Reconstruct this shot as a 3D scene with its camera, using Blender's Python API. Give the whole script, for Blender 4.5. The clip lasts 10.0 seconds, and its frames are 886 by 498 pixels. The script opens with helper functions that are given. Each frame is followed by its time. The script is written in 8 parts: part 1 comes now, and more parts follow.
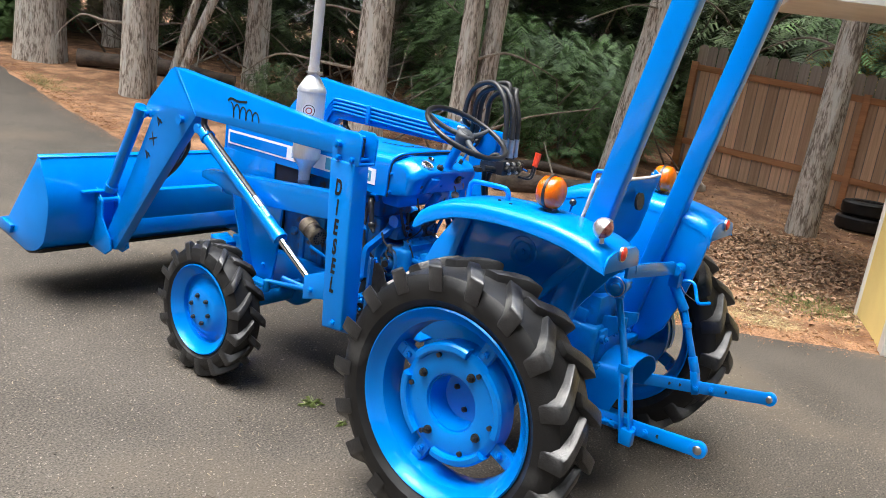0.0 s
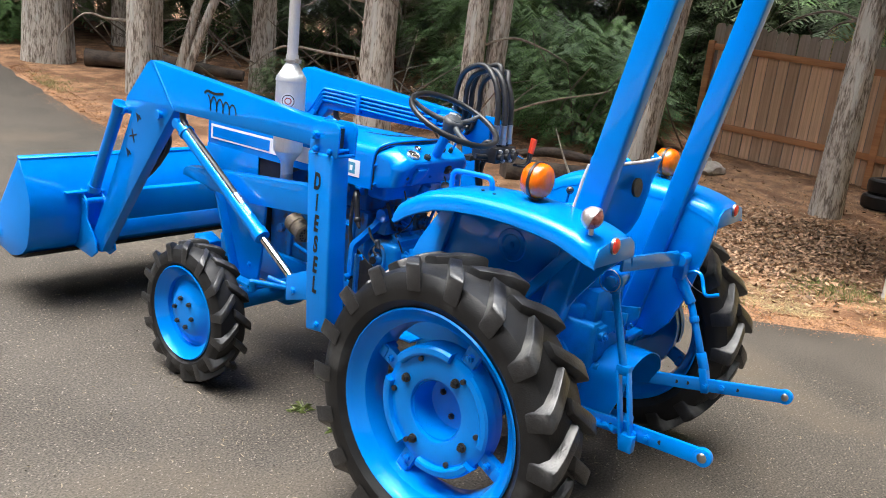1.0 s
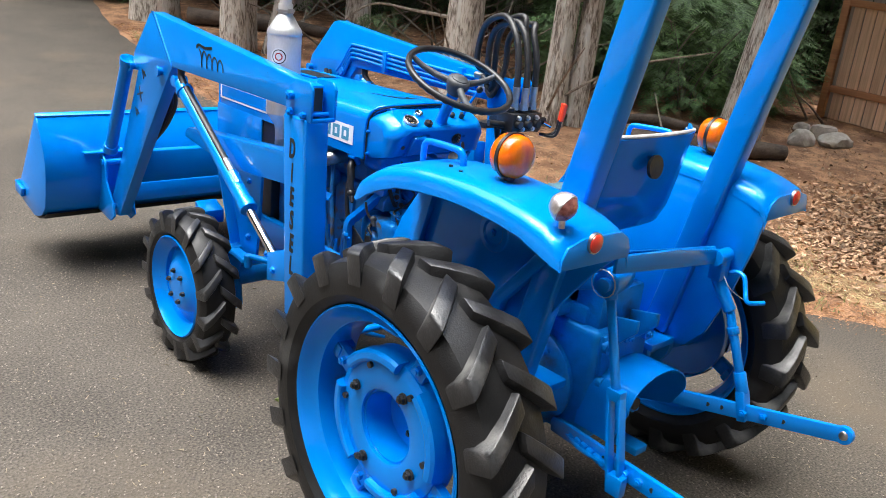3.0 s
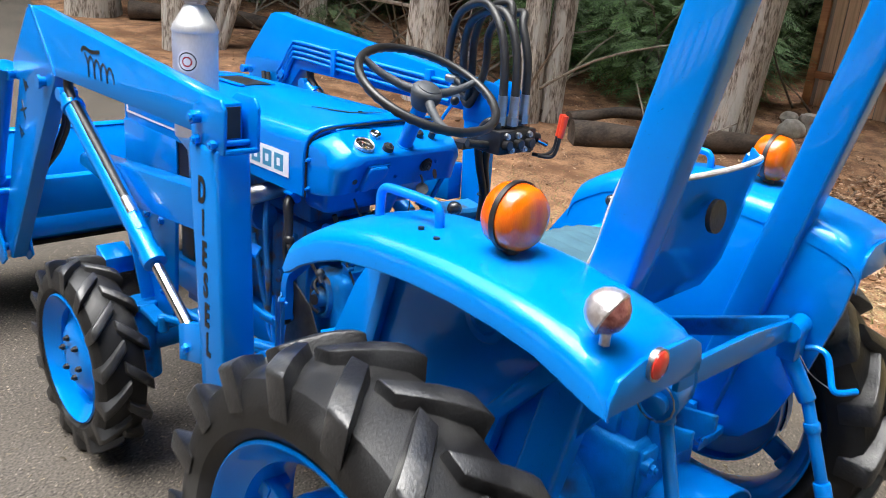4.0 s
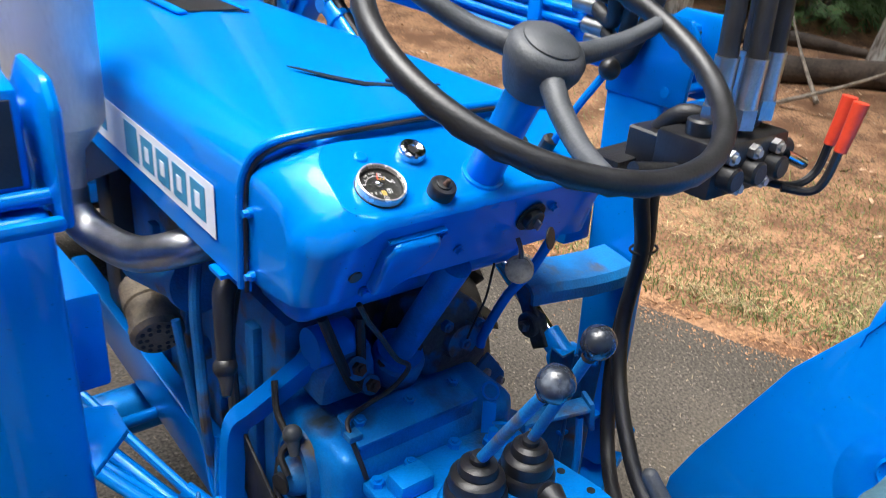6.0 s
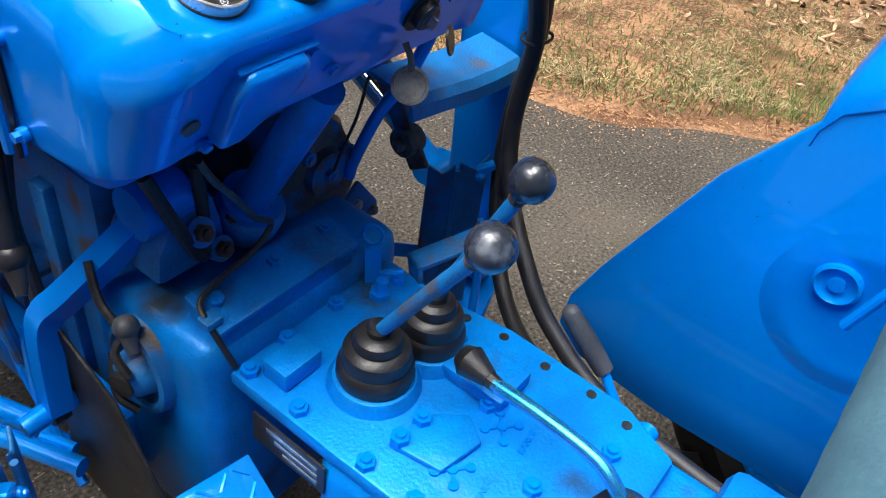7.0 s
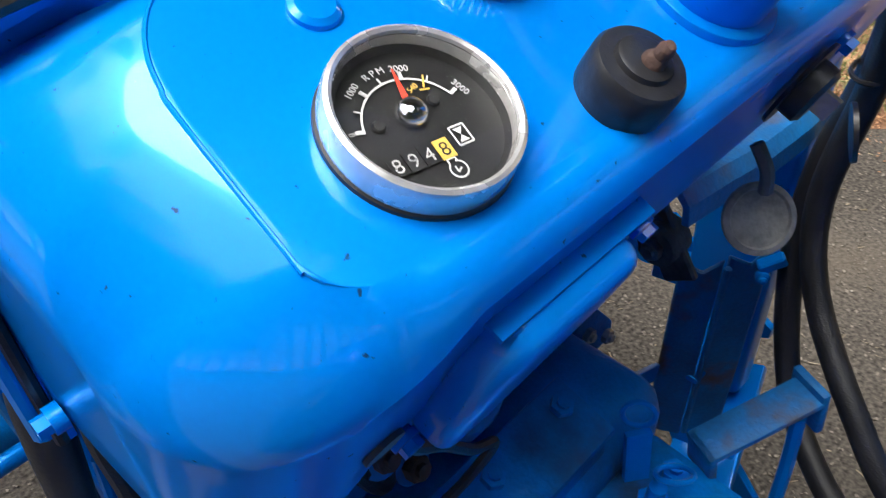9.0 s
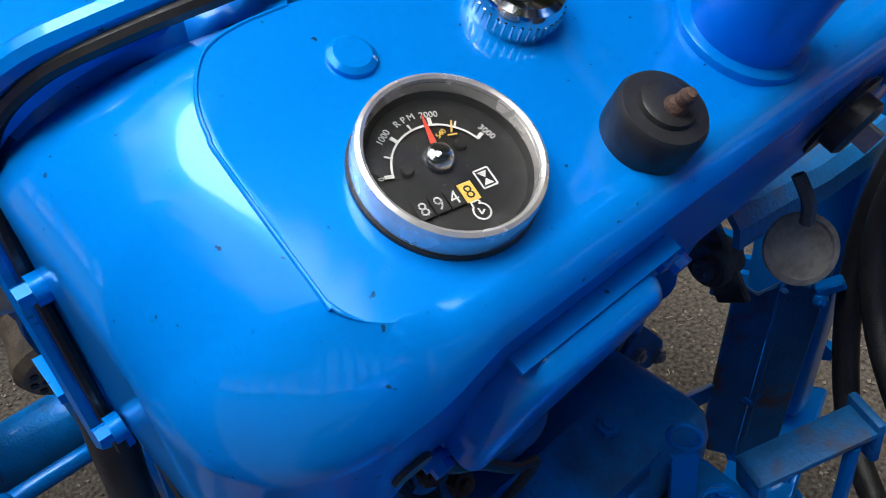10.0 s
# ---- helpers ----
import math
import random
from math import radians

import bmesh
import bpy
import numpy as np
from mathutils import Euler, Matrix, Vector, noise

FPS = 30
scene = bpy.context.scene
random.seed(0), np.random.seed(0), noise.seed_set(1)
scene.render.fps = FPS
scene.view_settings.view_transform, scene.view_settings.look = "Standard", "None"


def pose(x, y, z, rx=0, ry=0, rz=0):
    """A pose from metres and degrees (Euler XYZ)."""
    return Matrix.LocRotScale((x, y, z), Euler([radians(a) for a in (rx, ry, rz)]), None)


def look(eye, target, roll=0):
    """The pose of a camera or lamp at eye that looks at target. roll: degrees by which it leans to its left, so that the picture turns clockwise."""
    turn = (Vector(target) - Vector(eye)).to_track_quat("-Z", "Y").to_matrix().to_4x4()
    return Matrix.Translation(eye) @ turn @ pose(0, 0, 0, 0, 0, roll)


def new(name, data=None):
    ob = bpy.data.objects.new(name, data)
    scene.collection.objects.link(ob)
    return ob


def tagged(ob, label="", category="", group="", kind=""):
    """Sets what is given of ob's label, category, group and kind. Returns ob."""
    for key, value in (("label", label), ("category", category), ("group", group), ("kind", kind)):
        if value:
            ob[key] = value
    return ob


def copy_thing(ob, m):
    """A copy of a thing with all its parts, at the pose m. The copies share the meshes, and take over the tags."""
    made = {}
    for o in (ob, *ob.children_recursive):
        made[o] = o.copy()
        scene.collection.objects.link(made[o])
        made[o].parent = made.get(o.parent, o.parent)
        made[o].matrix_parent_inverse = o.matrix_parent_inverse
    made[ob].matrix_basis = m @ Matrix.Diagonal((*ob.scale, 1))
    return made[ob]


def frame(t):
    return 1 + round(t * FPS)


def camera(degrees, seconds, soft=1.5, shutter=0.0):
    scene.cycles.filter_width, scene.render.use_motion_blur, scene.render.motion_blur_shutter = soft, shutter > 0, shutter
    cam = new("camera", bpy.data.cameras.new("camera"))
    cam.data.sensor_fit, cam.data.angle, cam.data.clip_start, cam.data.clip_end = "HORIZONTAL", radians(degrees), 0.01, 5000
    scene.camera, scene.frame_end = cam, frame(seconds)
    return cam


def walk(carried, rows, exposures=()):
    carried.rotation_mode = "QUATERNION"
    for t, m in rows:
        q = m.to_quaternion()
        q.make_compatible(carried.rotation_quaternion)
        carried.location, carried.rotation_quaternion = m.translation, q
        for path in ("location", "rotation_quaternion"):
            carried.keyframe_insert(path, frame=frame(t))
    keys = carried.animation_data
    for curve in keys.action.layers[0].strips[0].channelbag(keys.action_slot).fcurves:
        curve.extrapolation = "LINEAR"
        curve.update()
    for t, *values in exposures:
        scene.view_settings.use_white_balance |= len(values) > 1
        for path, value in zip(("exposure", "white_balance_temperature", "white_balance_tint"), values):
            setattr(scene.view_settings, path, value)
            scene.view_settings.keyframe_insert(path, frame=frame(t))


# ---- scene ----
cam = camera(58.2, 10.0, soft=0.8, shutter=0.3)
PATH = [
    (0, (-2.884, -1.442, 1.735), (-1.321, -0.298, 1.235), 8.0),
    (0.5, (-2.828, -1.465, 1.735), (-1.286, -0.299, 1.224), 7.0),
    (1, (-2.633, -1.434, 1.717), (-1.111, -0.249, 1.187), 6.1),
    (1.5, (-2.396, -1.436, 1.739), (-0.919, -0.216, 1.165), 7.2),
    (2, (-2.177, -1.534, 1.742), (-0.81, -0.207, 1.136), 7.9),
    (2.2, (-2.132, -1.559, 1.745), (-0.795, -0.205, 1.128), 7.9),
    (3.3, (-1.865, -1.328, 1.692), (-0.561, 0.039, 1.037), 5.0),
    (3.5, (-1.769, -1.193, 1.694), (-0.446, 0.153, 1.033), 4.6),
    (4, (-1.475, -0.918, 1.664), (-0.126, 0.401, 1.001), 4.9),
    (4.5, (-1.167, -0.667, 1.64), (0.106, 0.724, 0.973), 4.8),
    (5, (-0.911, -0.365, 1.582), (0.256, 1.1, 0.88), 4.6),
    (5.2, (-0.838, -0.27, 1.574), (0.293, 1.218, 0.863), 4.5),
    (6.3, (-0.548, 0.175, 1.497), (0.645, 1.419, 0.483), 4.4),
    (6.5, (-0.541, 0.235, 1.483), (0.732, 1.318, 0.385), 6.2),
    (7, (-0.472, 0.288, 1.435), (0.815, 1.099, 0.137), 9.1),
    (7.5, (-0.438, 0.336, 1.431), (0.841, 1.159, 0.131), 8.2),
    (8, (-0.383, 0.483, 1.377), (0.887, 1.347, 0.097), 5.8),
    (8.5, (-0.305, 0.559, 1.333), (0.888, 1.444, -0.006), 2.8),
    (9, (-0.262, 0.585, 1.314), (0.795, 1.654, -0.004), -2.5),
    (9.5, (-0.255, 0.577, 1.322), (0.733, 1.738, 0.028), -4.8),
    (10, (-0.257, 0.574, 1.328), (0.697, 1.762, 0.033), -5.4),
]
walk(cam, [(t, look(eye, target, roll)) for t, eye, target, roll in PATH], [(0.0, 1.42), (2.5, 1.4), (4.0, 1.35), (5.0, 1.0), (6.5, 1.3), (7.0, 1.1), (7.5, 1.15), (8.0, 1.4), (8.6, 1.25), (9.2, 0.7), (10.0, 0.43)])

# ---- sky and sun ----
world = bpy.data.worlds.new("sky")
scene.world = world
world.use_nodes = True
wn = world.node_tree.nodes
sky = wn.new("ShaderNodeTexSky")
sky.sky_type, sky.sun_disc = "NISHITA", False
sky.sun_elevation, sky.sun_rotation = radians(74.0), radians(295)
sky.air_density, sky.dust_density = 1.0, 4.0
wn["Background"].inputs["Strength"].default_value = 0.12
# broken bright cloud over the whole sky
coords = wn.new("ShaderNodeTexCoord")
cloud_noise = wn.new("ShaderNodeTexNoise")
cloud_noise.inputs["Scale"].default_value, cloud_noise.inputs["Detail"].default_value = 2.6, 7.0
cloud_cover = wn.new("ShaderNodeMapRange")
cloud_cover.inputs["From Min"].default_value, cloud_cover.inputs["From Max"].default_value = 0.36, 0.56
cloud_mix = wn.new("ShaderNodeMix")
cloud_mix.data_type = "RGBA"
# cloud is three times as bright overhead as at the horizon
split = wn.new("ShaderNodeSeparateXYZ")
height = wn.new("ShaderNodeMapRange")
height.inputs["From Min"].default_value, height.inputs["From Max"].default_value = 0.25, 0.92
height.inputs["To Min"].default_value, height.inputs["To Max"].default_value = 0.07, 1.0
cloud_light = wn.new("ShaderNodeMix")
cloud_light.data_type = "RGBA"
cloud_light.inputs[6].default_value, cloud_light.inputs[7].default_value = (0, 0, 0, 1), (31.0, 32.0, 33.5, 1)
for a, b in ((coords.outputs["Generated"], cloud_noise.inputs["Vector"]), (cloud_noise.outputs["Fac"], cloud_cover.inputs["Value"]), (coords.outputs["Generated"], split.inputs[0]), (split.outputs["Z"], height.inputs["Value"]),
             (height.outputs["Result"], cloud_light.inputs[0]), (cloud_light.outputs[2], cloud_mix.inputs[7]), (cloud_cover.outputs["Result"], cloud_mix.inputs[0]),
             (sky.outputs["Color"], cloud_mix.inputs[6]), (cloud_mix.outputs[2], wn["Background"].inputs["Color"])):
    world.node_tree.links.new(a, b)
sun = new("sun", bpy.data.lights.new("sun", "SUN"))
sun.data.energy, sun.data.angle, sun.data.color = 2.6, radians(36), (1.0, 0.97, 0.92)
sun.matrix_world = look((-2.6, 1.2, 10.0), (0, 0, 0))


# ---- materials ----
def socket(tree, value, target):
    if hasattr(value, "links"):
        tree.links.new(value, target)
    elif value is not None:
        target.default_value = value


def material(name, colour, dark=None, rough=0.5, metal=0.0, scale=20.0, fine=150.0, bump=0.0, coat=0.0, mix=(0.35, 0.65),
             random_tint=0.0, spec=0.5, stretch=(1, 1, 1), second=None, second_at=(0.6, 0.7), second_scale=6.0, bump_scale=None, island=False, grain=0.35, **more):
    """A surface with two scales of variation: colour to dark by noise, a second colour in patches, and fine relief."""
    m = bpy.data.materials.new(name)
    m.use_nodes = True
    tree = m.node_tree
    n, l = tree.nodes, tree.links
    bsdf = n["Principled BSDF"]
    coords = n.new("ShaderNodeTexCoord")
    mapping = n.new("ShaderNodeMapping")
    mapping.inputs["Scale"].default_value = stretch
    l.new(coords.outputs["Object"], mapping.inputs["Vector"])

    def cloud(size, detail=6.0):
        t = n.new("ShaderNodeTexNoise")
        t.inputs["Scale"].default_value, t.inputs["Detail"].default_value = size, detail
        l.new(mapping.outputs["Vector"], t.inputs["Vector"])
        return t.outputs["Fac"]

    def ramp(fac, lo, hi):
        r = n.new("ShaderNodeMapRange")
        r.inputs["From Min"].default_value, r.inputs["From Max"].default_value = lo, hi
        l.new(fac, r.inputs["Value"])
        return r.outputs["Result"]

    def blend(fac, a, b, kind="MIX"):
        x = n.new("ShaderNodeMix")
        x.data_type, x.blend_type = "RGBA", kind
        socket(tree, fac, x.inputs[0])
        for value, target in ((a, x.inputs[6]), (b, x.inputs[7])):
            socket(tree, (*value, 1) if isinstance(value, tuple) else value, target)
        return x.outputs[2]

    big, small = cloud(scale), cloud(fine, 3.0)
    dark = dark or tuple(c * 0.7 for c in colour)
    add = n.new("ShaderNodeMath")
    add.operation = "MULTIPLY_ADD"
    l.new(small, add.inputs[0])
    add.inputs[1].default_value = grain
    l.new(big, add.inputs[2])
    colour_out = blend(ramp(add.outputs[0], mix[0] + grain / 2, mix[1] + grain / 2), dark, colour)
    if second:
        colour_out = blend(ramp(cloud(second_scale, 8.0), *second_at), colour_out, second)
    if random_tint:
        info = n.new("ShaderNodeNewGeometry" if island else "ShaderNodeObjectInfo")
        hsv = n.new("ShaderNodeHueSaturation")
        l.new(colour_out, hsv.inputs["Color"])
        value = n.new("ShaderNodeMapRange")
        value.inputs["To Min"].default_value, value.inputs["To Max"].default_value = 1 - random_tint, 1 + random_tint
        l.new(info.outputs["Random Per Island" if island else "Random"], value.inputs["Value"])
        l.new(value.outputs["Result"], hsv.inputs["Value"])
        colour_out = hsv.outputs["Color"]
    l.new(colour_out, bsdf.inputs["Base Color"])
    r = n.new("ShaderNodeMapRange")
    r.inputs["To Min"].default_value, r.inputs["To Max"].default_value = rough * 0.85, min(1.0, rough * 1.2)
    l.new(big, r.inputs["Value"])
    l.new(r.outputs["Result"], bsdf.inputs["Roughness"])
    bsdf.inputs["Metallic"].default_value = metal
    bsdf.inputs["Specular IOR Level"].default_value = spec
    bsdf.inputs["Coat Weight"].default_value = coat
    bsdf.inputs["Coat Roughness"].default_value = 0.07
    if bump:
        b = n.new("ShaderNodeBump")
        b.inputs["Strength"].default_value, b.inputs["Distance"].default_value = min(1.0, bump), 0.004 if bump <= 1 else 0.004 * bump
        l.new(cloud(bump_scale or fine, 4.0), b.inputs["Height"])
        l.new(b.outputs["Normal"], bsdf.inputs["Normal"])
    for key, value in more.items():
        bsdf.inputs[key.replace("_", " ")].default_value = value
    return m


BLUE = material("blue_paint", (0.0, 0.215, 0.74), (0.0, 0.20, 0.69), 0.30, metal=0.2, coat=0.55, spec=0.03, Coat_IOR=1.5, scale=5, fine=400, second=(0.01, 0.05, 0.14), second_at=(0.70, 0.74), second_scale=260)
BLUE_CAST = material("blue_paint_on_castings", (0.0, 0.225, 0.70), (0.002, 0.16, 0.50), 0.42, metal=0.2, coat=0.15, spec=0.1, scale=14, fine=300, bump=0.25, bump_scale=220,
                     second=(0.03, 0.05, 0.07), second_at=(0.60, 0.75), second_scale=9)
BLUE_WORN = material("worn_blue_paint", (0.0, 0.19, 0.52), (0.01, 0.12, 0.32), 0.5, scale=18, fine=260, bump=0.3,
                     second=(0.10, 0.075, 0.05), second_at=(0.54, 0.66), second_scale=14)
LEVER_BLUE = material("polished_blue_paint", (0.04, 0.36, 0.72), (0.02, 0.28, 0.6), 0.2, metal=0.75, scale=20, fine=200)
KNOB = material("worn_black_knob", (0.035, 0.042, 0.058), (0.018, 0.022, 0.03), 0.26, scale=20, fine=200, coat=0.4, second=(0.15, 0.17, 0.20), second_at=(0.56, 0.72), second_scale=38)
RUBBER = material("tyre_rubber", (0.012, 0.012, 0.0125), (0.006, 0.006, 0.0065), 0.42, scale=12, fine=220, bump=0.25, spec=0.35, second=(0.05, 0.05, 0.05), second_at=(0.56, 0.78), second_scale=7)
TREAD = material("dusty_tread_rubber", (0.028, 0.029, 0.031), (0.008, 0.008, 0.009), 0.36, scale=11, fine=160, bump=0.35, spec=0.6, second=(0.12, 0.118, 0.112), second_at=(0.56, 0.70), second_scale=8)
BLACK = material("black_plastic", (0.018, 0.018, 0.02), (0.01, 0.01, 0.011), 0.38, scale=30, fine=300, bump=0.1)
HOSE = material("black_hose", (0.02, 0.02, 0.022), (0.012, 0.012, 0.013), 0.45, scale=40, fine=500, bump=0.2)
GREY_PLASTIC = material("weathered_grey_plastic", (0.06, 0.065, 0.075), (0.035, 0.04, 0.045), 0.5, scale=25, fine=300, bump=0.15)
DARK_METAL = material("oily_dark_metal", (0.05, 0.049, 0.048), (0.02, 0.02, 0.021), 0.45, metal=0.6, scale=30, fine=200, bump=0.3, second=(0.11, 0.075, 0.05), second_at=(0.66, 0.76), second_scale=25)
DUSTY_METAL = material("dusty_bare_casting", (0.30, 0.245, 0.17), (0.15, 0.12, 0.085), 0.6, metal=0.4, scale=30, fine=200, bump=0.3)
GRIMY = material("grimy_casting", (0.13, 0.115, 0.10), (0.05, 0.046, 0.042), 0.6, scale=26, fine=180, bump=0.4, second=(0.0, 0.16, 0.42), second_at=(0.52, 0.62), second_scale=16)
LAMP_CHROME = material("dulled_lamp_chrome", (0.72, 0.68, 0.68), (0.5, 0.46, 0.46), 0.34, metal=0.8, scale=60, fine=200, bump=0.3, bump_scale=120)
BEZEL = material("dulled_bezel_chrome", (0.78, 0.77, 0.76), (0.62, 0.61, 0.60), 0.26, metal=0.65, scale=60, fine=300, bump=0.05)
CHROME = material("chrome", (0.75, 0.75, 0.76), (0.6, 0.6, 0.62), 0.1, metal=1.0, scale=30, fine=300)
STEEL = material("bare_steel", (0.5, 0.5, 0.5), (0.36, 0.36, 0.35), 0.34, metal=1.0, scale=30, fine=400, bump=0.08)
ALUMINISED = material("aluminised_steel", (0.74, 0.74, 0.74), (0.58, 0.58, 0.58), 0.42, metal=0.6, scale=9, fine=220, bump=0.08, stretch=(1, 1, 0.3))
AMBER = material("amber_lens", (0.98, 0.22, 0.004), (0.80, 0.085, 0.001), 0.22, scale=9, fine=200, stretch=(3, 3, 0.4), coat=0.2, Transmission_Weight=0.25)
RED_LENS = material("red_lens", (0.75, 0.05, 0.03), (0.6, 0.03, 0.02), 0.15, scale=20, fine=200, coat=0.4)
TAIL_LENS = material("faded_red_lens", (0.50, 0.20, 0.18), (0.22, 0.05, 0.045), 0.28, metal=0.4, scale=60, bump=0.4, bump_scale=140, fine=200, coat=0.5)
RED_GRIP = material("red_rubber", (0.75, 0.06, 0.02), (0.6, 0.045, 0.015), 0.45, scale=20, fine=200)
WHITE_DECAL = material("white_decal", (0.82, 0.83, 0.84), (0.7, 0.72, 0.74), 0.35, scale=10, fine=120)
DECAL_BLUE = material("blue_decal_print", (0.05, 0.27, 0.42), (0.04, 0.22, 0.36), 0.4, scale=10, fine=120)
DECAL_BLACK = material("black_decal_print", (0.006, 0.006, 0.008), (0.004, 0.004, 0.005), 0.3, scale=10, fine=120)
DECAL_RED = material("red_decal_print", (0.5, 0.04, 0.05), None, 0.4)
SEAT_PAD = material("grey_vinyl", (0.055, 0.125, 0.165), (0.04, 0.092, 0.125), 0.72, spec=0.2, scale=14, fine=240, bump=0.3)
PIPING = material("worn_white_edging", (0.6, 0.6, 0.58), (0.4, 0.4, 0.39), 0.6, scale=30, fine=200)
CAP_GREY = material("weathered_pale_rubber", (0.26, 0.25, 0.215), (0.13, 0.125, 0.11), 0.6, scale=60, fine=300, bump=0.2)
DIAL = material("dial_face", (0.012, 0.012, 0.013), (0.008, 0.008, 0.009), 0.45, scale=20, fine=200)
INK_WHITE = material("dial_print", (0.75, 0.75, 0.74), None, 0.5)
INK_YELLOW = material("yellow_dial_print", (0.85, 0.55, 0.10), None, 0.5)
NEEDLE = material("red_needle", (0.8, 0.06, 0.03), None, 0.4)
RUST = material("rusty_steel", (0.105, 0.055, 0.04), (0.05, 0.03, 0.024), 0.75, scale=60, fine=300, bump=0.4)
ASPHALT = material("asphalt", (0.116, 0.101, 0.084), (0.020, 0.0174, 0.0146), 0.85, scale=1.6, fine=105, bump=0.7, bump_scale=150, mix=(-0.1, 1.1), grain=2.9, spec=0.25,
                   second=(0.100, 0.080, 0.058), second_at=(0.55, 0.8), second_scale=0.8)
LITTER = material("needle_litter", (0.40, 0.225, 0.125), (0.105, 0.058, 0.035), 0.95, scale=5, fine=70, bump=2.0, grain=1.2, spec=0.2, bump_scale=110, mix=(0.3, 0.7),
                  second=(0.145, 0.075, 0.042), second_at=(0.5, 0.64), second_scale=2.4)
LEAF_DRY = material("dry_leaves", (0.46, 0.31, 0.20), (0.22, 0.125, 0.07), 0.7, scale=30, fine=200, random_tint=0.65, island=True)
NEEDLES = material("fallen_needles", (0.42, 0.23, 0.11), (0.25, 0.12, 0.06), 0.85, scale=30, fine=200, random_tint=0.5, island=True)
GRASS = material("grass_blades", (0.20, 0.25, 0.08), (0.12, 0.16, 0.05), 0.6, scale=20, fine=100, random_tint=0.4, island=True)
STRAW = material("straw_bits", (0.27, 0.22, 0.15), (0.17, 0.14, 0.09), 0.8, scale=20, fine=100, random_tint=0.4, island=True)
DRY_GRASS = material("dry_grass_blades", (0.46, 0.36, 0.19), (0.27, 0.21, 0.11), 0.8, scale=20, fine=100, random_tint=0.45, island=True)
GRIT = material("asphalt_grit", (0.19, 0.165, 0.135), (0.11, 0.094, 0.076), 0.85, scale=20, fine=100, random_tint=0.4, island=True)
BARK = material("cedar_bark", (0.48, 0.43, 0.375), (0.15, 0.122, 0.10), 0.92, scale=22, fine=60, bump=9.0, bump_scale=34, stretch=(1, 1, 0.22), mix=(0.32, 0.62), grain=1.0, spec=0.2,
                second=(0.46, 0.44, 0.40), second_at=(0.53, 0.62), second_scale=9)
TWIG = material("dead_branch", (0.27, 0.23, 0.185), (0.12, 0.10, 0.08), 0.9, scale=20, fine=90, bump=0.5)
FOLIAGE = material("cedar_sprays", (0.14, 0.25, 0.08), (0.07, 0.13, 0.042), 0.6, scale=3, fine=30, random_tint=0.5, island=True)
# darker copy of the sprays: the shade among them is in the colour
FOLIAGE_DARK = material("shaded_cedar_sprays", (0.10, 0.15, 0.055), (0.05, 0.08, 0.03), 0.7, scale=3, fine=30, random_tint=0.5, island=True)
WOOD = material("cedar_boards", (0.72, 0.48, 0.32), (0.44, 0.275, 0.175), 0.8, scale=7, fine=60, bump=1.0, bump_scale=40, stretch=(1, 1, 0.06), random_tint=0.3,
                second=(0.36, 0.30, 0.245), second_at=(0.5, 0.66), second_scale=4)
WOOD_GREY = material("weathered_boards", (0.40, 0.35, 0.305), (0.24, 0.20, 0.17), 0.85, scale=7, fine=60, bump=1.0, bump_scale=40, stretch=(1, 1, 0.06), random_tint=0.25)
WOOD_RAIL = material("stained_rails", (0.52, 0.25, 0.115), (0.36, 0.155, 0.07), 0.75, scale=7, fine=60, bump=0.7, bump_scale=40, stretch=(0.06, 0.06, 1))
YELLOW = material("yellow_siding_paint", (0.80, 0.62, 0.24), (0.74, 0.56, 0.21), 0.6, scale=3, fine=90, bump=0.15)
WHITE_PAINT = material("white_trim_paint", (0.8, 0.8, 0.78), (0.7, 0.7, 0.68), 0.5, scale=4, fine=90, bump=0.1)
STONE = material("field_stone", (0.42, 0.38, 0.33), (0.26, 0.23, 0.20), 0.85, scale=10, fine=90, bump=1.0, bump_scale=40)
ROOFING = material("roof_shingles", (0.10, 0.095, 0.09), (0.06, 0.055, 0.05), 0.9, scale=8, fine=120, bump=0.8)
LOG = material("rotting_log", (0.10, 0.075, 0.058), (0.03, 0.023, 0.018), 0.95, scale=6, fine=60, bump=2.0, bump_scale=25, stretch=(0.3, 1, 1))
GLASS = material("clear_glass", (0.9, 0.9, 0.9), (0.9, 0.9, 0.9), 0.03, scale=5, fine=50, Transmission_Weight=1.0)


# ---- mesh helpers ----
def mesh_object(name, bm, mat, smooth=32):
    data = bpy.data.meshes.new(name)
    bm.normal_update()
    bm.to_mesh(data)
    bm.free()
    if smooth:
        data.polygons.foreach_set("use_smooth", [True] * len(data.polygons))
        data.set_sharp_from_angle(angle=radians(smooth))
    data.materials.append(mat)
    return new(name, data)


def part(name, bm, mat, parent, label="", smooth=32):
    ob = mesh_object(name, bm, mat, smooth)
    ob.parent = parent
    return tagged(ob, label)


def thing(name, label, category, group="", kind="", at=(0, 0, 0)):
    ob = new(name)
    ob.location = at
    ob.empty_display_size = 0.1
    return tagged(ob, label, category, group, kind)


def soften(bm, width, angle=35, segments=2, geom=None):
    edges = [e for e in (geom or bm.edges) if len(e.link_faces) == 2 and e.calc_face_angle(0) > radians(angle)]
    if edges:
        bmesh.ops.bevel(bm, geom=edges, offset=width, offset_type="OFFSET", segments=segments, profile=0.5, affect="EDGES", clamp_overlap=True)
    return bm


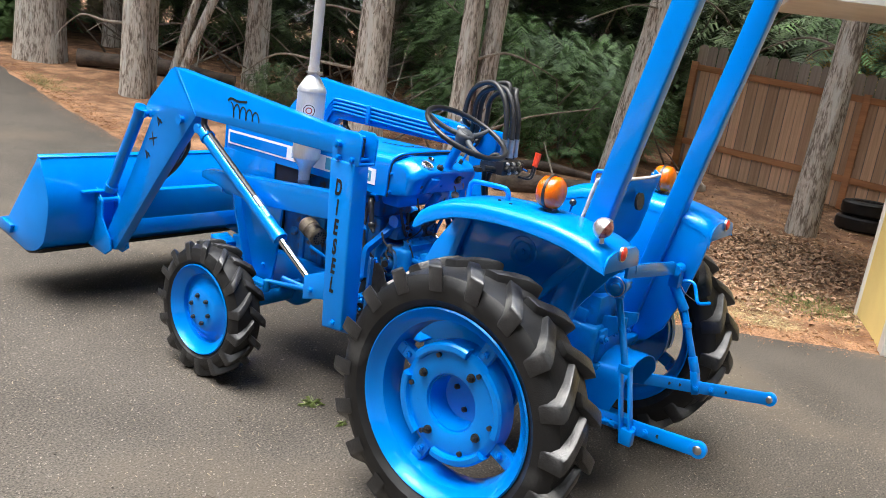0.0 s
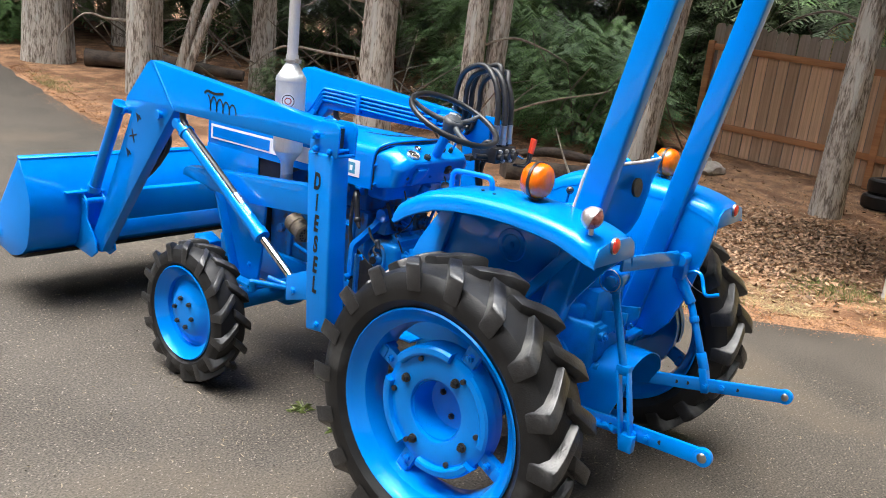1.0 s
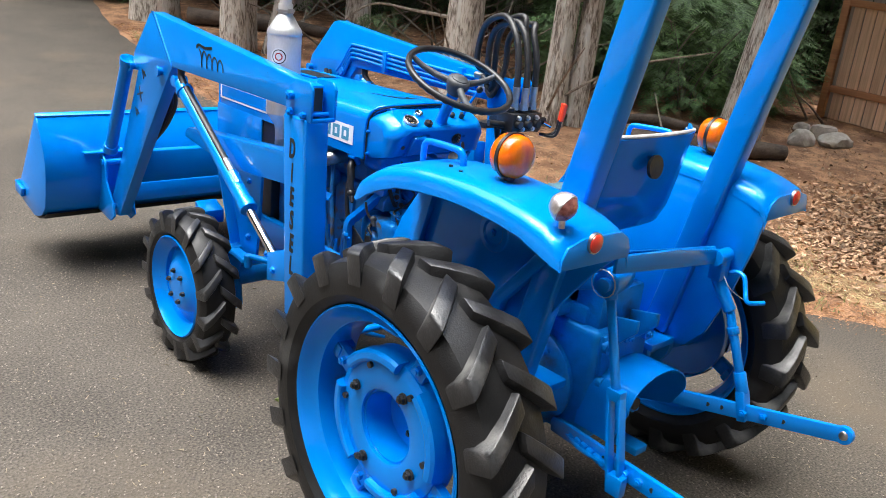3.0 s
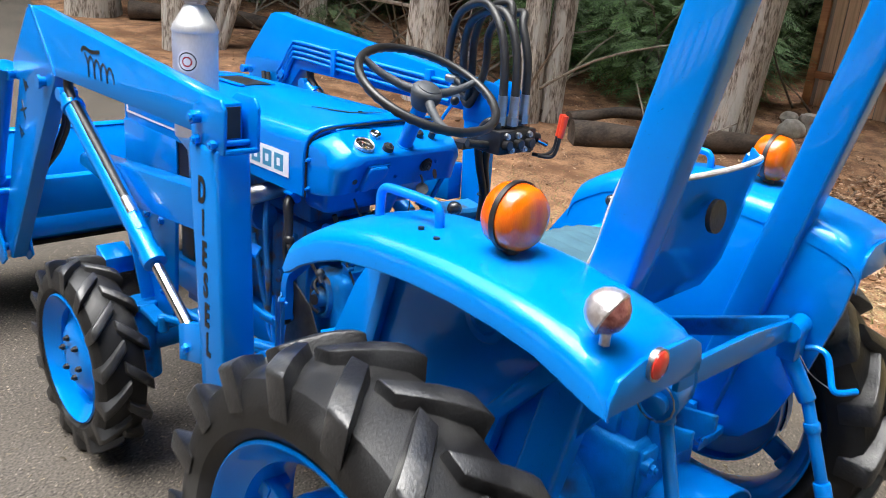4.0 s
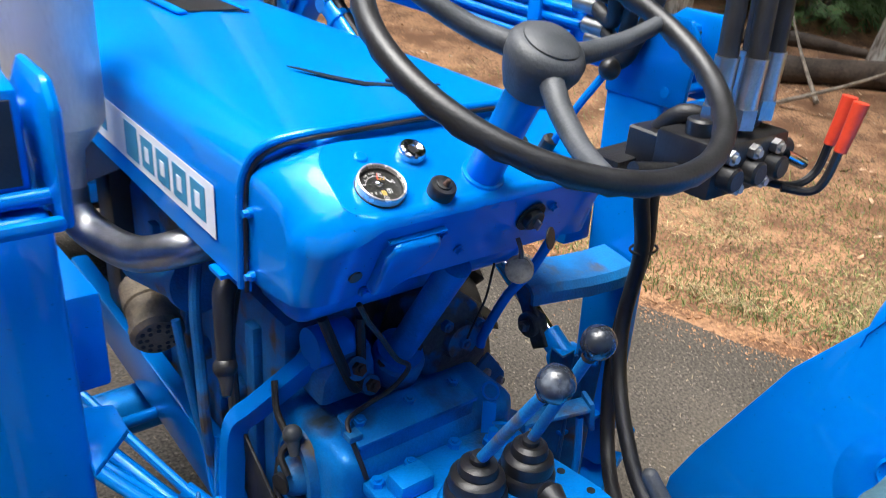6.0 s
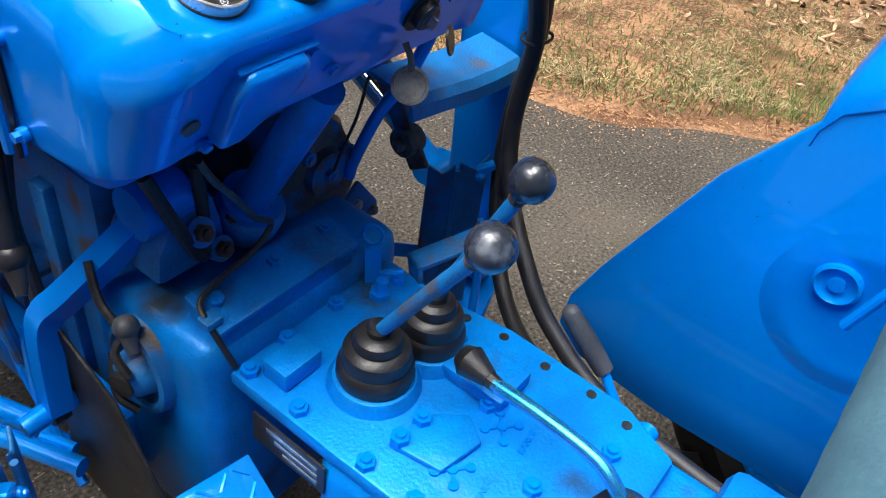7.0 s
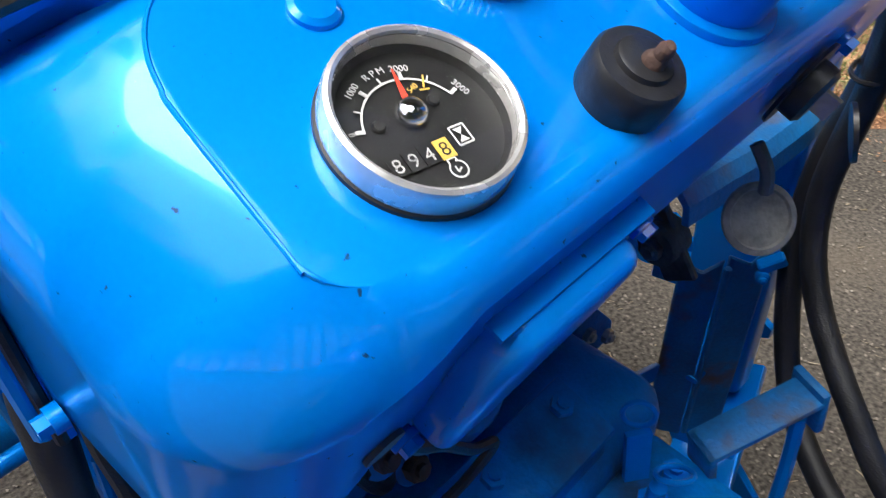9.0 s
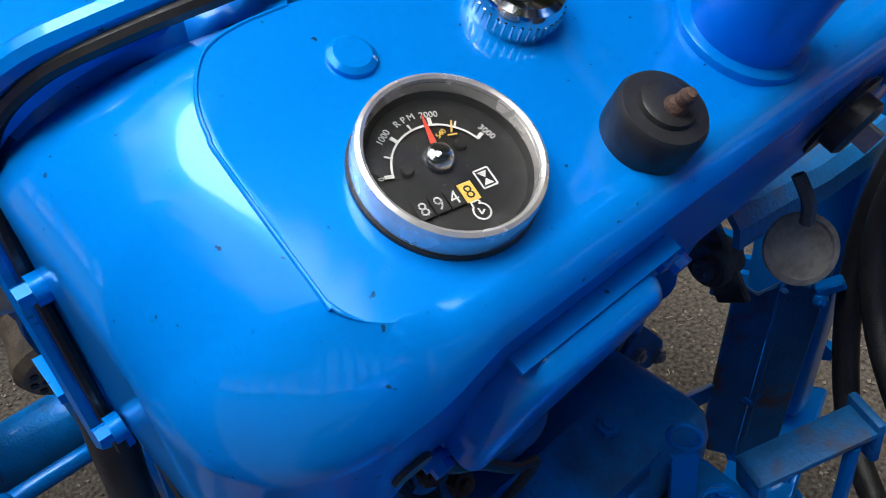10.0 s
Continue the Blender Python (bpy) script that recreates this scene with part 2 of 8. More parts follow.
def box(bm, lo, hi, m=None):
    """A box between two corners."""
    lo, hi = Vector(lo), Vector(hi)
    mat = (m or Matrix()) @ Matrix.Translation((lo + hi) / 2) @ Matrix.Diagonal((*(hi - lo), 1))
    return bmesh.ops.create_cube(bm, size=1, matrix=mat)["verts"]


def prism(bm, profile, a, b, axis="x"):
    """A plate or solid: the outline, in the plane across the axis, drawn out from a to b. Axis x takes (y, z), y (x, z), z (x, y)."""
    def at(u, v, w):
        return {"x": (w, u, v), "y": (u, w, v), "z": (u, v, w)}[axis]
    lower = [bm.verts.new(at(u, v, a)) for u, v in profile]
    upper = [bm.verts.new(at(u, v, b)) for u, v in profile]
    faces = [bm.faces.new(lower), bm.faces.new(upper)]
    count = len(profile)
    for i in range(count):
        j = (i + 1) % count
        faces.append(bm.faces.new((lower[i], lower[j], upper[j], upper[i])))
    bmesh.ops.recalc_face_normals(bm, faces=faces)
    return faces


def frame_of(p, q):
    """A turn whose z runs from p to q."""
    d = Vector(q) - Vector(p)
    return d.to_track_quat("Z", "Y").to_matrix().to_4x4()


def rod(bm, p, q, r, r2=None, n=16):
    p, q = Vector(p), Vector(q)
    m = Matrix.Translation((p + q) / 2) @ frame_of(p, q)
    bmesh.ops.create_cone(bm, cap_ends=True, segments=n, radius1=r, radius2=r if r2 is None else r2, depth=(q - p).length, matrix=m)


def ball(bm, c, r, squash=(1, 1, 1), n=16):
    bmesh.ops.create_uvsphere(bm, u_segments=n, v_segments=n // 2 + 2, radius=r, matrix=Matrix.Translation(c) @ Matrix.Diagonal((*squash, 1)))


def bolt(bm, c, axis, r=0.008, h=0.006, stud=True):
    """A hexagon head with a short stud, standing on c along axis."""
    c, axis = Vector(c), Vector(axis).normalized()
    rod(bm, c - axis * 0.002, c + axis * h, r, n=6)
    if stud:
        rod(bm, c, c + axis * (h * 1.5), r * 0.55, n=8)


def bolts(name, places, axis, r, h, mat, parent, label="", stud=True):
    """One part for each bolt, all on one mesh."""
    bm = bmesh.new()
    bolt(bm, (0, 0, 0), axis, r, h, stud)
    first = None
    for p in places:
        if first is None:
            first = o = part(name, bm, mat, parent, label)
        else:
            o = first.copy()
            scene.collection.objects.link(o)
        o.location = p


def discs(name, places, axis, r, h, mat, parent, label=""):
    """One short round plug for each place, all on one mesh."""
    bm = bmesh.new()
    axis = Vector(axis).normalized()
    rod(bm, axis * -h / 2, axis * h / 2, r, n=14)
    first = None
    for p in places:
        if first is None:
            first = o = part(name, bm, mat, parent, label)
        else:
            o = first.copy()
            scene.collection.objects.link(o)
        o.location = p


def beam(bm, p, q, w, h, up=(0, 0, 1)):
    """A rectangular bar from p to q: w across, h along up."""
    p, q, up = Vector(p), Vector(q), Vector(up)
    z = (q - p).normalized()
    x = up.cross(z).normalized()
    y = z.cross(x)
    m = Matrix.Translation((p + q) / 2) @ Matrix((x, y, z)).transposed().to_4x4() @ Matrix.Diagonal((w, h, (q - p).length, 1))
    return bmesh.ops.create_cube(bm, size=1, matrix=m)["verts"]


def curve_through(points, steps=6):
    """A smooth line through the points."""
    p = [Vector(a) for a in points]
    p = [2 * p[0] - p[1]] + p + [2 * p[-1] - p[-2]]
    out = []
    for i in range(1, len(p) - 2):
        for k in range(steps):
            t = k / steps
            a, b, c, d = p[i - 1], p[i], p[i + 1], p[i + 2]
            out.append(0.5 * (2 * b + (c - a) * t + (2 * a - 5 * b + 4 * c - d) * t * t + (3 * b - a - 3 * c + d) * t ** 3))
    out.append(p[-2])
    return out


def tube(bm, points, r, n=10, steps=6, closed=False, smooth=True):
    """A round bar along a line; r may be a function of the way along, 0 to 1."""
    line = curve_through(points, steps) if smooth else [Vector(a) for a in points]
    rings, side = [], None
    for i, c in enumerate(line):
        before, after = line[max(0, i - 1)], line[min(len(line) - 1, i + 1)]
        if closed:
            before, after = line[i - 1], line[(i + 1) % len(line)]
        d = (after - before).normalized()
        side = d.orthogonal().normalized() if side is None else (side - d * side.dot(d)).normalized()
        other = d.cross(side)
        radius = r(i / max(1, len(line) - 1)) if callable(r) else r
        rings.append([bm.verts.new(c + radius * (math.cos(math.tau * k / n) * side + math.sin(math.tau * k / n) * other)) for k in range(n)])
    for i in range(len(rings) - (0 if closed else 1)):
        a, b = rings[i], rings[(i + 1) % len(rings)]
        for k in range(n):
            bm.faces.new((a[k], a[(k + 1) % n], b[(k + 1) % n], b[k]))
    if not closed:
        bm.faces.new(rings[0][::-1])
        bm.faces.new(rings[-1])


def lathe(bm, profile, m=None, n=48, closed=False):
    """A turned shape: (radius, height) turned round z, then placed by m."""
    m = m or Matrix()
    rings = []
    for r, h in profile:
        if r < 1e-6:
            rings.append([bm.verts.new(m @ Vector((0, 0, h)))])
        else:
            rings.append([bm.verts.new(m @ Vector((r * math.cos(math.tau * k / n), r * math.sin(math.tau * k / n), h))) for k in range(n)])
    faces = []
    pairs = list(zip(rings, rings[1:])) + ([(rings[-1], rings[0])] if closed else [])
    for a, b in pairs:
        for k in range(n):
            j = (k + 1) % n
            if len(a) == 1 and len(b) > 1:
                faces.append(bm.faces.new((a[0], b[j], b[k])))
            elif len(b) == 1 and len(a) > 1:
                faces.append(bm.faces.new((a[k], a[j], b[0])))
            elif len(a) > 1:
                faces.append(bm.faces.new((a[k], a[j], b[j], b[k])))
    bmesh.ops.recalc_face_normals(bm, faces=faces)


def sheet(bm, rows, thick=0.0, flip=False):
    """A skin over rows of points, with a thickness."""
    grid = [[bm.verts.new(p) for p in row] for row in rows]
    faces = []
    for a, b in zip(grid, grid[1:]):
        for k in range(len(a) - 1):
            quad = (a[k], a[k + 1], b[k + 1], b[k])
            faces.append(bm.faces.new(quad[::-1] if flip else quad))
    if thick:
        bm.normal_update()
        bmesh.ops.solidify(bm, geom=faces, thickness=thick)
    return faces


def words(text, size, m, mat, parent, name="lettering", label="", depth=0.0008, bold=0.0):
    """Lettering in the built-in font, laid by m (x along the line, z out of the face)."""
    c = bpy.data.curves.new(name, "FONT")
    c.body, c.size, c.extrude, c.align_x, c.align_y = text, size, depth, "CENTER", "CENTER"
    c.offset = bold
    ob = new(name, c)
    bpy.context.view_layer.update()
    data = bpy.data.meshes.new_from_object(ob.evaluated_get(bpy.context.evaluated_depsgraph_get()))
    bpy.data.objects.remove(ob)
    data.transform(m)
    data.materials.clear()
    data.materials.append(mat)
    ob = new(name, data)
    ob.parent = parent
    return tagged(ob, label)


def side_matrix(x, y, z, tilt=0.0):
    """A face looking to -x: letters run from front to back."""
    return Matrix.Translation((x, y, z)) @ Matrix(((0, 0, -1), (-1, 0, 0), (0, 1, 0))).to_4x4() @ Matrix.Rotation(radians(tilt), 4, "Z")


# ---- ground ----
def rise(x, y):
    """The height of the ground: level round the tractor, climbing gently towards the trees."""
    s = 0.6 * x + 0.8 * y - 3.0
    return 0.0 if s <= 0 else 0.08 * (math.sqrt(s * s + 0.25) - 0.5) if s < 14 else 1.08


def lumps(x, y):
    return 0.03 * noise.noise((x * 0.7, y * 0.7, 3.0)) + 0.012 * noise.noise((x * 3.1, y * 3.1, 7.0))


EDGE = [(6.0, -5.0), (3.9, -1.6), (3.35, -0.72), (2.87, 0.02), (2.2, 0.86), (1.84, 1.4), (1.66, 2.6), (1.7, 4.2), (1.95, 7.1), (2.4, 10.3), (3.0, 13.0), (5.0, 20.0), (9.0, 34.0)]
edge_line = [(p.x, p.y) for p in curve_through([(x, y, 0) for x, y in EDGE], 40)]


def edge_x(y):
    """Where the asphalt ends on the wooded side."""
    for (xa, ya), (xb, yb) in zip(edge_line, edge_line[1:]):
        if ya <= y <= yb:
            return xa + (xb - xa) * (y - ya) / max(1e-6, yb - ya)
    return edge_line[0][0] if y < edge_line[0][1] else edge_line[-1][0]


def steps_of(a, b, c, d, fine, coarse):
    out, v = [], a
    while v < d:
        out.append(v)
        v += fine if b <= v < c else max(fine, min(coarse, 0.22 * max(b - v, v - c)))
    return out + [d]


xs, ys = steps_of(-400, -3, 12, 400, 0.16, 40), steps_of(-400, -3, 14, 400, 0.16, 40)
bm = bmesh.new()
rows = []
for y in ys:
    e = edge_x(y)
    row = []
    for x in xs:
        wooded = min(1.0, max(0.0, (x - e) / 0.5))
        row.append((x, y, rise(x, y) - 0.012 + wooded * (0.012 + lumps(x, y) + 0.02)))
    rows.append(row)
sheet(bm, rows)
tagged(mesh_object("ground", bm, LITTER), "reddish-brown ground strewn with fallen needles and leaves", "ground", kind="structure")

bm = bmesh.new()
rows = []
y = -30.0
while y < 34:
    e = edge_x(y) + 0.05 * noise.noise((y * 2.3, 0, 0)) + 0.02 * noise.noise((y * 9.0, 4, 0))
    row = [(x, y, rise(x, y)) for x in (-14, -10, -7, -5, -3.5, -2.5, -1.5, -0.75, 0.0, 0.6, 1.1)]
    row += [(1.1 + (e - 1.1) * k / 5, y, rise(1.1 + (e - 1.1) * k / 5, y)) for k in range(1, 6)]
    row.append((e + 0.03, y, rise(e, y) - 0.03))
    rows.append(row)
    y += 0.09 if -3 < y < 12 else 0.6
sheet(bm, rows)
tagged(mesh_object("driveway", bm, ASPHALT), "worn dark grey asphalt driveway with fine gravel and debris", "driveway", kind="structure")


def scatter(name, count, place, shape, mat, label, category, seed):
    """Many small flat bits in one mesh: place(rng) gives (x, y, z), shape(rng) an outline of (u, v, w)."""
    rng = random.Random(seed)
    verts, faces = [], []
    for _ in range(count):
        p = place(rng)
        if p is None:
            continue
        turn = Euler((rng.gauss(0, 0.35), rng.gauss(0, 0.35), rng.uniform(0, math.tau))).to_matrix()
        first = len(verts)
        outline = shape(rng)
        verts += [Vector(p) + turn @ Vector(q) for q in outline]
        if len(outline) == 6:
            faces += [(first, first + 1, first + 2, first + 5), (first + 5, first + 2, first + 3, first + 4)]
        else:
            faces.append(tuple(range(first, first + len(outline))))
    data = bpy.data.meshes.new(name)
    data.from_pydata([tuple(v) for v in verts], [], faces)
    data.materials.append(mat)
    return tagged(new(name, data), label, category, kind="stuff")


def leaf_outline(rng):
    s = rng.uniform(0.014, 0.036)
    w, c = s * rng.uniform(0.3, 0.5), s * rng.uniform(-0.3, 0.4)
    return [(-s, 0, c * 0.6), (-s * 0.2, -w, 0), (s * 0.6, -w * 0.8, c * 0.3), (s, 0, c), (s * 0.5, w, c * 0.3), (-s * 0.3, w, 0)]


def sliver(lo, hi, width):
    def outline(rng):
        s = rng.uniform(lo, hi)
        return [(-s, -width, 0), (s, -width, rng.uniform(-0.3, 0.3) * s), (s, width, rng.uniform(-0.3, 0.3) * s), (-s, width, 0)]
    return outline


def on_woods(x0, x1, y0, y1, power=1.0, lift=0.012, inner=-0.3):
    def place(rng):
        y = rng.uniform(y0, y1)
        e = edge_x(y)
        x = e + inner + (x1 - e) * rng.random() ** power
        if x < x0 or (x - e < 0.15 and rng.random() < 0.55):
            return None
        wooded = min(1.0, max(0.0, (x - e) / 0.5))
        return (x, y, rise(x, y) + wooded * (lumps(x, y) + 0.01) + lift)
    return place


def leaf_bank(rng):
    x, y = rng.gauss(5.3, 0.85), rng.gauss(0.55, 0.5)
    return (x, y, rise(x, y) + lumps(x, y) + rng.uniform(0.01, 0.05)) if x > edge_x(y) + 0.4 and y > -1.5 else None


scatter("leaf_litter", 9500, leaf_bank, leaf_outline, LEAF_DRY, "drift of dry curled brown leaves on bare soil", "leaves", 11)
scatter("scattered_leaves", 6500, on_woods(1.5, 12, -2, 12, 0.75, inner=1.3), leaf_outline, LEAF_DRY, "dry fallen leaves scattered over the needle litter", "leaves", 12)
scatter("fallen_needles", 60000, on_woods(1.4, 10, -2, 11, 1.6, 0.006, 0.05), sliver(0.008, 0.03, 0.0009), NEEDLES, "reddish fallen conifer needles and twigs", "needles", 13)


def grass_patch(rng):
    cx, cy, r = rng.choice([(2.25, 1.35, 0.28), (2.6, 0.75, 0.25), (2.0, 2.1, 0.3), (2.2, 9.6, 0.35), (4.2, -0.1, 0.2), (2.5, 3.6, 0.5), (3.0, 1.9, 0.5), (2.9, 0.9, 0.3), (3.6, 1.4, 0.4)])
    x, y = rng.gauss(cx, r), rng.gauss(cy, r)
    return (x, y, rise(x, y) + lumps(x, y) + 0.015) if x > edge_x(y) + 0.1 else None


def blade(rng):
    h, b = rng.uniform(0.015, 0.04), rng.uniform(-0.03, 0.03)
    return [(-0.002, 0, -0.01), (0.002, 0, -0.01), (0.0015 + b * 0.4, 0.004, h * 0.7), (b, 0.01, h), (b * 0.4 - 0.0015, 0.004, h * 0.7)]


def verge_strip(rng):
    y = rng.uniform(-0.6, 4.5)
    x = edge_x(y) + 0.22 + abs(rng.gauss(0, 0.75))
    if noise.noise((x * 1.6, y * 1.6, 9.0)) < 0.02 + rng.gauss(0, 0.12):
        return None
    return (x, y, rise(x, y) + lumps(x, y) + 0.018)


def dry_blade(rng):
    l, w = rng.uniform(0.012, 0.045), rng.uniform(0.0008, 0.0018)
    h = rng.uniform(0.0, 0.016)
    return [(-l, -w, 0), (0, -w, h), (l, 0, h * 0.6), (0, w, h), (-l, w, 0)]


scatter("dry_grass", 34000, verge_strip, dry_blade, DRY_GRASS, "flattened straw-coloured dry grass along the verge", "grass", 18)
scatter("verge_grass", 17000, grass_patch, blade, GRASS, "thin tufts of grass and moss along the verge", "grass", 14)


def drive_debris(rng):
    x, y = rng.uniform(-3.2, 2.2), rng.uniform(-1.6, 4.0)
    return (x, y, 0.004 + rise(x, y)) if x < edge_x(y) else None


scatter("asphalt_debris", 5200, drive_debris, sliver(0.003, 0.012, 0.0012), STRAW, "straw, needles and grit scattered on the asphalt", "debris", 15)


def specks(rng):
    s = rng.uniform(0.0012, 0.004)
    return [(-s, -s, 0), (s, -s * 0.7, 0), (s * 0.8, s, 0.001), (-s * 0.6, s * 0.9, 0)]


scatter("asphalt_grit", 60000, drive_debris, specks, GRIT, "pale grit in the asphalt surface", "grit", 16)


def crumbs_place(rng):
    y = rng.uniform(-1.8, 9.0)
    x = edge_x(y) + 0.12 - abs(rng.gauss(0, 0.13))
    return (x, y, rise(x, y) + 0.004)


scatter("verge_crumbs", 17000, crumbs_place, specks, NEEDLES, "crumbs of reddish soil and needles along the asphalt edge", "soil", 17)


def weed(x, y, n, size, seed):
    rng = random.Random(seed)
    bm = bmesh.new()
    for _ in range(n):
        a, l = rng.uniform(0, math.tau), size * rng.uniform(0.4, 1.0)
        d = Vector((math.cos(a), math.sin(a), 0))
        side = Vector((-d.y, d.x, 0)) * 0.003
        base = Vector((rng.gauss(0, size * 0.25), rng.gauss(0, size * 0.25), 0.002))
        pts = [base, base + d * l * 0.5 + Vector((0, 0, size * 0.35 * rng.random())), base + d * l + Vector((0, 0, size * 0.15 * rng.random()))]
        v = [bm.verts.new(p + s) for p, s in ((pts[0], -side), (pts[0], side), (pts[1], side), (pts[2], side * 0.1), (pts[1], -side))]
        bm.faces.new(v)
    ob = mesh_object("weed", bm, GRASS, 0)
    ob.location = (x, y, 0)
    return tagged(ob, "small green weed lying on the asphalt", "weed", "weeds on the asphalt")


weed(-0.43, 0.786, 16, 0.04, 1)
weed(-0.40, 1.02, 26, 0.06, 2)


# ---- trees ----
rng_stem = random.Random(9)


def spray_mesh(name, seed, count, size, spread, droop=0.35, hollow=0.0):
    """Foliage made of many small drooping sprays of flat leaflets inside an uneven ellipsoid."""
    rng = random.Random(seed)
    verts, faces = [], []
    for _ in range(count):
        while True:
            p = Vector((rng.uniform(-1, 1), rng.uniform(-1, 1), rng.uniform(-1, 1)))
            if hollow < p.length < 1.0 and noise.noise(p * 2.2 + Vector((seed, 0, 0))) > -0.18:
                break
        base = Vector((p.x * spread[0], p.y * spread[1], p.z * spread[2]))
        out = Vector((p.x + rng.gauss(0, 0.35), p.y + rng.gauss(0, 0.35), -droop + rng.gauss(0, 0.2))).normalized()
        side = out.cross(Vector((0, 0, 1))).normalized()
        length = size * rng.uniform(0.6, 1.3)
        for k in range(7):
            f = k / 6
            c = base + out * length * f
            for s in (-1, 1):
                w = length * 0.34 * (1 - 0.75 * f) * rng.uniform(0.7, 1.2)
                tip = c + side * s * w + out * w * 0.9 + Vector((0, 0, rng.uniform(-0.2, 0.1) * w))
                n0 = len(verts)
                wid = out * length * 0.045
                verts += [tuple(c - wid), tuple(c + wid), tuple(tip + wid * 0.5), tuple(tip - wid * 0.4)]
                faces.append((n0, n0 + 1, n0 + 2, n0 + 3))
    data = bpy.data.meshes.new(name)
    data.from_pydata(verts, [], faces)
    return data


crown_meshes = []
for k in range(3):
    data = spray_mesh("crown", 40 + k, 800, 0.5, (1.5, 1.5, 2.6), hollow=0.25)
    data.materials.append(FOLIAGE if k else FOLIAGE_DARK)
    crown_meshes.append(data)
bush_meshes = []
for k in range(3):
    data = spray_mesh("bush", 60 + k, 1000, 0.26, (1.0, 1.0, 0.85))
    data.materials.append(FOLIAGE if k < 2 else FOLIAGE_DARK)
    bush_meshes.append(data)


def trunk_mesh(bm, base, top, r0, r1, seed, flare=0.22):
    rng = random.Random(seed)
    base, top = Vector(base), Vector(top)
    n, rings, levels = 28, [], 90
    for i in range(levels):
        f = i / (levels - 1)
        c = base.lerp(top, f) + Vector((0.05 * noise.noise((f * 3, seed, 0)), 0.05 * noise.noise((f * 3, seed, 5)), 0))
        r = r0 + (r1 - r0) * f + r0 * flare * math.exp(-f * 16)
        ring = []
        for k in range(n):
            a = math.tau * k / n
            q = r * (1 + 0.07 * noise.noise((3 * math.cos(a) + seed, 3 * math.sin(a), f * 9)) + 0.025 * math.cos(5 * a + seed + f * 2) + 0.03 * noise.noise((9 * math.cos(a) + seed, 9 * math.sin(a), f * 40)))
            ring.append(bm.verts.new(c + Vector((q * math.cos(a), q * math.sin(a), 0))))
        rings.append(ring)
    for a, b in zip(rings, rings[1:]):
        for k in range(n):
            bm.faces.new((a[k], a[(k + 1) % n], b[(k + 1) % n], b[k]))
    bm.faces.new(rings[-1])


def tree(x, y, r, lean=(0.0, 0.0), seed=1, height=9.0, label="", limbs=7, crown=0, twin=None, stubs_from=0.9):
    """A conifer with a bare lower trunk, dead limbs and a crown."""
    rng = random.Random(seed)
    z = rise(x, y) - 0.06
    ob = thing("tree", label or "tall conifer with grey-brown furrowed bark and dead lower limbs", "tree", "trees along the drive", at=(x, y, z))
    top = Vector((lean[0] * height, lean[1] * height, height))
    bm = bmesh.new()
    trunk_mesh(bm, (0, 0, 0), top, r, r * 0.45, seed)
    part("trunk", bm, BARK, ob, smooth=60)
    if twin:
        bm = bmesh.new()
        trunk_mesh(bm, (twin[0], twin[1], 0), top + Vector((twin[0] * 2.2, twin[1] * 2.2, 0)), r * 0.92, r * 0.4, seed + 7)
        part("trunk", bm, BARK, ob, smooth=60)
    for k in range(limbs):
        h = rng.uniform(stubs_from, 4.2)
        a = rng.uniform(0, math.tau)
        start = top * (h / height) + Vector((math.cos(a), math.sin(a), 0)) * r * 0.6
        l = rng.uniform(0.7, 1.9)
        bend = [start + Vector((math.cos(a) * l * f, math.sin(a) * l * f, l * (0.35 * f - 0.5 * f * f + 0.06 * rng.uniform(-1, 1)))) for f in (0, 0.35, 0.7, 1)]
        bm = bmesh.new()
        r_limb = rng.uniform(0.012, 0.028)
        tube(bm, bend, lambda f: r_limb * (1 - 0.75 * f), n=6, steps=4)
        for j in range(3):
            q = bend[1].lerp(bend[3], rng.random())
            tube(bm, [q, q + Vector((rng.uniform(-0.3, 0.3), rng.uniform(-0.3, 0.3), rng.uniform(-0.25, 0.2)))], 0.005, n=4, smooth=False)
        part("limb", bm, TWIG, ob)
    # tall trees get five tiers, out of view, added to block the eastern sky
    tiers = 2 if height < 12 else 5
    for k in range(tiers):
        c = new("crown", crown_meshes[(crown + k) % 3])
        c.parent = ob
        c.location = top * ((0.68 + 0.2 * k) if tiers == 2 else (0.52 + 0.115 * k)) + Vector((rng.uniform(-0.4, 0.4), rng.uniform(-0.4, 0.4), 0))
        c.rotation_euler = (0, 0, rng.uniform(0, math.tau))
        s = 1.15 - 0.2 * k if tiers == 2 else 1.75 - 0.2 * k
        c.scale = (s, s, 0.8 * s)
    return ob


tree(3.35, 11.4, 0.33, (0.0, 0.0), 1, 19, "thick conifer trunk with pale grey peeling bark")
tree(3.33, 8.7, 0.17, (0.0, 0.0), 2, 17, "conifer with rough brown bark beside the drive", twin=(0.22, 0.16))
tree(5.18, 8.46, 0.17, (0.01, 0.0), 3, 18)
tree(4.53, 5.47, 0.2, (0.02, 0.0), 4, 18, "conifer with knotty bark and a green tuft low on its trunk")
tree(4.95, 4.35, 0.125, (0.0, 0.0), 5, 17, "twin-stemmed conifer with smooth reddish-grey bark", twin=(0.26, -0.10))
tree(6.2, 2.79, 0.2, (0.06, -0.09), 6, 18, "leaning conifer with a furrowed grey trunk")
tree(7.05, 0.70, 0.15, (0.0, 0.0), 7, 17, "grey conifer standing close in front of the fence", stubs_from=1.8)


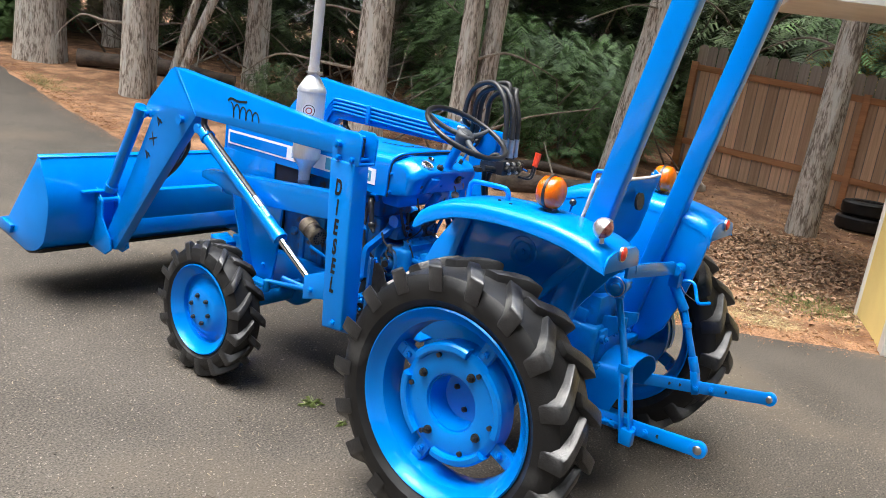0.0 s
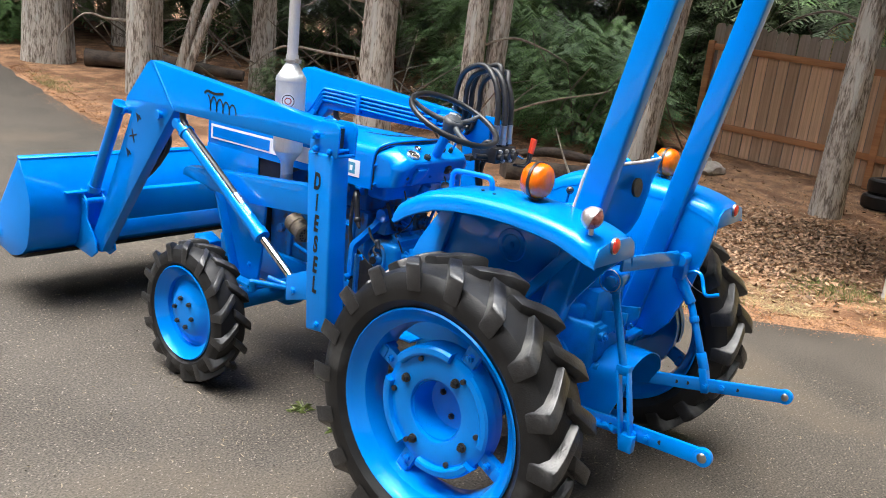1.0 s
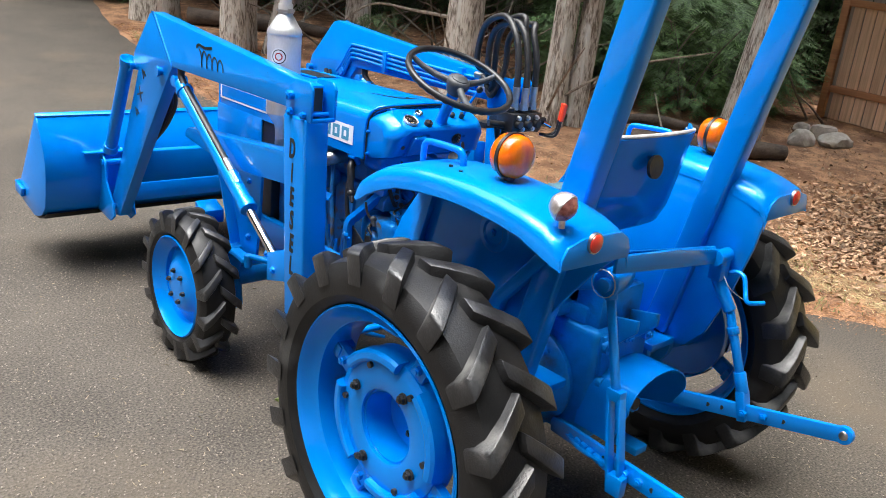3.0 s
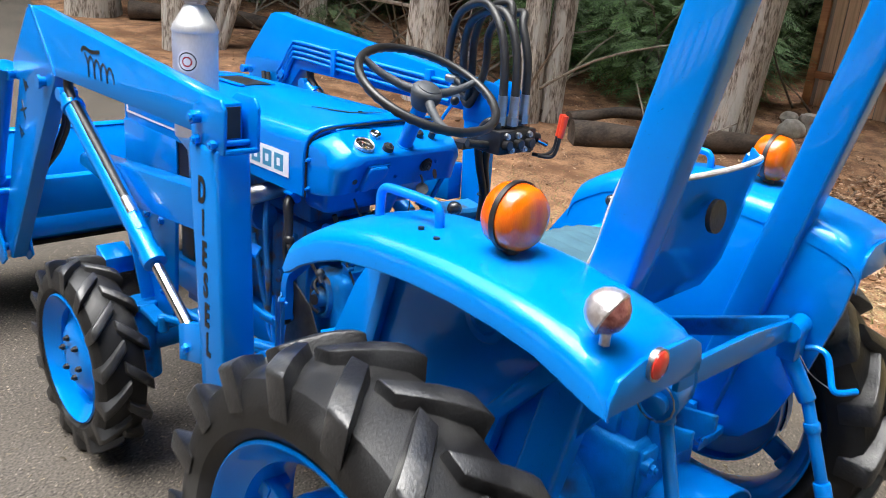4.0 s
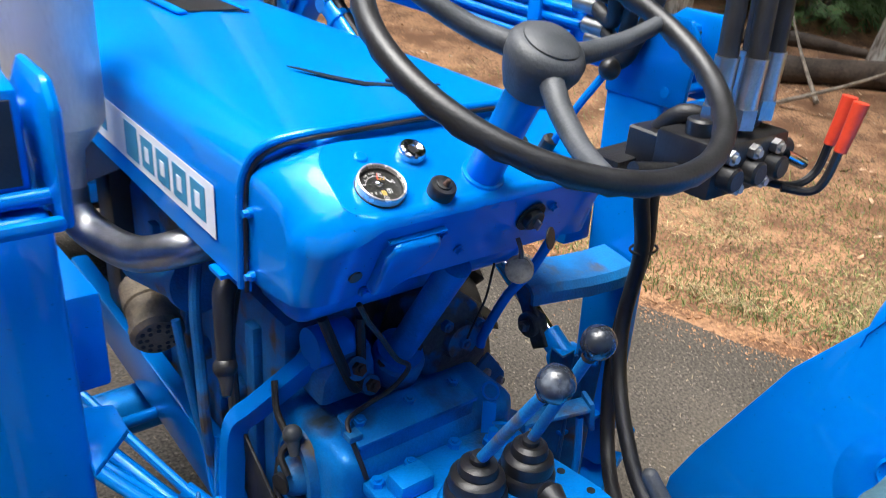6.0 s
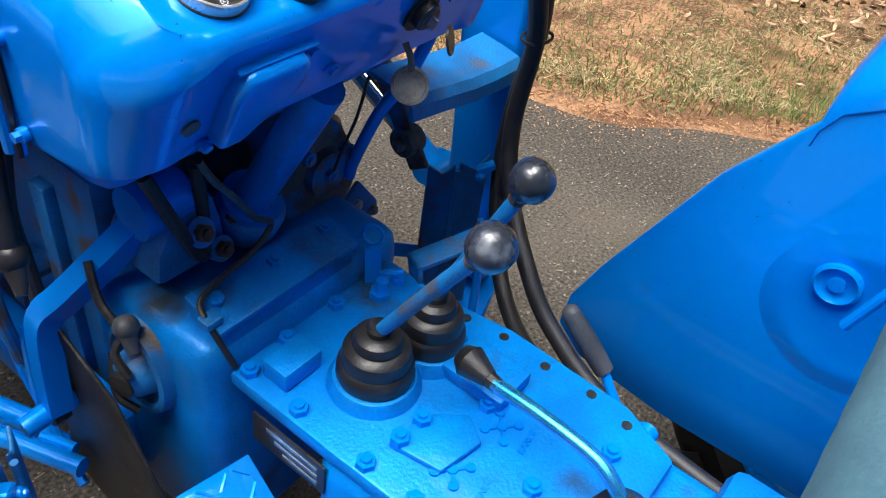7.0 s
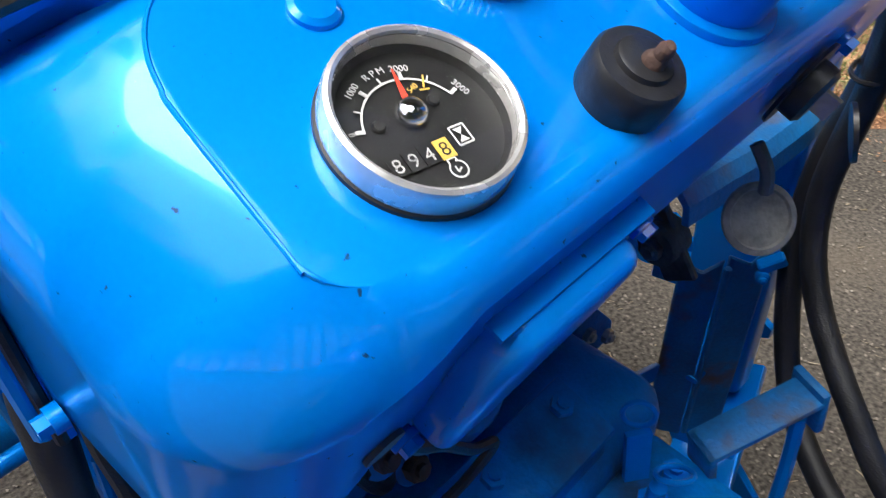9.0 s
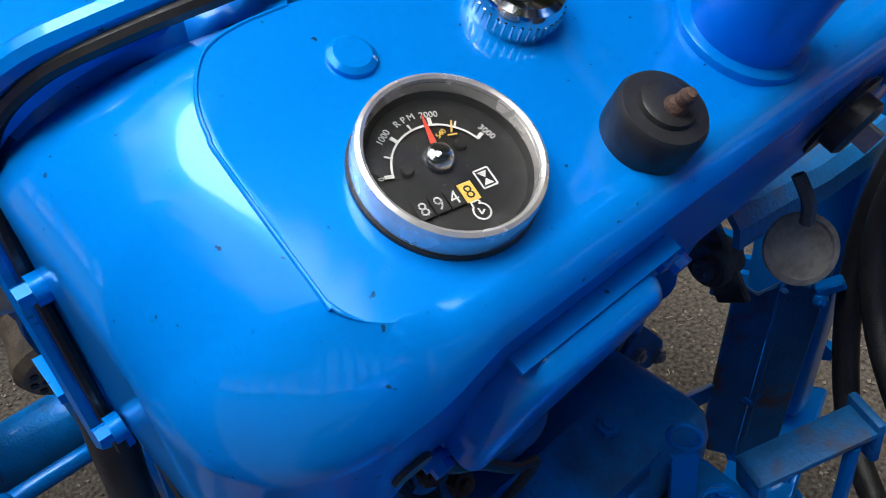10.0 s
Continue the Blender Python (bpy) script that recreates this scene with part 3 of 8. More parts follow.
# two slender side stems at the foot of the brown tree
for dx, dy, h in ((0.62, -0.75, 2.6), (1.0, -1.15, 2.9)):
    x, y = 3.65 + 0.15 * dx, 8.65 - 0.1 * dx
    ob = thing("tree", "slender leaning conifer stem with grey bark", "tree", "leaning stems", at=(x, y, rise(x, y) - 0.05))
    bm = bmesh.new()
    tube(bm, [(0, 0, 0), (dx * 0.3, dy * 0.3, h * 0.45), (dx * 0.75, dy * 0.75, h), (dx, dy, h * 1.5)], lambda f: 0.075 * (1 - 0.6 * f), n=12, steps=8)
    part("trunk", bm, BARK, ob)
    for j in range(4):
        q = Vector((dx, dy, h)) * rng_stem.uniform(0.4, 0.9)
        bm = bmesh.new()
        tube(bm, [q, q + Vector((rng_stem.uniform(-0.9, 0.9), rng_stem.uniform(-0.9, 0.9), rng_stem.uniform(-0.2, 0.4)))], lambda f: 0.012 * (1 - 0.7 * f), n=5)
        part("limb", bm, TWIG, ob)


def bush(x, y, s, k, seed, label="low spreading green conifer bush", squash=1.0):
    rng = random.Random(seed)
    ob = thing("bush", label, "bush", "undergrowth bushes", at=(x, y, rise(x, y)))
    leaves = new("foliage", bush_meshes[k])
    leaves.parent = ob
    leaves.location = (0, 0, 0.75 * s * squash)
    leaves.rotation_euler = (0, 0, rng.uniform(0, math.tau))
    leaves.scale = (s, s, s * squash)
    for _ in range(5):
        a, l = rng.uniform(0, math.tau), s * rng.uniform(0.7, 1.25)
        bm = bmesh.new()
        tube(bm, [(0.03 * math.cos(a), 0.03 * math.sin(a), -0.05), (0.4 * l * math.cos(a), 0.4 * l * math.sin(a), 0.55 * l), (0.85 * l * math.cos(a), 0.85 * l * math.sin(a), 0.95 * l * squash)], lambda f: 0.014 * s * (1 - 0.7 * f), n=6)
        part("stem", bm, TWIG, ob)
    return ob


rng = random.Random(5)
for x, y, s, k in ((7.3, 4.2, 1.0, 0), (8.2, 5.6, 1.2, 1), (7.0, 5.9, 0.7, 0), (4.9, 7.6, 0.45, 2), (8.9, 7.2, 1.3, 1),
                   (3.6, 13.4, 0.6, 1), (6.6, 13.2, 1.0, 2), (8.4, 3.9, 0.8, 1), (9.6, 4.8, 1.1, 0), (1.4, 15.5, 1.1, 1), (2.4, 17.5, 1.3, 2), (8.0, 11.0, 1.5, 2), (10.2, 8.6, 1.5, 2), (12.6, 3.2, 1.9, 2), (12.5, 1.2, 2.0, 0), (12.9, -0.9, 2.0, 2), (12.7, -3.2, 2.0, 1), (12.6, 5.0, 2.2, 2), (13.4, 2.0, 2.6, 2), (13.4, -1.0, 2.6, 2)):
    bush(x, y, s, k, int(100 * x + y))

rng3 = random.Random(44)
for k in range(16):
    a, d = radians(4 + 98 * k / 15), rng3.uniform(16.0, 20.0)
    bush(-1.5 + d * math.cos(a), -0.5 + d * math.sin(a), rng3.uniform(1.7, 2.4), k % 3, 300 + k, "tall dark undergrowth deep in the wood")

far_label = "dense dark conifer deep in the wood"
first_far = None
for k in range(24):
    a = radians(-4 + 118 * k / 23)
    d = rng.uniform(13.5, 20.0)
    x, y = -1.5 + d * math.cos(a) * 1.05, -0.5 + d * math.sin(a) * 1.05
    if y < 3.2 and x < 12:
        x += 4.0
    if first_far is None:
        first_far = tree(x, y, 0.16, (0, 0), 90, 9, far_label, limbs=5)
        c = new("crown", crown_meshes[1])
        c.parent, c.location, c.scale = first_far, (0.3, 0.2, 3.2), (1.1, 1.1, 0.6)
        tagged(first_far, group="far trees of the wood")
    else:
        copy_thing(first_far, Matrix.Translation((x, y, rise(x, y) - 0.06)) @ Matrix.Rotation(rng.uniform(0, math.tau), 4, "Z"))


rng2 = random.Random(31)
# rear rows stretched upward so that their unseen tops block low sky light
for k in range(30):
    a = radians(2 + 100 * k / 29)
    d = rng2.uniform(20.5, 27.0)
    x, y = -1.5 + d * math.cos(a), -0.5 + d * math.sin(a)
    copy_thing(first_far, Matrix.Translation((x, y, rise(x, y) - 0.06 - 1.4 * (k % 2))) @ Matrix.Rotation(rng2.uniform(0, math.tau), 4, "Z") @ Matrix.Diagonal((1.3, 1.3, 1.7, 1)))


# ---- fence ----
def fence_run(p, q, height, label, base=0.02):
    """A board fence: grey backing boards with clipped tops, brown boards between two stained rails, and posts."""
    p, q = Vector((*p, 0)), Vector((*q, 0))
    d = (q - p).normalized()
    side = Vector((d.y, -d.x, 0))
    if side.dot(Vector((-3, -1.4, 0)) - p) < 0:
        side = -side
    length = (q - p).length
    ob = thing("fence", label, "fence")
    rr = random.Random(int(length * 100))
    meshes = {}

    def board(kind, a, off, width, z0, z1, mat, ears):
        key = (kind, round(width, 3))
        if key not in meshes:
            bm = bmesh.new()
            h, e = 1.0, 0.02
            outline = [(0.003, 0), (width - 0.003, 0), (width - 0.003, h - (e if ears else 0)), (width - 0.03, h), (0.03, h), (0.003, h - (e if ears else 0))]
            prism(bm, outline, -0.009, 0.009, "y")
            soften(bm, 0.002, segments=1)
            data = bpy.data.meshes.new(kind)
            bm.to_mesh(data)
            bm.free()
            data.materials.append(mat)
            meshes[key] = data
        o = new("board", meshes[key])
        o.parent = ob
        c = p + d * a + side * (off + rr.uniform(-0.003, 0.003))
        o.matrix_local = Matrix.Translation((c.x, c.y, z0)) @ Matrix((d, -side, Vector((0, 0, 1)))).transposed().to_4x4() @ Matrix.Rotation(rr.uniform(-0.004, 0.004), 4, "Y") @ Matrix.Diagonal((1, 1, z1 - z0, 1))

    a = 0.0
    while a < length:
        c = p + d * a
        z = rise(c.x, c.y)
        board("grey_board", a, 0.0, 0.142, z + base, z + height + rr.uniform(-0.008, 0.008), WOOD_GREY, True)
        if a > 0.09:
            board("brown_board", a - 0.05, 0.03, 0.138, z + base, z + height - 0.3, WOOD, False)
        a += 0.145
    for off, h, w in ((0.062, height - 0.33, 0.09), (0.062, 0.42, 0.09)):
        bm = bmesh.new()
        beam(bm, p + side * off + Vector((0, 0, rise(p.x, p.y) + h)), q + side * off + Vector((0, 0, rise(q.x, q.y) + h)), 0.04, w)
        soften(bm, 0.004)
        part("rail", bm, WOOD_RAIL, ob, "reddish stained rail")
    k = 0.0
    while k < length + 0.1:
        c = p + d * k + side * 0.05
        bm = bmesh.new()
        box(bm, (-0.045, -0.045, -0.3), (0.045, 0.045, height - 0.25), Matrix.Translation((c.x, c.y, rise(c.x, c.y))) @ Matrix((d, -side, Vector((0, 0, 1)))).transposed().to_4x4())
        soften(bm, 0.005)
        part("post", bm, WOOD_RAIL, ob, "reddish stained post")
        k += 2.4
    return ob


fence_run((9.17, 3.17), (9.62, -1.9), 1.85, "cedar board fence with stained rails and grey weathered tops")


def far_fence(p, q, height):
    p, q = Vector((*p, 0)), Vector((*q, 0))
    ob = thing("fence", "old dark board fence behind the trees", "fence")
    n = int((q - p).length / 0.16)
    data = None
    for k in range(n):
        c = p.lerp(q, k / n)
        if data is None:
            bm = bmesh.new()
            box(bm, (0, -0.01, 0), (0.15, 0.01, height))
            data = bpy.data.meshes.new("board")
            bm.to_mesh(data)
            bm.free()
            data.materials.append(WOOD_GREY)
        o = new("board", data)
        o.parent = ob
        o.matrix_local = Matrix.Translation((c.x, c.y, rise(c.x, c.y))) @ frame_of((0, 0, 0), q - p) @ Matrix.Rotation(radians(90), 4, "Y") @ Matrix.Rotation(radians(90), 4, "X")
    return ob


far_fence((10.9, 5.2), (6.3, 17.5), 1.9)
# unseen trees added across the drive, behind the walk; the tall southern ones block sky light
for k in range(34):
    a = radians(118 + 225 * k / 33)
    south = a > radians(205)
    d = rng.uniform(9.0, 12.5) if south else rng.uniform(13.5, 19.0)
    copy_thing(first_far, Matrix.Translation((d * math.cos(a), d * math.sin(a), -0.06)) @ Matrix.Rotation(rng.uniform(0, math.tau), 4, "Z") @ Matrix.Diagonal((1.5, 1.5, 2.2 if south else 1.3, 1)))


# ---- tyres by the fence ----
def worn_tyre(x, y, z, seed):
    bm = bmesh.new()
    prof = [(0.19, -0.085), (0.23, -0.095), (0.275, -0.085), (0.297, -0.06), (0.30, 0.0), (0.297, 0.06), (0.275, 0.085), (0.23, 0.095), (0.19, 0.085), (0.185, 0.06), (0.25, 0.05), (0.265, 0.0), (0.25, -0.05), (0.185, -0.06)]
    lathe(bm, prof, n=40, closed=True)
    ob = mesh_object("car_tyre", bm, RUBBER)
    ob.matrix_world = pose(x, y, z, seed * 2 - 3, 1.5, 40 * seed)
    return tagged(ob, "old black car tyre lying flat by the fence", "tyre", "tyres by the fence")


worn_tyre(8.2, 0.28, rise(8.2, 0.28) + 0.115, 1)
worn_tyre(8.22, 0.25, rise(8.2, 0.25) + 0.305, 2)
worn_tyre(8.25, -0.42, rise(8.25, -0.42) + 0.115, 3)


# ---- stones, logs ----
def stone(x, y, size, squash, seed, label="pale rough field stone", flat=False):
    bm = bmesh.new()
    bmesh.ops.create_icosphere(bm, subdivisions=3, radius=1)
    for v in bm.verts:
        v.co *= 1 + 0.25 * noise.noise(v.co * 1.3 + Vector((seed, 0, 0))) + 0.06 * noise.noise(v.co * 4 + Vector((0, seed, 0)))
        if flat:
            v.co.z = max(-0.75, min(0.75, v.co.z * 1.4))
        v.co.x, v.co.y, v.co.z = v.co.x * size[0], v.co.y * size[1], v.co.z * squash
    ob = mesh_object("stone", bm, STONE)
    ob.location = (x, y, rise(x, y) + squash * 0.6)
    return tagged(ob, label, "stone", "stones by the fence end")


stone(7.9, 2.55, (0.16, 0.16), 0.13, 3, "squared pale concrete block", True)
stone(7.75, 2.35, (0.26, 0.18), 0.10, 5)
stone(7.3, 2.55, (0.17, 0.14), 0.12, 8)
stone(7.95, 2.85, (0.13, 0.1), 0.09, 9)


def log(points, r, seed, label):
    bm = bmesh.new()
    pts = [(x, y, rise(x, y) + r * 0.75 + dz) for x, y, dz in points]
    tube(bm, pts, lambda f: r * (1 - 0.35 * f) * (1 + 0.15 * math.sin(9 * f + seed)), n=12, steps=8)
    return tagged(mesh_object("log", bm, LOG), label, "log", "logs on the ground")


log([(4.7, 3.55, 0), (5.5, 2.9, 0.02), (6.4, 2.3, 0)], 0.13, 1, "dark rotting log lying on the litter")
log([(4.9, 3.75, 0.12), (5.5, 3.5, 0.18), (6.1, 3.0, 0.1)], 0.07, 2, "broken weathered branch on the log")
log([(3.7, 10.9, 0.03), (4.6, 10.1, 0.05), (5.4, 9.2, 0)], 0.14, 3, "weathered log between the trunks")
log([(2.0, 14.5, 0), (1.2, 16.0, 0)], 0.12, 4, "weathered log beside the drive")
rng = random.Random(77)
for k in range(90):
    x, y, a = rng.uniform(4.6, 8.8), rng.uniform(2.5, 13.0), rng.uniform(0, math.tau)
    if y < 4.3 and k % 4:
        continue
    l = rng.uniform(0.8, 2.2)
    bm = bmesh.new()
    z = rise(x, y)
    tube(bm, [(x, y, z + 0.05), (x + l * 0.5 * math.cos(a), y + l * 0.5 * math.sin(a), z + l * 0.32), (x + l * math.cos(a), y + l * math.sin(a), z + l * rng.uniform(0.4, 0.7))], lambda f: 0.018 * (1 - 0.7 * f), n=6, steps=5)
    tagged(mesh_object("dead_branch", bm, TWIG), "bare grey dead branch leaning among the trees", "branch", "dead branches")


# ---- house ----
house = thing("house", "yellow painted house corner with white trim and eaves", "house", at=(0, 0, 0))
c0, c1 = Vector((3.42, -0.83, 0)), Vector((4.34, -0.47, 0))
along = (c1 - c0).normalized()
away = Vector((along.y, -along.x, 0))
hm = Matrix.Translation(c0) @ Matrix((along, -away, Vector((0, 0, 1)))).transposed().to_4x4()
bm = bmesh.new()
box(bm, (0.06, -0.12, 0.0), (0.98, 0.0, 2.42), hm)
# long walls and gable beyond the corner are unseen, added to shade the asphalt
box(bm, (0.98, -1.7, 0.0), (8.9, -1.58, 2.42), hm)
box(bm, (0.9, -1.7, 0.0), (0.98, -0.12, 2.42), hm)
part("wall", bm, YELLOW, house)
bm = bmesh.new()
box(bm, (0.06, -9.6, 0.0), (0.18, -0.12, 2.42), hm)
part("wall", bm, YELLOW, house)
bm = bmesh.new()
prism(bm, [(-9.6, 0.0), (-0.12, 0.0), (-0.12, 2.42), (-4.6, 4.4), (-9.6, 2.42)], 8.9, 9.0, "x")
bm.transform(hm)
part("wall", bm, YELLOW, house)
for a, b in (((-0.02, -0.1, 0.0), (0.1, 0.02, 2.42)), ((0.96, -0.1, 0.0), (1.0, 0.02, 2.42))):
    bm = bmesh.new()
    box(bm, a, b, hm)
    soften(bm, 0.004)
    part("corner_trim", bm, WHITE_PAINT, house, "white corner trim board")
bm = bmesh.new()
box(bm, (0.40, -4.8, 2.42), (2.2, 1.08, 2.45), hm)
part("soffit", bm, WHITE_PAINT, house)
bm = bmesh.new()
box(bm, (0.36, 1.08, 2.39), (2.2, 1.11, 2.58), hm)
box(bm, (0.36, -4.8, 2.39), (0.40, 1.08, 2.58), hm)
soften(bm, 0.004)
part("fascia", bm, WHITE_PAINT, house, "white fascia board")
# roof over the added part, out of view, there to block sky light
bm = bmesh.new()
prism(bm, [(-9.8, 2.58), (1.2, 2.58), (-4.4, 4.7)], 0.30, 2.3, "x")
prism(bm, [(-9.8, 2.582), (-1.4, 2.582), (-4.4, 4.69)], 2.3, 9.2, "x")
bm.transform(hm)
part("roof", bm, ROOFING, house)


# ---- tractor ----
tractor = thing("tractor", "bright blue compact diesel tractor with front loader and roll bar", "tractor")


def tyre_mesh(R, rim, half, lug_h):
    """An agricultural tyre round the x axis: the carcass."""
    m = Matrix.Rotation(radians(90), 4, "Y")
    bm = bmesh.new()
    body = R - lug_h
    prof = [(rim, -half * 0.62), (rim + 0.012, -half * 0.72), (rim + (body - rim) * 0.35, -half * 0.98), (rim + (body - rim) * 0.6, -half * 1.0), (body - 0.03, -half * 0.95), (body - 0.008, -half * 0.8),
            (body + 0.004, -half * 0.4), (body + 0.006, 0), (body + 0.004, half * 0.4), (body - 0.008, half * 0.8), (body - 0.03, half * 0.95),
            (rim + (body - rim) * 0.6, half * 1.0), (rim + (body - rim) * 0.35, half * 0.98), (rim + 0.012, half * 0.72), (rim, half * 0.62), (rim - 0.006, half * 0.3), (rim - 0.006, -half * 0.3)]
    lathe(bm, prof, m, n=72, closed=True)
    bmesh.ops.recalc_face_normals(bm, faces=bm.faces)
    return bm


def tread_bars(wheel, R, half, lugs, lug_h, lug_w, flip):
    """The bars of a tyre, each its own part, sharing one mesh for each shoulder."""
    body = R - lug_h

    def at(ang, r, x):
        return Vector((x, r * math.cos(ang), r * math.sin(ang)))

    sweep = 0.30 * math.tau / lugs * 2.1
    for s in (-1, 1):
        bm = bmesh.new()
        sections = []
        for f in (0.0, 0.12, 0.4, 0.7, 1.0):
            x = s * (half * 1.02 - f * (half * 1.10))
            r_low = body - 0.012 - 0.05 * max(0.0, (0.2 - f) / 0.2)
            r_top = R - 0.012 * max(0.0, (0.2 - f) / 0.2) - 0.004 * f
            a = flip * (sweep * f)
            wt, wb = lug_w * 0.5 / R * (1.0 + 0.2 * (1 - f)), lug_w * 0.72 / R
            sections.append([bm.verts.new(q) for q in (at(a - wb, r_low, x), at(a - wt, r_top, x), at(a + wt, r_top, x), at(a + wb, r_low, x))])
        for p, q in zip(sections, sections[1:]):
            for j in range(3):
                bm.faces.new((p[j], p[j + 1], q[j + 1], q[j]))
        bm.faces.new(sections[0])
        bm.faces.new(sections[-1][::-1])
        bmesh.ops.recalc_face_normals(bm, faces=bm.faces)
        soften(bm, 0.006, 40, 2)
        first = part("tread_bar", bm, TREAD, wheel)
        for k in range(lugs):
            o = first if k == 0 else first.copy()
            if k:
                scene.collection.objects.link(o)
            o.matrix_local = Matrix.Rotation(math.tau * (k + (0.5 if s > 0 else 0)) / lugs, 4, "X")


def rear_wheel(x, out):
    """A rear wheel: out is -1 for the near side and 1 for the far side."""
    wheel = new("rear_wheel")
    wheel.parent, wheel.location = tractor, (x, 0.0, 0.515)
    m = Matrix.Rotation(radians(90), 4, "Y")
    part("tyre", tyre_mesh(0.515, 0.335, 0.12, 0.036), RUBBER, wheel, "black tractor tyre")
    tread_bars(wheel, 0.515, 0.12, 18, 0.036, 0.050, -1)
    bm = bmesh.new()
    prof = [(0.352, 0.105), (0.358, 0.10), (0.345, 0.085), (0.338, 0.07), (0.312, 0.055), (0.30, 0.02), (0.30, -0.03), (0.312, -0.06), (0.338, -0.075), (0.352, -0.1), (0.345, -0.1),
            (0.330, -0.07), (0.303, -0.055), (0.292, -0.03), (0.292, 0.02), (0.303, 0.06), (0.330, 0.078), (0.338, 0.092)]
    lathe(bm, [(r, h * out) for r, h in prof], m, n=72, closed=True)
    part("rim", bm, BLUE, wheel)
    bm = bmesh.new()
    d = 0.045
    prof = [(0.0, d - 0.10), (0.085, d - 0.10), (0.098, d - 0.092), (0.104, d - 0.03), (0.108, d - 0.004), (0.115, d), (0.185, d), (0.195, d - 0.003), (0.215, d - 0.012), (0.222, d - 0.03), (0.222, d - 0.07), (0.214, d - 0.07), (0.214, d - 0.03), (0.1, d - 0.014), (0.09, d - 0.105), (0.0, d - 0.115)]
    lathe(bm, [(r, h * out) for r, h in prof], m, n=64)
    for k in range(4):
        rows = []
        for j in range(17):
            a = math.tau * (k + 0.5) / 4 + 0.45 + 0.56 * (j / 8 - 1)
            rows.append([(out * (d + h), r * math.cos(a), r * math.sin(a)) for r, h in ((0.188, -0.002), (0.192, 0.014), (0.199, 0.018), (0.216, 0.016), (0.224, 0.008), (0.226, -0.03))])
        arc = bmesh.new()
        sheet(arc, rows)
        for row in (rows[0], rows[-1]):
            arc.faces.new([arc.verts.new(p) for p in row])
        bmesh.ops.recalc_face_normals(arc, faces=arc.faces)
        part("raised_arc", arc, BLUE, wheel)
    disc = part("wheel_disc", bm, BLUE, wheel)
    for k in range(4):
        a = math.tau * k / 4 + 0.45
        u, v = math.cos(a), math.sin(a)
        bm = bmesh.new()
        tm = Matrix.Translation((0, 0, 0)) @ Matrix.Rotation(a, 4, "X")
        box(bm, (min(out * 0.0, out * 0.03), 0.21, -0.028), (max(out * 0.0, out * 0.03), 0.302, 0.028), tm)
        box(bm, (min(out * -0.02, out * 0.035), 0.268, -0.024), (max(out * -0.02, out * 0.035), 0.302, 0.024), tm)
        soften(bm, 0.006)
        part("rim_lug", bm, BLUE, wheel)
        bm = bmesh.new()
        bolt(bm, (out * 0.03, 0.245 * u, 0.245 * v), (out, 0, 0), 0.014, 0.012)
        part("rim_bolt", bm, BLUE, wheel)
    for k in range(4):
        a = math.tau * k / 4 + 2.1
        c = Vector((out * (d + 0.002), 0.149 * math.cos(a), 0.149 * math.sin(a)))
        bm = bmesh.new()
        rod(bm, c, c + Vector((out * 0.006, 0, 0)), 0.016, n=16)
        bolt(bm, c + Vector((out * 0.005, 0, 0)), (out, 0, 0), 0.0125, 0.011)
        part("wheel_nut", bm, DARK_METAL, wheel, "black wheel nut")
    for k in range(3):
        a = math.tau * k / 3 + 0.5
        bm = bmesh.new()
        bolt(bm, (out * (d - 0.10), 0.05 * math.cos(a), 0.05 * math.sin(a)), (out, 0, 0), 0.011, 0.009)
        part("hub_bolt", bm, DARK_METAL, wheel, "dark hub bolt")
    for k in range(6):
        a = math.tau * k / 6 + 0.1
        c = Vector((out * (d + 0.0035), 0.178 * math.cos(a), 0.178 * math.sin(a)))
        bm = bmesh.new()
        rod(bm, c - Vector((0.006, 0, 0)), c + Vector((0.006, 0, 0)), 0.009, n=14)
        part("disc_hole", bm, BLACK, wheel, "dark drilled hole")
    return wheel


rear_wheel(-0.70, -1)
rear_wheel(0.70, 1)


def front_wheel(x, out):
    wheel = new("front_wheel")
    wheel.parent, wheel.location = tractor, (x, 1.60, 0.335)
    m = Matrix.Rotation(radians(90), 4, "Y")
    part("tyre", tyre_mesh(0.335, 0.205, 0.08, 0.028), RUBBER, wheel, "black front tyre")
    tread_bars(wheel, 0.335, 0.08, 15, 0.028, 0.036, -1)
    bm = bmesh.new()
    prof = [(0.218, 0.075), (0.224, 0.07), (0.21, 0.055), (0.203, 0.045), (0.18, 0.03), (0.176, -0.03), (0.203, -0.055), (0.218, -0.07), (0.212, -0.07), (0.196, -0.048), (0.17, -0.03), (0.172, 0.03), (0.196, 0.05), (0.212, 0.066)]
    lathe(bm, [(r, h * out) for r, h in prof], m, n=56, closed=True)
    part("rim", bm, BLUE, wheel)
    bm = bmesh.new()
    prof = [(0.0, 0.058), (0.05, 0.058), (0.085, 0.055), (0.112, 0.045), (0.13, 0.025), (0.15, 0.012), (0.176, 0.01), (0.176, 0.0), (0.12, 0.0), (0.0, 0.03)]
    lathe(bm, [(r, h * out) for r, h in prof], m, n=56)
    part("wheel_disc", bm, BLUE, wheel)
    for k in range(6):
        a = math.tau * k / 6 + 0.2
        bm = bmesh.new()
        c = Vector((out * 0.054, 0.068 * math.cos(a), 0.068 * math.sin(a)))
        bolt(bm, c, (out, 0, 0), 0.0115, 0.013)
        part("wheel_nut", bm, DARK_METAL, wheel, "dark wheel nut")
    return wheel


front_wheel(-0.572, -1)
front_wheel(0.572, 1)


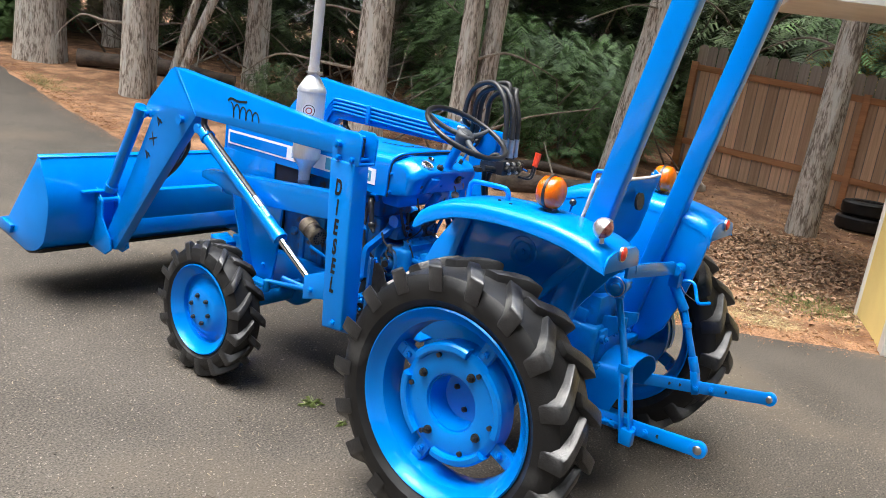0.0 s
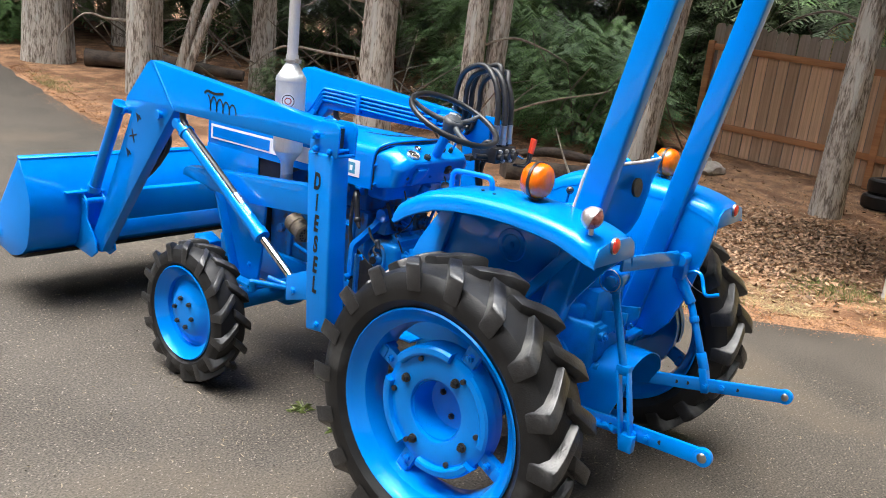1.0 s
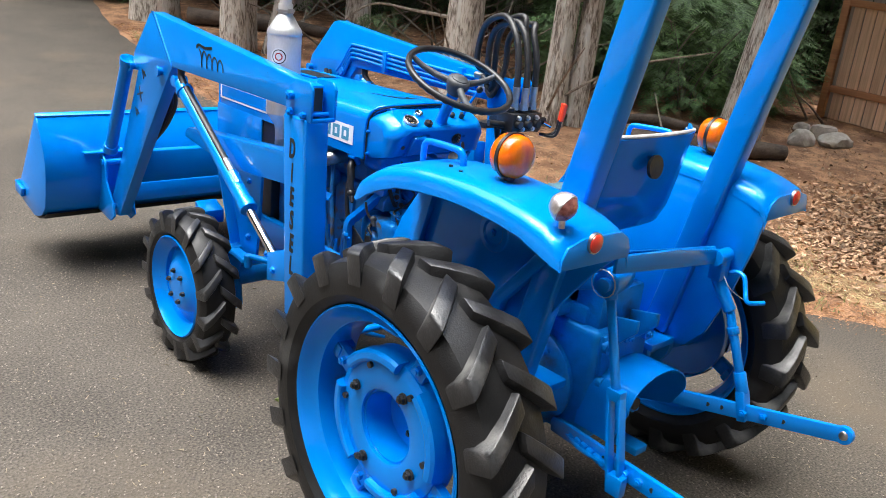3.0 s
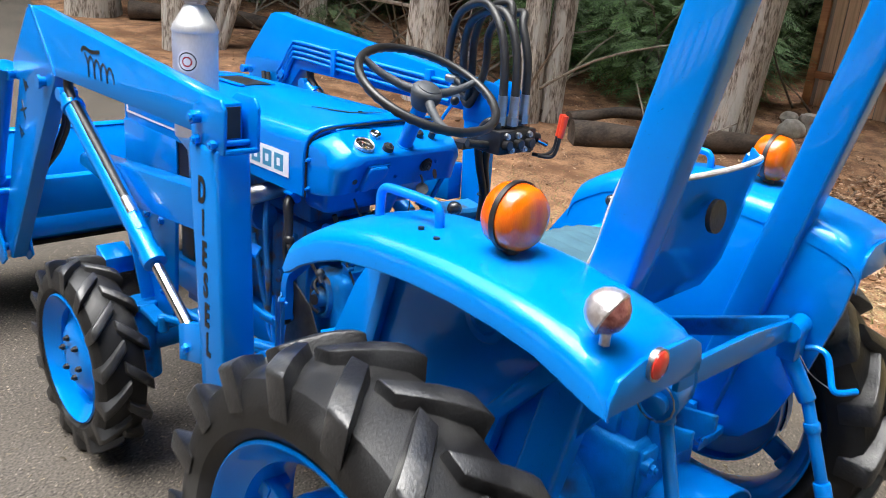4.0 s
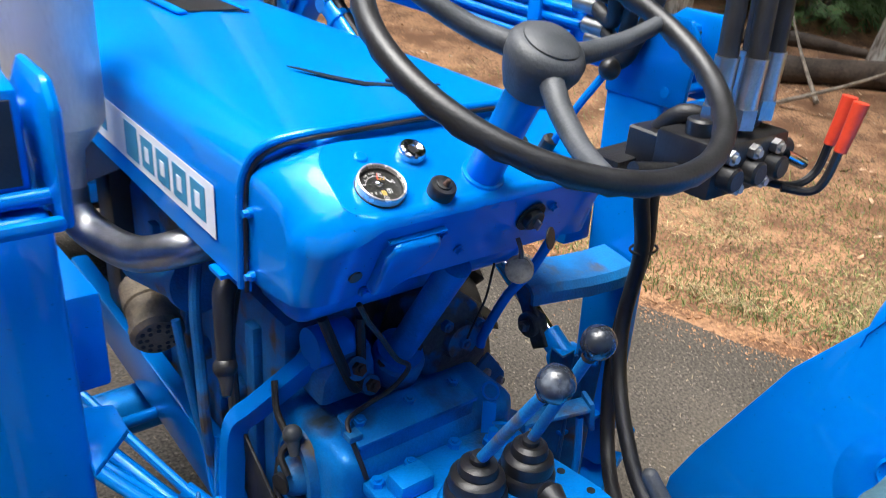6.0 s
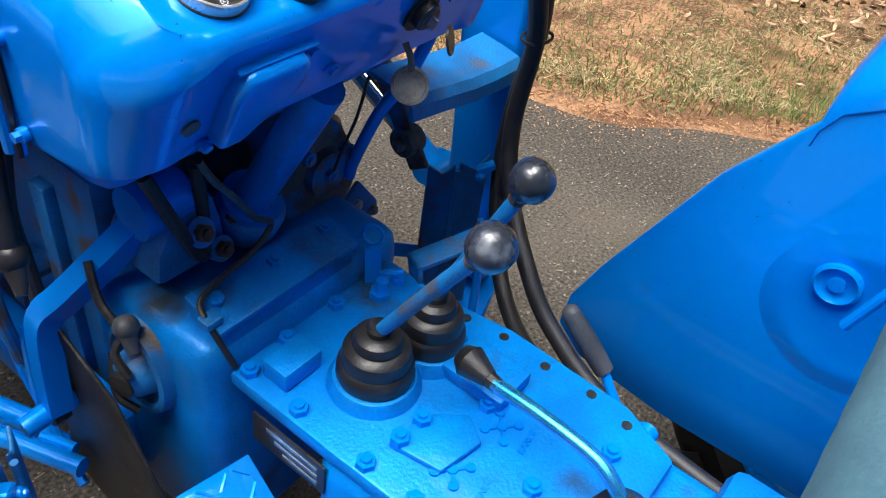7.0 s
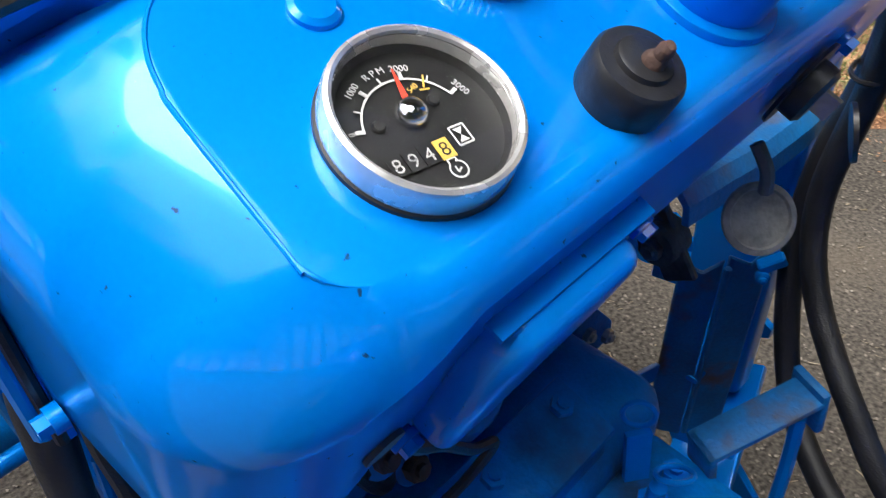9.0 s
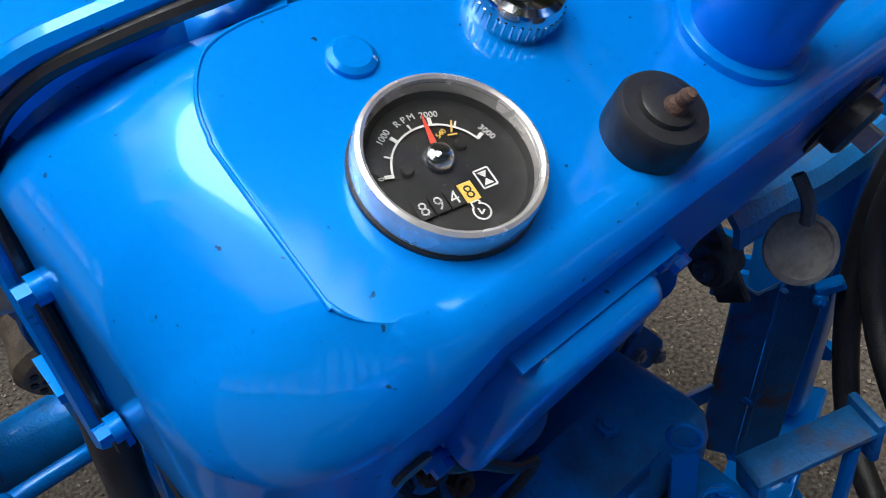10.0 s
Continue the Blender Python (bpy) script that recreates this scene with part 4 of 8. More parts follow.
# fenders
FEN = [(0.379, 1.078), (0.376, 1.098), (0.362, 1.124), (0.325, 1.148), (0.27, 1.178), (0.20, 1.200), (0.10, 1.217), (0.0, 1.222), (-0.10, 1.222), (-0.20, 1.215), (-0.28, 1.203), (-0.345, 1.187), (-0.39, 1.170), (-0.412, 1.145), (-0.418, 1.115)]
LIP = [(0.376, 1.060), (0.368, 1.054), (0.35, 1.062), (0.315, 1.086), (0.262, 1.112), (0.19, 1.138), (0.10, 1.152), (0.0, 1.160), (-0.10, 1.160), (-0.20, 1.152), (-0.28, 1.140), (-0.345, 1.118), (-0.39, 1.102), (-0.410, 1.098), (-0.420, 1.095)]


def fender(side):
    """A pressed fender: a crowned top with a rolled outer lip over a tall inner wall."""
    ob = new("fender")
    ob.parent = tractor
    rows = []
    for (y, z), (ly, lz) in zip(FEN, LIP):
        row = [(side * 0.350, y, z - 0.058), (side * 0.352, y, z - 0.042), (side * 0.36, y, z - 0.024), (side * 0.377, y, z - 0.009), (side * 0.405, y, z), (side * 0.48, y, z + 0.004), (side * 0.56, y, z + 0.001)]
        for f in (0.25, 0.5, 0.75):
            a = f * math.pi / 2
            row.append((side * (0.57 + 0.045 * math.sin(a)), y + (ly - y) * f * 0.3, z + (-0.001 - 0.03 * (1 - math.cos(a)))))
        row += [(side * 0.617, ly * 0.6 + y * 0.4, max(lz, z - 0.03)), (side * 0.618, ly, lz), (side * 0.612, ly, lz - 0.004)]
        rows.append(row)
    bm = bmesh.new()
    sheet(bm, rows, 0.004, flip=side > 0)
    bmesh.ops.recalc_face_normals(bm, faces=bm.faces)
    part("fender_top", bm, BLUE, ob, smooth=50)
    bm = bmesh.new()
    rear = [(side * x, -0.419, z) for x, z in ((0.354, 1.09), (0.354, 1.115), (0.366, 1.143), (0.40, 1.163), (0.54, 1.165), (0.595, 1.15), (0.612, 1.12), (0.612, 1.095))]
    v = [bm.verts.new(p) for p in rear]
    w = [bm.verts.new((p[0], -0.410, p[2])) for p in rear]
    bm.faces.new(v), bm.faces.new(w[::-1])
    for i in range(len(v)):
        bm.faces.new((v[i], w[i], w[(i + 1) % len(v)], v[(i + 1) % len(v)]))
    bmesh.ops.recalc_face_normals(bm, faces=bm.faces)
    soften(bm, 0.003)
    part("rear_panel", bm, BLUE, ob)
    # inner wall
    low = [(-0.405, 1.095), (-0.33, 1.018), (-0.25, 0.91), (-0.145, 0.75), (-0.09, 0.60)] if side < 0 else [(-0.412, 1.09), (-0.40, 1.0), (-0.35, 0.80), (-0.30, 0.67), (-0.24, 0.60), (-0.15, 0.56)]
    wall = [(0.36, 1.075), (0.30, 1.12), (0.20, 1.15), (0.0, 1.172), (-0.2, 1.166), (-0.35, 1.14)] + low + [(0.40, 0.545), (0.54, 0.56), (0.585, 0.60), (0.58, 0.66), (0.55, 0.735), (0.45, 0.945)]
    bm = bmesh.new()
    prism(bm, wall, side * 0.352, side * 0.366, "x")
    soften(bm, 0.003)
    part("inner_wall", bm, BLUE, ob)
    bm = bmesh.new()
    m = Matrix.Rotation(radians(90), 4, "Y")
    for s, x in ((1, 0.366), (-1, 0.352)):
        lathe(bm, [(0.06, 0.0), (0.056, 0.004), (0.04, 0.006), (0.034, 0.001), (0.02, -0.001 + 0.003), (0.0, 0.003)], Matrix.Translation((side * x, 0.03, 1.02)) @ (m if s * side > 0 else Matrix.Rotation(radians(-90), 4, "Y")), n=32)
        bolt(bm, (side * (x + s * 0.003), 0.03, 1.02), (s * side, 0, 0), 0.012, 0.008)
    part("pressed_boss", bm, BLUE, ob)
    if side > 0:
        bm = bmesh.new()
        lathe(bm, [(0.108, 0.0), (0.098, 0.0012), (0.088, 0.003), (0.080, 0.0034), (0.070, 0.0024), (0.058, 0.001), (0.0, 0.0008)], Matrix.Translation((0.352, 0.25, 0.85)) @ Matrix.Rotation(radians(-90), 4, "Y"), n=48)
        part("pressed_dish", bm, BLUE, ob, smooth=80)
        bm = bmesh.new()
        lathe(bm, [(0.027, 0.0), (0.0265, 0.008), (0.023, 0.010), (0.017, 0.005), (0.010, 0.004), (0.009, 0.008), (0.0, 0.008)], Matrix.Translation((0.352, 0.286, 0.884)) @ Matrix.Rotation(radians(-90), 4, "Y"), n=36)
        part("pivot_boss", bm, BLUE, ob)
    # stiffening flange in front of the tyre
    bm = bmesh.new()
    prism(bm, [(-0.28, 1.10), (-0.24, 1.12), (-0.02, 0.85), (0.04, 0.6), (0.0, 0.6), (-0.06, 0.84)], side * 0.366, side * 0.40, "x")
    soften(bm, 0.006)
    part("stiffener", bm, BLUE, ob)
    bm = bmesh.new()
    prism(bm, [(0.27, 1.12), (0.30, 1.13), (0.42, 0.70), (0.38, 0.70)], side * 0.366, side * 0.39, "x")
    soften(bm, 0.006)
    part("stiffener", bm, BLUE, ob)
    bm = bmesh.new()
    tube(bm, [(side * 0.492, 0.225, 1.19), (side * 0.492, 0.224, 1.235), (side * 0.492, 0.215, 1.252), (side * 0.492, 0.19, 1.258), (side * 0.50, 0.08, 1.262), (side * 0.50, 0.058, 1.256), (side * 0.50, 0.05, 1.24), (side * 0.50, 0.05, 1.21)], 0.0095, n=12, steps=4)
    part("grab_handle", bm, BLUE, ob)
    for x, y in ((0.552, 0.002), (0.535, 0.06)):
        bm = bmesh.new()
        rod(bm, (side * x, y, 1.219), (side * x, y, 1.2265), 0.006, n=14)
        part("bolt_hole", bm, BLACK, ob, "open bolt hole")
    bm = bmesh.new()
    rod(bm, (side * 0.505, -0.417, 1.15), (side * 0.505, -0.426, 1.15), 0.026, n=24)
    part("bezel", bm, STEEL, ob, "thin metal bezel")
    bm = bmesh.new()
    lathe(bm, [(0.0, 0.008), (0.015, 0.007), (0.022, 0.003), (0.023, 0.0), (0.0, -0.001)], Matrix.Translation((side * 0.505, -0.425, 1.15)) @ Matrix.Rotation(radians(90), 4, "X"), n=24)
    part("reflector", bm, RED_LENS, ob, "round red reflector")
    return ob


fender(-1)
fender(1)


def flasher(side):
    """A two-sided round amber lamp on a stalk, with a dark band round its middle."""
    ob = new("flasher")
    ob.parent = tractor
    c = Vector((side * 0.49, -0.115, 1.288))
    m = Matrix.Translation(c) @ Matrix.Rotation(radians(90), 4, "X") @ Matrix.Rotation(radians(0), 4, "Y")
    for s in (-1, 1):
        bm = bmesh.new()
        lathe(bm, [(0.0, s * 0.043), (0.03, s * 0.042), (0.046, s * 0.036), (0.054, s * 0.026), (0.057, s * 0.006), (0.057, s * 0.003), (0.0, s * 0.003)], m, n=40)
        part("lens", bm, AMBER, ob, "round amber lens")
    bm = bmesh.new()
    lathe(bm, [(0.0575, -0.005), (0.0605, -0.005), (0.0605, 0.005), (0.0575, 0.005)], m, n=40, closed=True)
    part("band", bm, BLACK, ob, "black rubber band")
    bm = bmesh.new()
    rod(bm, c + Vector((0, 0, -0.056)), c + Vector((0, 0, -0.08)), 0.014, n=16)
    part("stalk", bm, BLACK, ob, "black lamp stalk")
    return ob


flasher(-1)
flasher(1)
bm = bmesh.new()
c = Vector((-0.575, -0.372, 1.232))
mm = Matrix.Translation(c) @ frame_of((0, 0, 0), (0.12, -0.88, -0.42))
lathe(bm, [(0.0, -0.036), (0.012, -0.034), (0.023, -0.028), (0.031, -0.018), (0.036, -0.005), (0.037, 0.006), (0.035, 0.008), (0.0, 0.008)], mm, n=32)
rod(bm, c + Vector((0, 0.0, -0.03)), c + Vector((0, 0, -0.05)), 0.008, n=12)
lamp = part("tail_lamp", bm, LAMP_CHROME, tractor, "round chrome-backed tail lamp")
bm = bmesh.new()
lathe(bm, [(0.0, 0.030), (0.012, 0.028), (0.024, 0.021), (0.034, 0.008), (0.0, 0.008)], mm, n=32)
part("lens", bm, TAIL_LENS, lamp, "scuffed clear-red tail lamp lens")


# roll bar
def rops_y(z):
    return -0.245 - (z - 1.2) * 0.215


bm = bmesh.new()
for s in (-1, 1):
    p, q = Vector((s * 0.36, rops_y(0.62), 0.62)), Vector((s * 0.36, rops_y(2.35), 2.35))
    beam(bm, p, q, 0.062, 0.088, up=(0, 1, 0.2))
beam(bm, (-0.391, rops_y(2.32), 2.32), (0.391, rops_y(2.32), 2.32), 0.088, 0.062, up=(0, 0.2, 1))
soften(bm, 0.010, 50, 3)
rops = part("roll_bar", bm, BLUE, tractor, "tall square-tube blue roll bar")
for s in (-1, 1):
    bm = bmesh.new()
    prism(bm, [(-0.14, 0.50), (0.02, 0.50), (0.02, 0.60), (-0.06, 0.66), (-0.13, 0.66)], s * 0.30, s * 0.325, "x")
    prism(bm, [(-0.2, 0.585), (0.06, 0.585), (0.06, 0.61), (-0.2, 0.61)], s * 0.22, s * 0.40, "x")
    soften(bm, 0.004)
    part("foot_bracket", bm, BLUE, rops)

# seat
bm = bmesh.new()
rows = []
for y, z, w in ((0.198, 0.972, 0.17), (0.188, 1.0, 0.20), (0.145, 1.022, 0.222), (0.08, 1.016, 0.23), (-0.06, 1.008, 0.23), (-0.14, 1.015, 0.23), (-0.19, 1.045, 0.232), (-0.215, 1.10, 0.236), (-0.235, 1.2, 0.24), (-0.25, 1.29, 0.242), (-0.262, 1.335, 0.24)):
    row = []
    for k in range(13):
        f = -1 + 2 * k / 12
        edge = max(0.0, abs(f) - 0.72) / 0.28
        up = Vector((0, 0, 1)) if y > -0.15 else Vector((0, 0.9, 0.3)).normalized()
        fwd = up * (0.055 * edge * edge)
        row.append((f * w, y + fwd.y, z + fwd.z))
    rows.append(row)
sheet(bm, rows, 0.006)
bmesh.ops.recalc_face_normals(bm, faces=bm.faces)
seat = part("seat_pan", bm, BLUE, tractor, "blue pressed-steel tractor seat", smooth=60)
bm = bmesh.new()
rows = []
for y, z, w in ((0.197, 1.020, 0.185), (0.192, 1.044, 0.20), (0.172, 1.062, 0.207), (0.13, 1.068, 0.212), (0.08, 1.063, 0.215), (0.02, 1.057, 0.215), (-0.04, 1.053, 0.215), (-0.12, 1.057, 0.212), (-0.165, 1.09, 0.19), (-0.195, 1.17, 0.19), (-0.215, 1.22, 0.18)):
    row = []
    for k in range(57):
        f = -1 + 2 * k / 56
        fold = sum(d * math.exp(-((f * w - c - 0.12 * (y - 0.1) * d * 60) / 0.0065) ** 2) for c, d in ((0.155, 0.006), (0.118, 0.0045), (0.075, 0.005), (0.02, 0.003), (-0.06, 0.0035))) if -0.1 < y < 0.18 else 0.0
        row.append((f * w, y + (0.01 if y < -0.13 else 0), z - 0.012 * abs(f) ** 4 - fold + 0.0018 * math.sin(f * 23 + y * 30)))
    rows.append(row)
sheet(bm, rows, 0.02)
bmesh.ops.recalc_face_normals(bm, faces=bm.faces)
part("cushion", bm, SEAT_PAD, seat, "faded grey-blue vinyl cushion", smooth=60)
bm = bmesh.new()
tube(bm, [(0.21, 0.17, 1.045), (0.19, 0.19, 1.035), (0.12, 0.202, 1.022), (0.0, 0.204, 1.018), (-0.12, 0.202, 1.022), (-0.19, 0.190, 1.035), (-0.228, 0.13, 1.082), (-0.232, 0.0, 1.074), (-0.234, -0.08, 1.078), (-0.236, -0.13, 1.115), (-0.240, -0.165, 1.19), (-0.243, -0.185, 1.28), (-0.243, -0.20, 1.335)], 0.0085, n=10)
tube(bm, [(-0.243, -0.20, 1.335), (-0.20, -0.245, 1.340), (0.0, -0.262, 1.340), (0.20, -0.245, 1.340), (0.243, -0.20, 1.335)], 0.006, n=8)
part("edging", bm, PIPING, seat, "worn pale edging")
bm = bmesh.new()
tube(bm, [(0.205, 0.17, 1.03), (0.228, 0.13, 1.080), (0.232, 0.0, 1.074), (0.234, -0.08, 1.078), (0.236, -0.13, 1.115), (0.240, -0.165, 1.19), (0.243, -0.185, 1.28), (0.243, -0.20, 1.335)], 0.0075, n=10)
part("rolled_rim", bm, BLUE, seat)
bm = bmesh.new()
rod(bm, (0, -0.262, 1.25), (0, -0.272, 1.251), 0.034, n=28)
part("badge", bm, DARK_METAL, seat, "dark round badge")
bm = bmesh.new()
box(bm, (-0.14, -0.12, 0.76), (0.14, 0.2, 0.80))
for s in (-1, 1):
    prism(bm, [(-0.06, 0.8), (0.17, 0.8), (0.19, 1.0), (-0.10, 1.0)], s * 0.12, s * 0.128, "x")
soften(bm, 0.004)
part("seat_base", bm, BLUE_CAST, seat)
seat.location = (-0.03, 0.025, 0)

bm = bmesh.new()
tube(bm, [(0.29, 0.26, 0.88), (0.288, 0.225, 1.0), (0.288, 0.203, 1.11)], 0.006, n=10)
hitch = part("hitch_lever", bm, BLUE, tractor)
bm = bmesh.new()
ball(bm, (0.288, 0.20, 1.122), 0.0165, n=18)
part("knob", bm, KNOB, hitch, "dark ball knob")

# transmission and axle housings
bm = bmesh.new()
box(bm, (-0.13, -0.22, 0.36), (0.13, 0.62, 0.745))
soften(bm, 0.025, 40, 3)
gearbox = part("gearbox", bm, BLUE_CAST, tractor, "blue painted cast gearbox with oily patches")
bm = bmesh.new()
box(bm, (-0.12, -0.16, 0.74), (0.12, 0.28, 0.80))
soften(bm, 0.015, 40, 2)
part("lift_cover", bm, BLUE_CAST, gearbox)
for s in (-1, 1):
    bm = bmesh.new()
    lathe(bm, [(0.0, 0.0), (0.16, 0.0), (0.165, 0.02), (0.15, 0.05), (0.11, 0.075), (0.085, 0.12), (0.075, 0.30), (0.09, 0.33), (0.12, 0.345), (0.12, 0.37), (0.0, 0.37)], Matrix.Translation((s * 0.13, 0, 0.52)) @ frame_of((0, 0, 0), (s, 0, 0)), n=36)
    for k in range(10):
        a = math.tau * k / 10
        bolt(bm, (s * 0.15, 0.145 * math.cos(a), 0.52 + 0.145 * math.sin(a)), (s, 0, 0), 0.011, 0.014)
        tm = Matrix.Translation((s * 0.17, 0, 0.52)) @ Matrix.Rotation(a + 0.3, 4, "X")
        box(bm, (-0.02, 0.1, -0.006), (0.02, 0.15, 0.006), tm)
    part("axle_housing", bm, BLUE_CAST, gearbox)

# three-point linkage
def lift_link(s, end_z, pivot_z):
    bm = bmesh.new()
    e, p = Vector((s * 0.425, -0.775, end_z)), Vector((s * 0.15, -0.12, pivot_z))
    beam(bm, p, e, 0.016, 0.052)
    rod(bm, e - Vector((0.011, 0, 0)), e + Vector((0.011, 0, 0)), 0.029, n=24)
    soften(bm, 0.003)
    link = part("lower_link", bm, BLUE, tractor)
    bm = bmesh.new()
    ball(bm, e, 0.021, (0.8, 1, 1), 14)
    part("ball_end", bm, STEEL, link, "bare steel ball in the link eye")
    discs("link_hole", [p.lerp(e, f) for f in (0.44, 0.50, 0.76)], (1, 0, 0), 0.0075, 0.019, BLACK, link, "drilled hole")
    c = p.lerp(e, 0.60)
    bm = bmesh.new()
    rod(bm, c - Vector((0.02, 0, 0)), c + Vector((0.02, 0, 0)), 0.009, n=12)
    bolt(bm, c + Vector((-0.02, 0, 0)), (-1, 0, 0), 0.013, 0.008)
    part("link_pin", bm, BLUE, link)
    bolts("link_bolt", [p.lerp(e, 0.68) + Vector((-0.009, 0, 0))], (-1, 0, 0), 0.012, 0.008, BLUE, link)
    return c


cl = lift_link(-1, 0.572, 0.40)
cr = lift_link(1, 0.505, 0.46)
# left lift rod with its slotted fork
bm = bmesh.new()
top = Vector((-0.287, -0.334, 0.982))
low = Vector((-0.352, -0.505, 0.535))
mid = top.lerp(low, 0.62)
rod(bm, top, mid, 0.0130)
rod(bm, top, top.lerp(mid, 0.16), 0.018)
for s in (-1, 1):
    beam(bm, mid + Vector((0, s * 0.018, 0)), low + Vector((0, s * 0.018, -0.085)), 0.030, 0.010, up=(0, 1, 0))
beam(bm, mid + Vector((0, 0, 0.018)), mid + Vector((0, 0, -0.014)), 0.030, 0.046, up=(0, 1, 0))
beam(bm, low + Vector((0, 0, -0.030)), low + Vector((0, 0, -0.088)), 0.030, 0.046, up=(0, 1, 0))
rod(bm, top - Vector((0.026, 0.006, 0)), top + Vector((0.06, 0.01, 0)), 0.036, n=28)
rod(bm, top - Vector((0.046, 0.01, 0)), top - Vector((0.026, 0.006, 0)), 0.020, n=20)
rod(bm, top + Vector((0.03, 0, 0)), top + Vector((0.10, 0.02, 0.004)), 0.026, n=24)
soften(bm, 0.003)
lrod = part("lift_rod", bm, BLUE, tractor)
bm = bmesh.new()
tube(bm, [top + Vector((-0.030, 0.038 * math.cos(a), 0.038 * math.sin(a))) for a in [math.tau * k / 14 for k in range(14)]], 0.0018, n=6, closed=True, smooth=False)
part("spring_clip", bm, STEEL, lrod, "round spring clip")
# right lift rod with levelling crank
bm = bmesh.new()
top = Vector((0.306, -0.325, 0.955))
low = cr
box(bm, (-0.028, -0.024, -0.075), (0.024, 0.02, -0.005), Matrix.Translation(top))
rod(bm, top + Vector((0, 0, -0.07)), top.lerp(low, 0.35), 0.021)
rod(bm, top.lerp(low, 0.33), top.lerp(low, 0.8), 0.0145)
rod(bm, top.lerp(low, 0.45), top.lerp(low, 0.5), 0.019)
rod(bm, top.lerp(low, 0.74), top.lerp(low, 0.88), 0.02)
beam(bm, top.lerp(low, 0.86), low + Vector((0, 0, -0.03)), 0.042, 0.03, up=(0, 1, 0))
rod(bm, top - Vector((0.04, 0, 0)), top + Vector((0.02, 0, 0)), 0.021, n=20)
soften(bm, 0.004)
rrod = part("lift_rod", bm, BLUE, tractor)
bm = bmesh.new()
tube(bm, [(0.33, -0.35, 0.905), (0.335, -0.375, 0.912), (0.332, -0.40, 0.905), (0.318, -0.42, 0.872), (0.302, -0.437, 0.846), (0.31, -0.452, 0.84), (0.345, -0.475, 0.843)], 0.0075, n=10)
part("crank_handle", bm, BLUE, rrod)
bm = bmesh.new()
tube(bm, [(0.29, -0.355, 0.90), (0.285, -0.39, 0.868), (0.302, -0.437, 0.842)], 0.0016, n=5)
part("wire", bm, STEEL, rrod, "thin bare wire")
# cross member and rockshaft
bm = bmesh.new()
v = prism(bm, [(-0.345, 1.03), (-0.345, 1.078), (0.0, 1.035), (0.285, 0.982), (0.31, 0.972), (0.31, 0.938), (0.285, 0.935)], -0.385, -0.372, "y")
for vert in bm.verts:
    vert.co.y += 0.055 * (vert.co.x + 0.34) / 0.64
soften(bm, 0.003)
rod(bm, (0.25, -0.335, 0.96), (0.34, -0.325, 0.955), 0.024, n=20)
bolt(bm, (0.27, -0.345, 0.96), (0, -1, 0), 0.011, 0.008)
part("lift_cross_arm", bm, BLUE, tractor)
bm = bmesh.new()
rod(bm, (-0.25, -0.02, 0.86), (0.25, -0.02, 0.86), 0.032, n=20)
for s in (-1, 1):
    beam(bm, (s * 0.235, -0.02, 0.86), (s * 0.25, -0.33, 0.975), 0.024, 0.045)
soften(bm, 0.004)
part("lift_arm", bm, BLUE_CAST, tractor)
# PTO shield
bm = bmesh.new()
rows = []
for y, r in ((-0.19, 0.14), (-0.37, 0.15)):
    rows.append([(0.02 + r * math.cos(a), y, 0.545 + 0.095 * math.sin(a)) for a in [math.pi * (0.0 + k / 14) for k in range(15)]])
rows[0] = [(0.02 - 0.15, -0.19, 0.43)] + rows[0][::-1] + [(0.02 + 0.15, -0.19, 0.43)]
rows[1] = [(0.02 - 0.155, -0.33, 0.43)] + rows[1][::-1] + [(0.02 + 0.155, -0.33, 0.47)]
sheet(bm, rows, 0.004)
bmesh.ops.recalc_face_normals(bm, faces=bm.faces)
shield = part("pto_shield", bm, BLUE, tractor, smooth=50)
bm = bmesh.new()
rod(bm, (0.02, -0.2, 0.5), (0.02, -0.3, 0.5), 0.02, n=20)
part("pto_shaft", bm, DARK_METAL, shield, "oily splined shaft")
# rear face of the gearbox: ribs, bolts, drawbar
bm = bmesh.new()
box(bm, (-0.115, -0.235, 0.60), (0.115, -0.215, 0.735))
box(bm, (-0.105, -0.20, 0.735), (0.105, -0.10, 0.86))
soften(bm, 0.01, 40, 2)
part("rear_cover", bm, BLUE_CAST, gearbox)
REAR = ((-0.1, 0.7), (0.1, 0.7), (-0.1, 0.58), (0.1, 0.58), (-0.1, 0.44), (0.1, 0.44), (0.0, 0.71))
discs("bolt_boss", [(x, -0.238, z) for x, z in REAR], (0, 1, 0), 0.02, 0.018, BLUE_CAST, gearbox)
bolts("cover_bolt", [(x, -0.246, z) for x, z in REAR], (0, -1, 0), 0.012, 0.01, BLUE_CAST, gearbox)
bm = bmesh.new()
prism(bm, [(-0.36, 0.36), (-0.1, 0.36), (-0.1, 0.385), (-0.36, 0.385)], -0.03, 0.03, "x")
soften(bm, 0.004)
part("drawbar", bm, BLUE_CAST, tractor)
for x in (-0.06, 0.045):
    bm = bmesh.new()
    prism(bm, [(-0.20, 0.66), (-0.30, 0.76), (-0.30, 0.80), (-0.2, 0.78)], x, x + 0.015, "x")
    soften(bm, 0.004)
    part("top_link_lug", bm, BLUE_CAST, gearbox)
bm = bmesh.new()
tube(bm, [(-0.14, -0.14, 0.40), (-0.25, -0.30, 0.44), (-0.33, -0.47, 0.50)], 0.007, n=8)
for k in range(8):
    c = Vector((-0.16, -0.17, 0.41)).lerp(Vector((-0.31, -0.43, 0.48)), k / 7)
    rod(bm, c - Vector((0.004, 0.012, 0)), c + Vector((0.004, 0.012, 0)), 0.012, n=8)
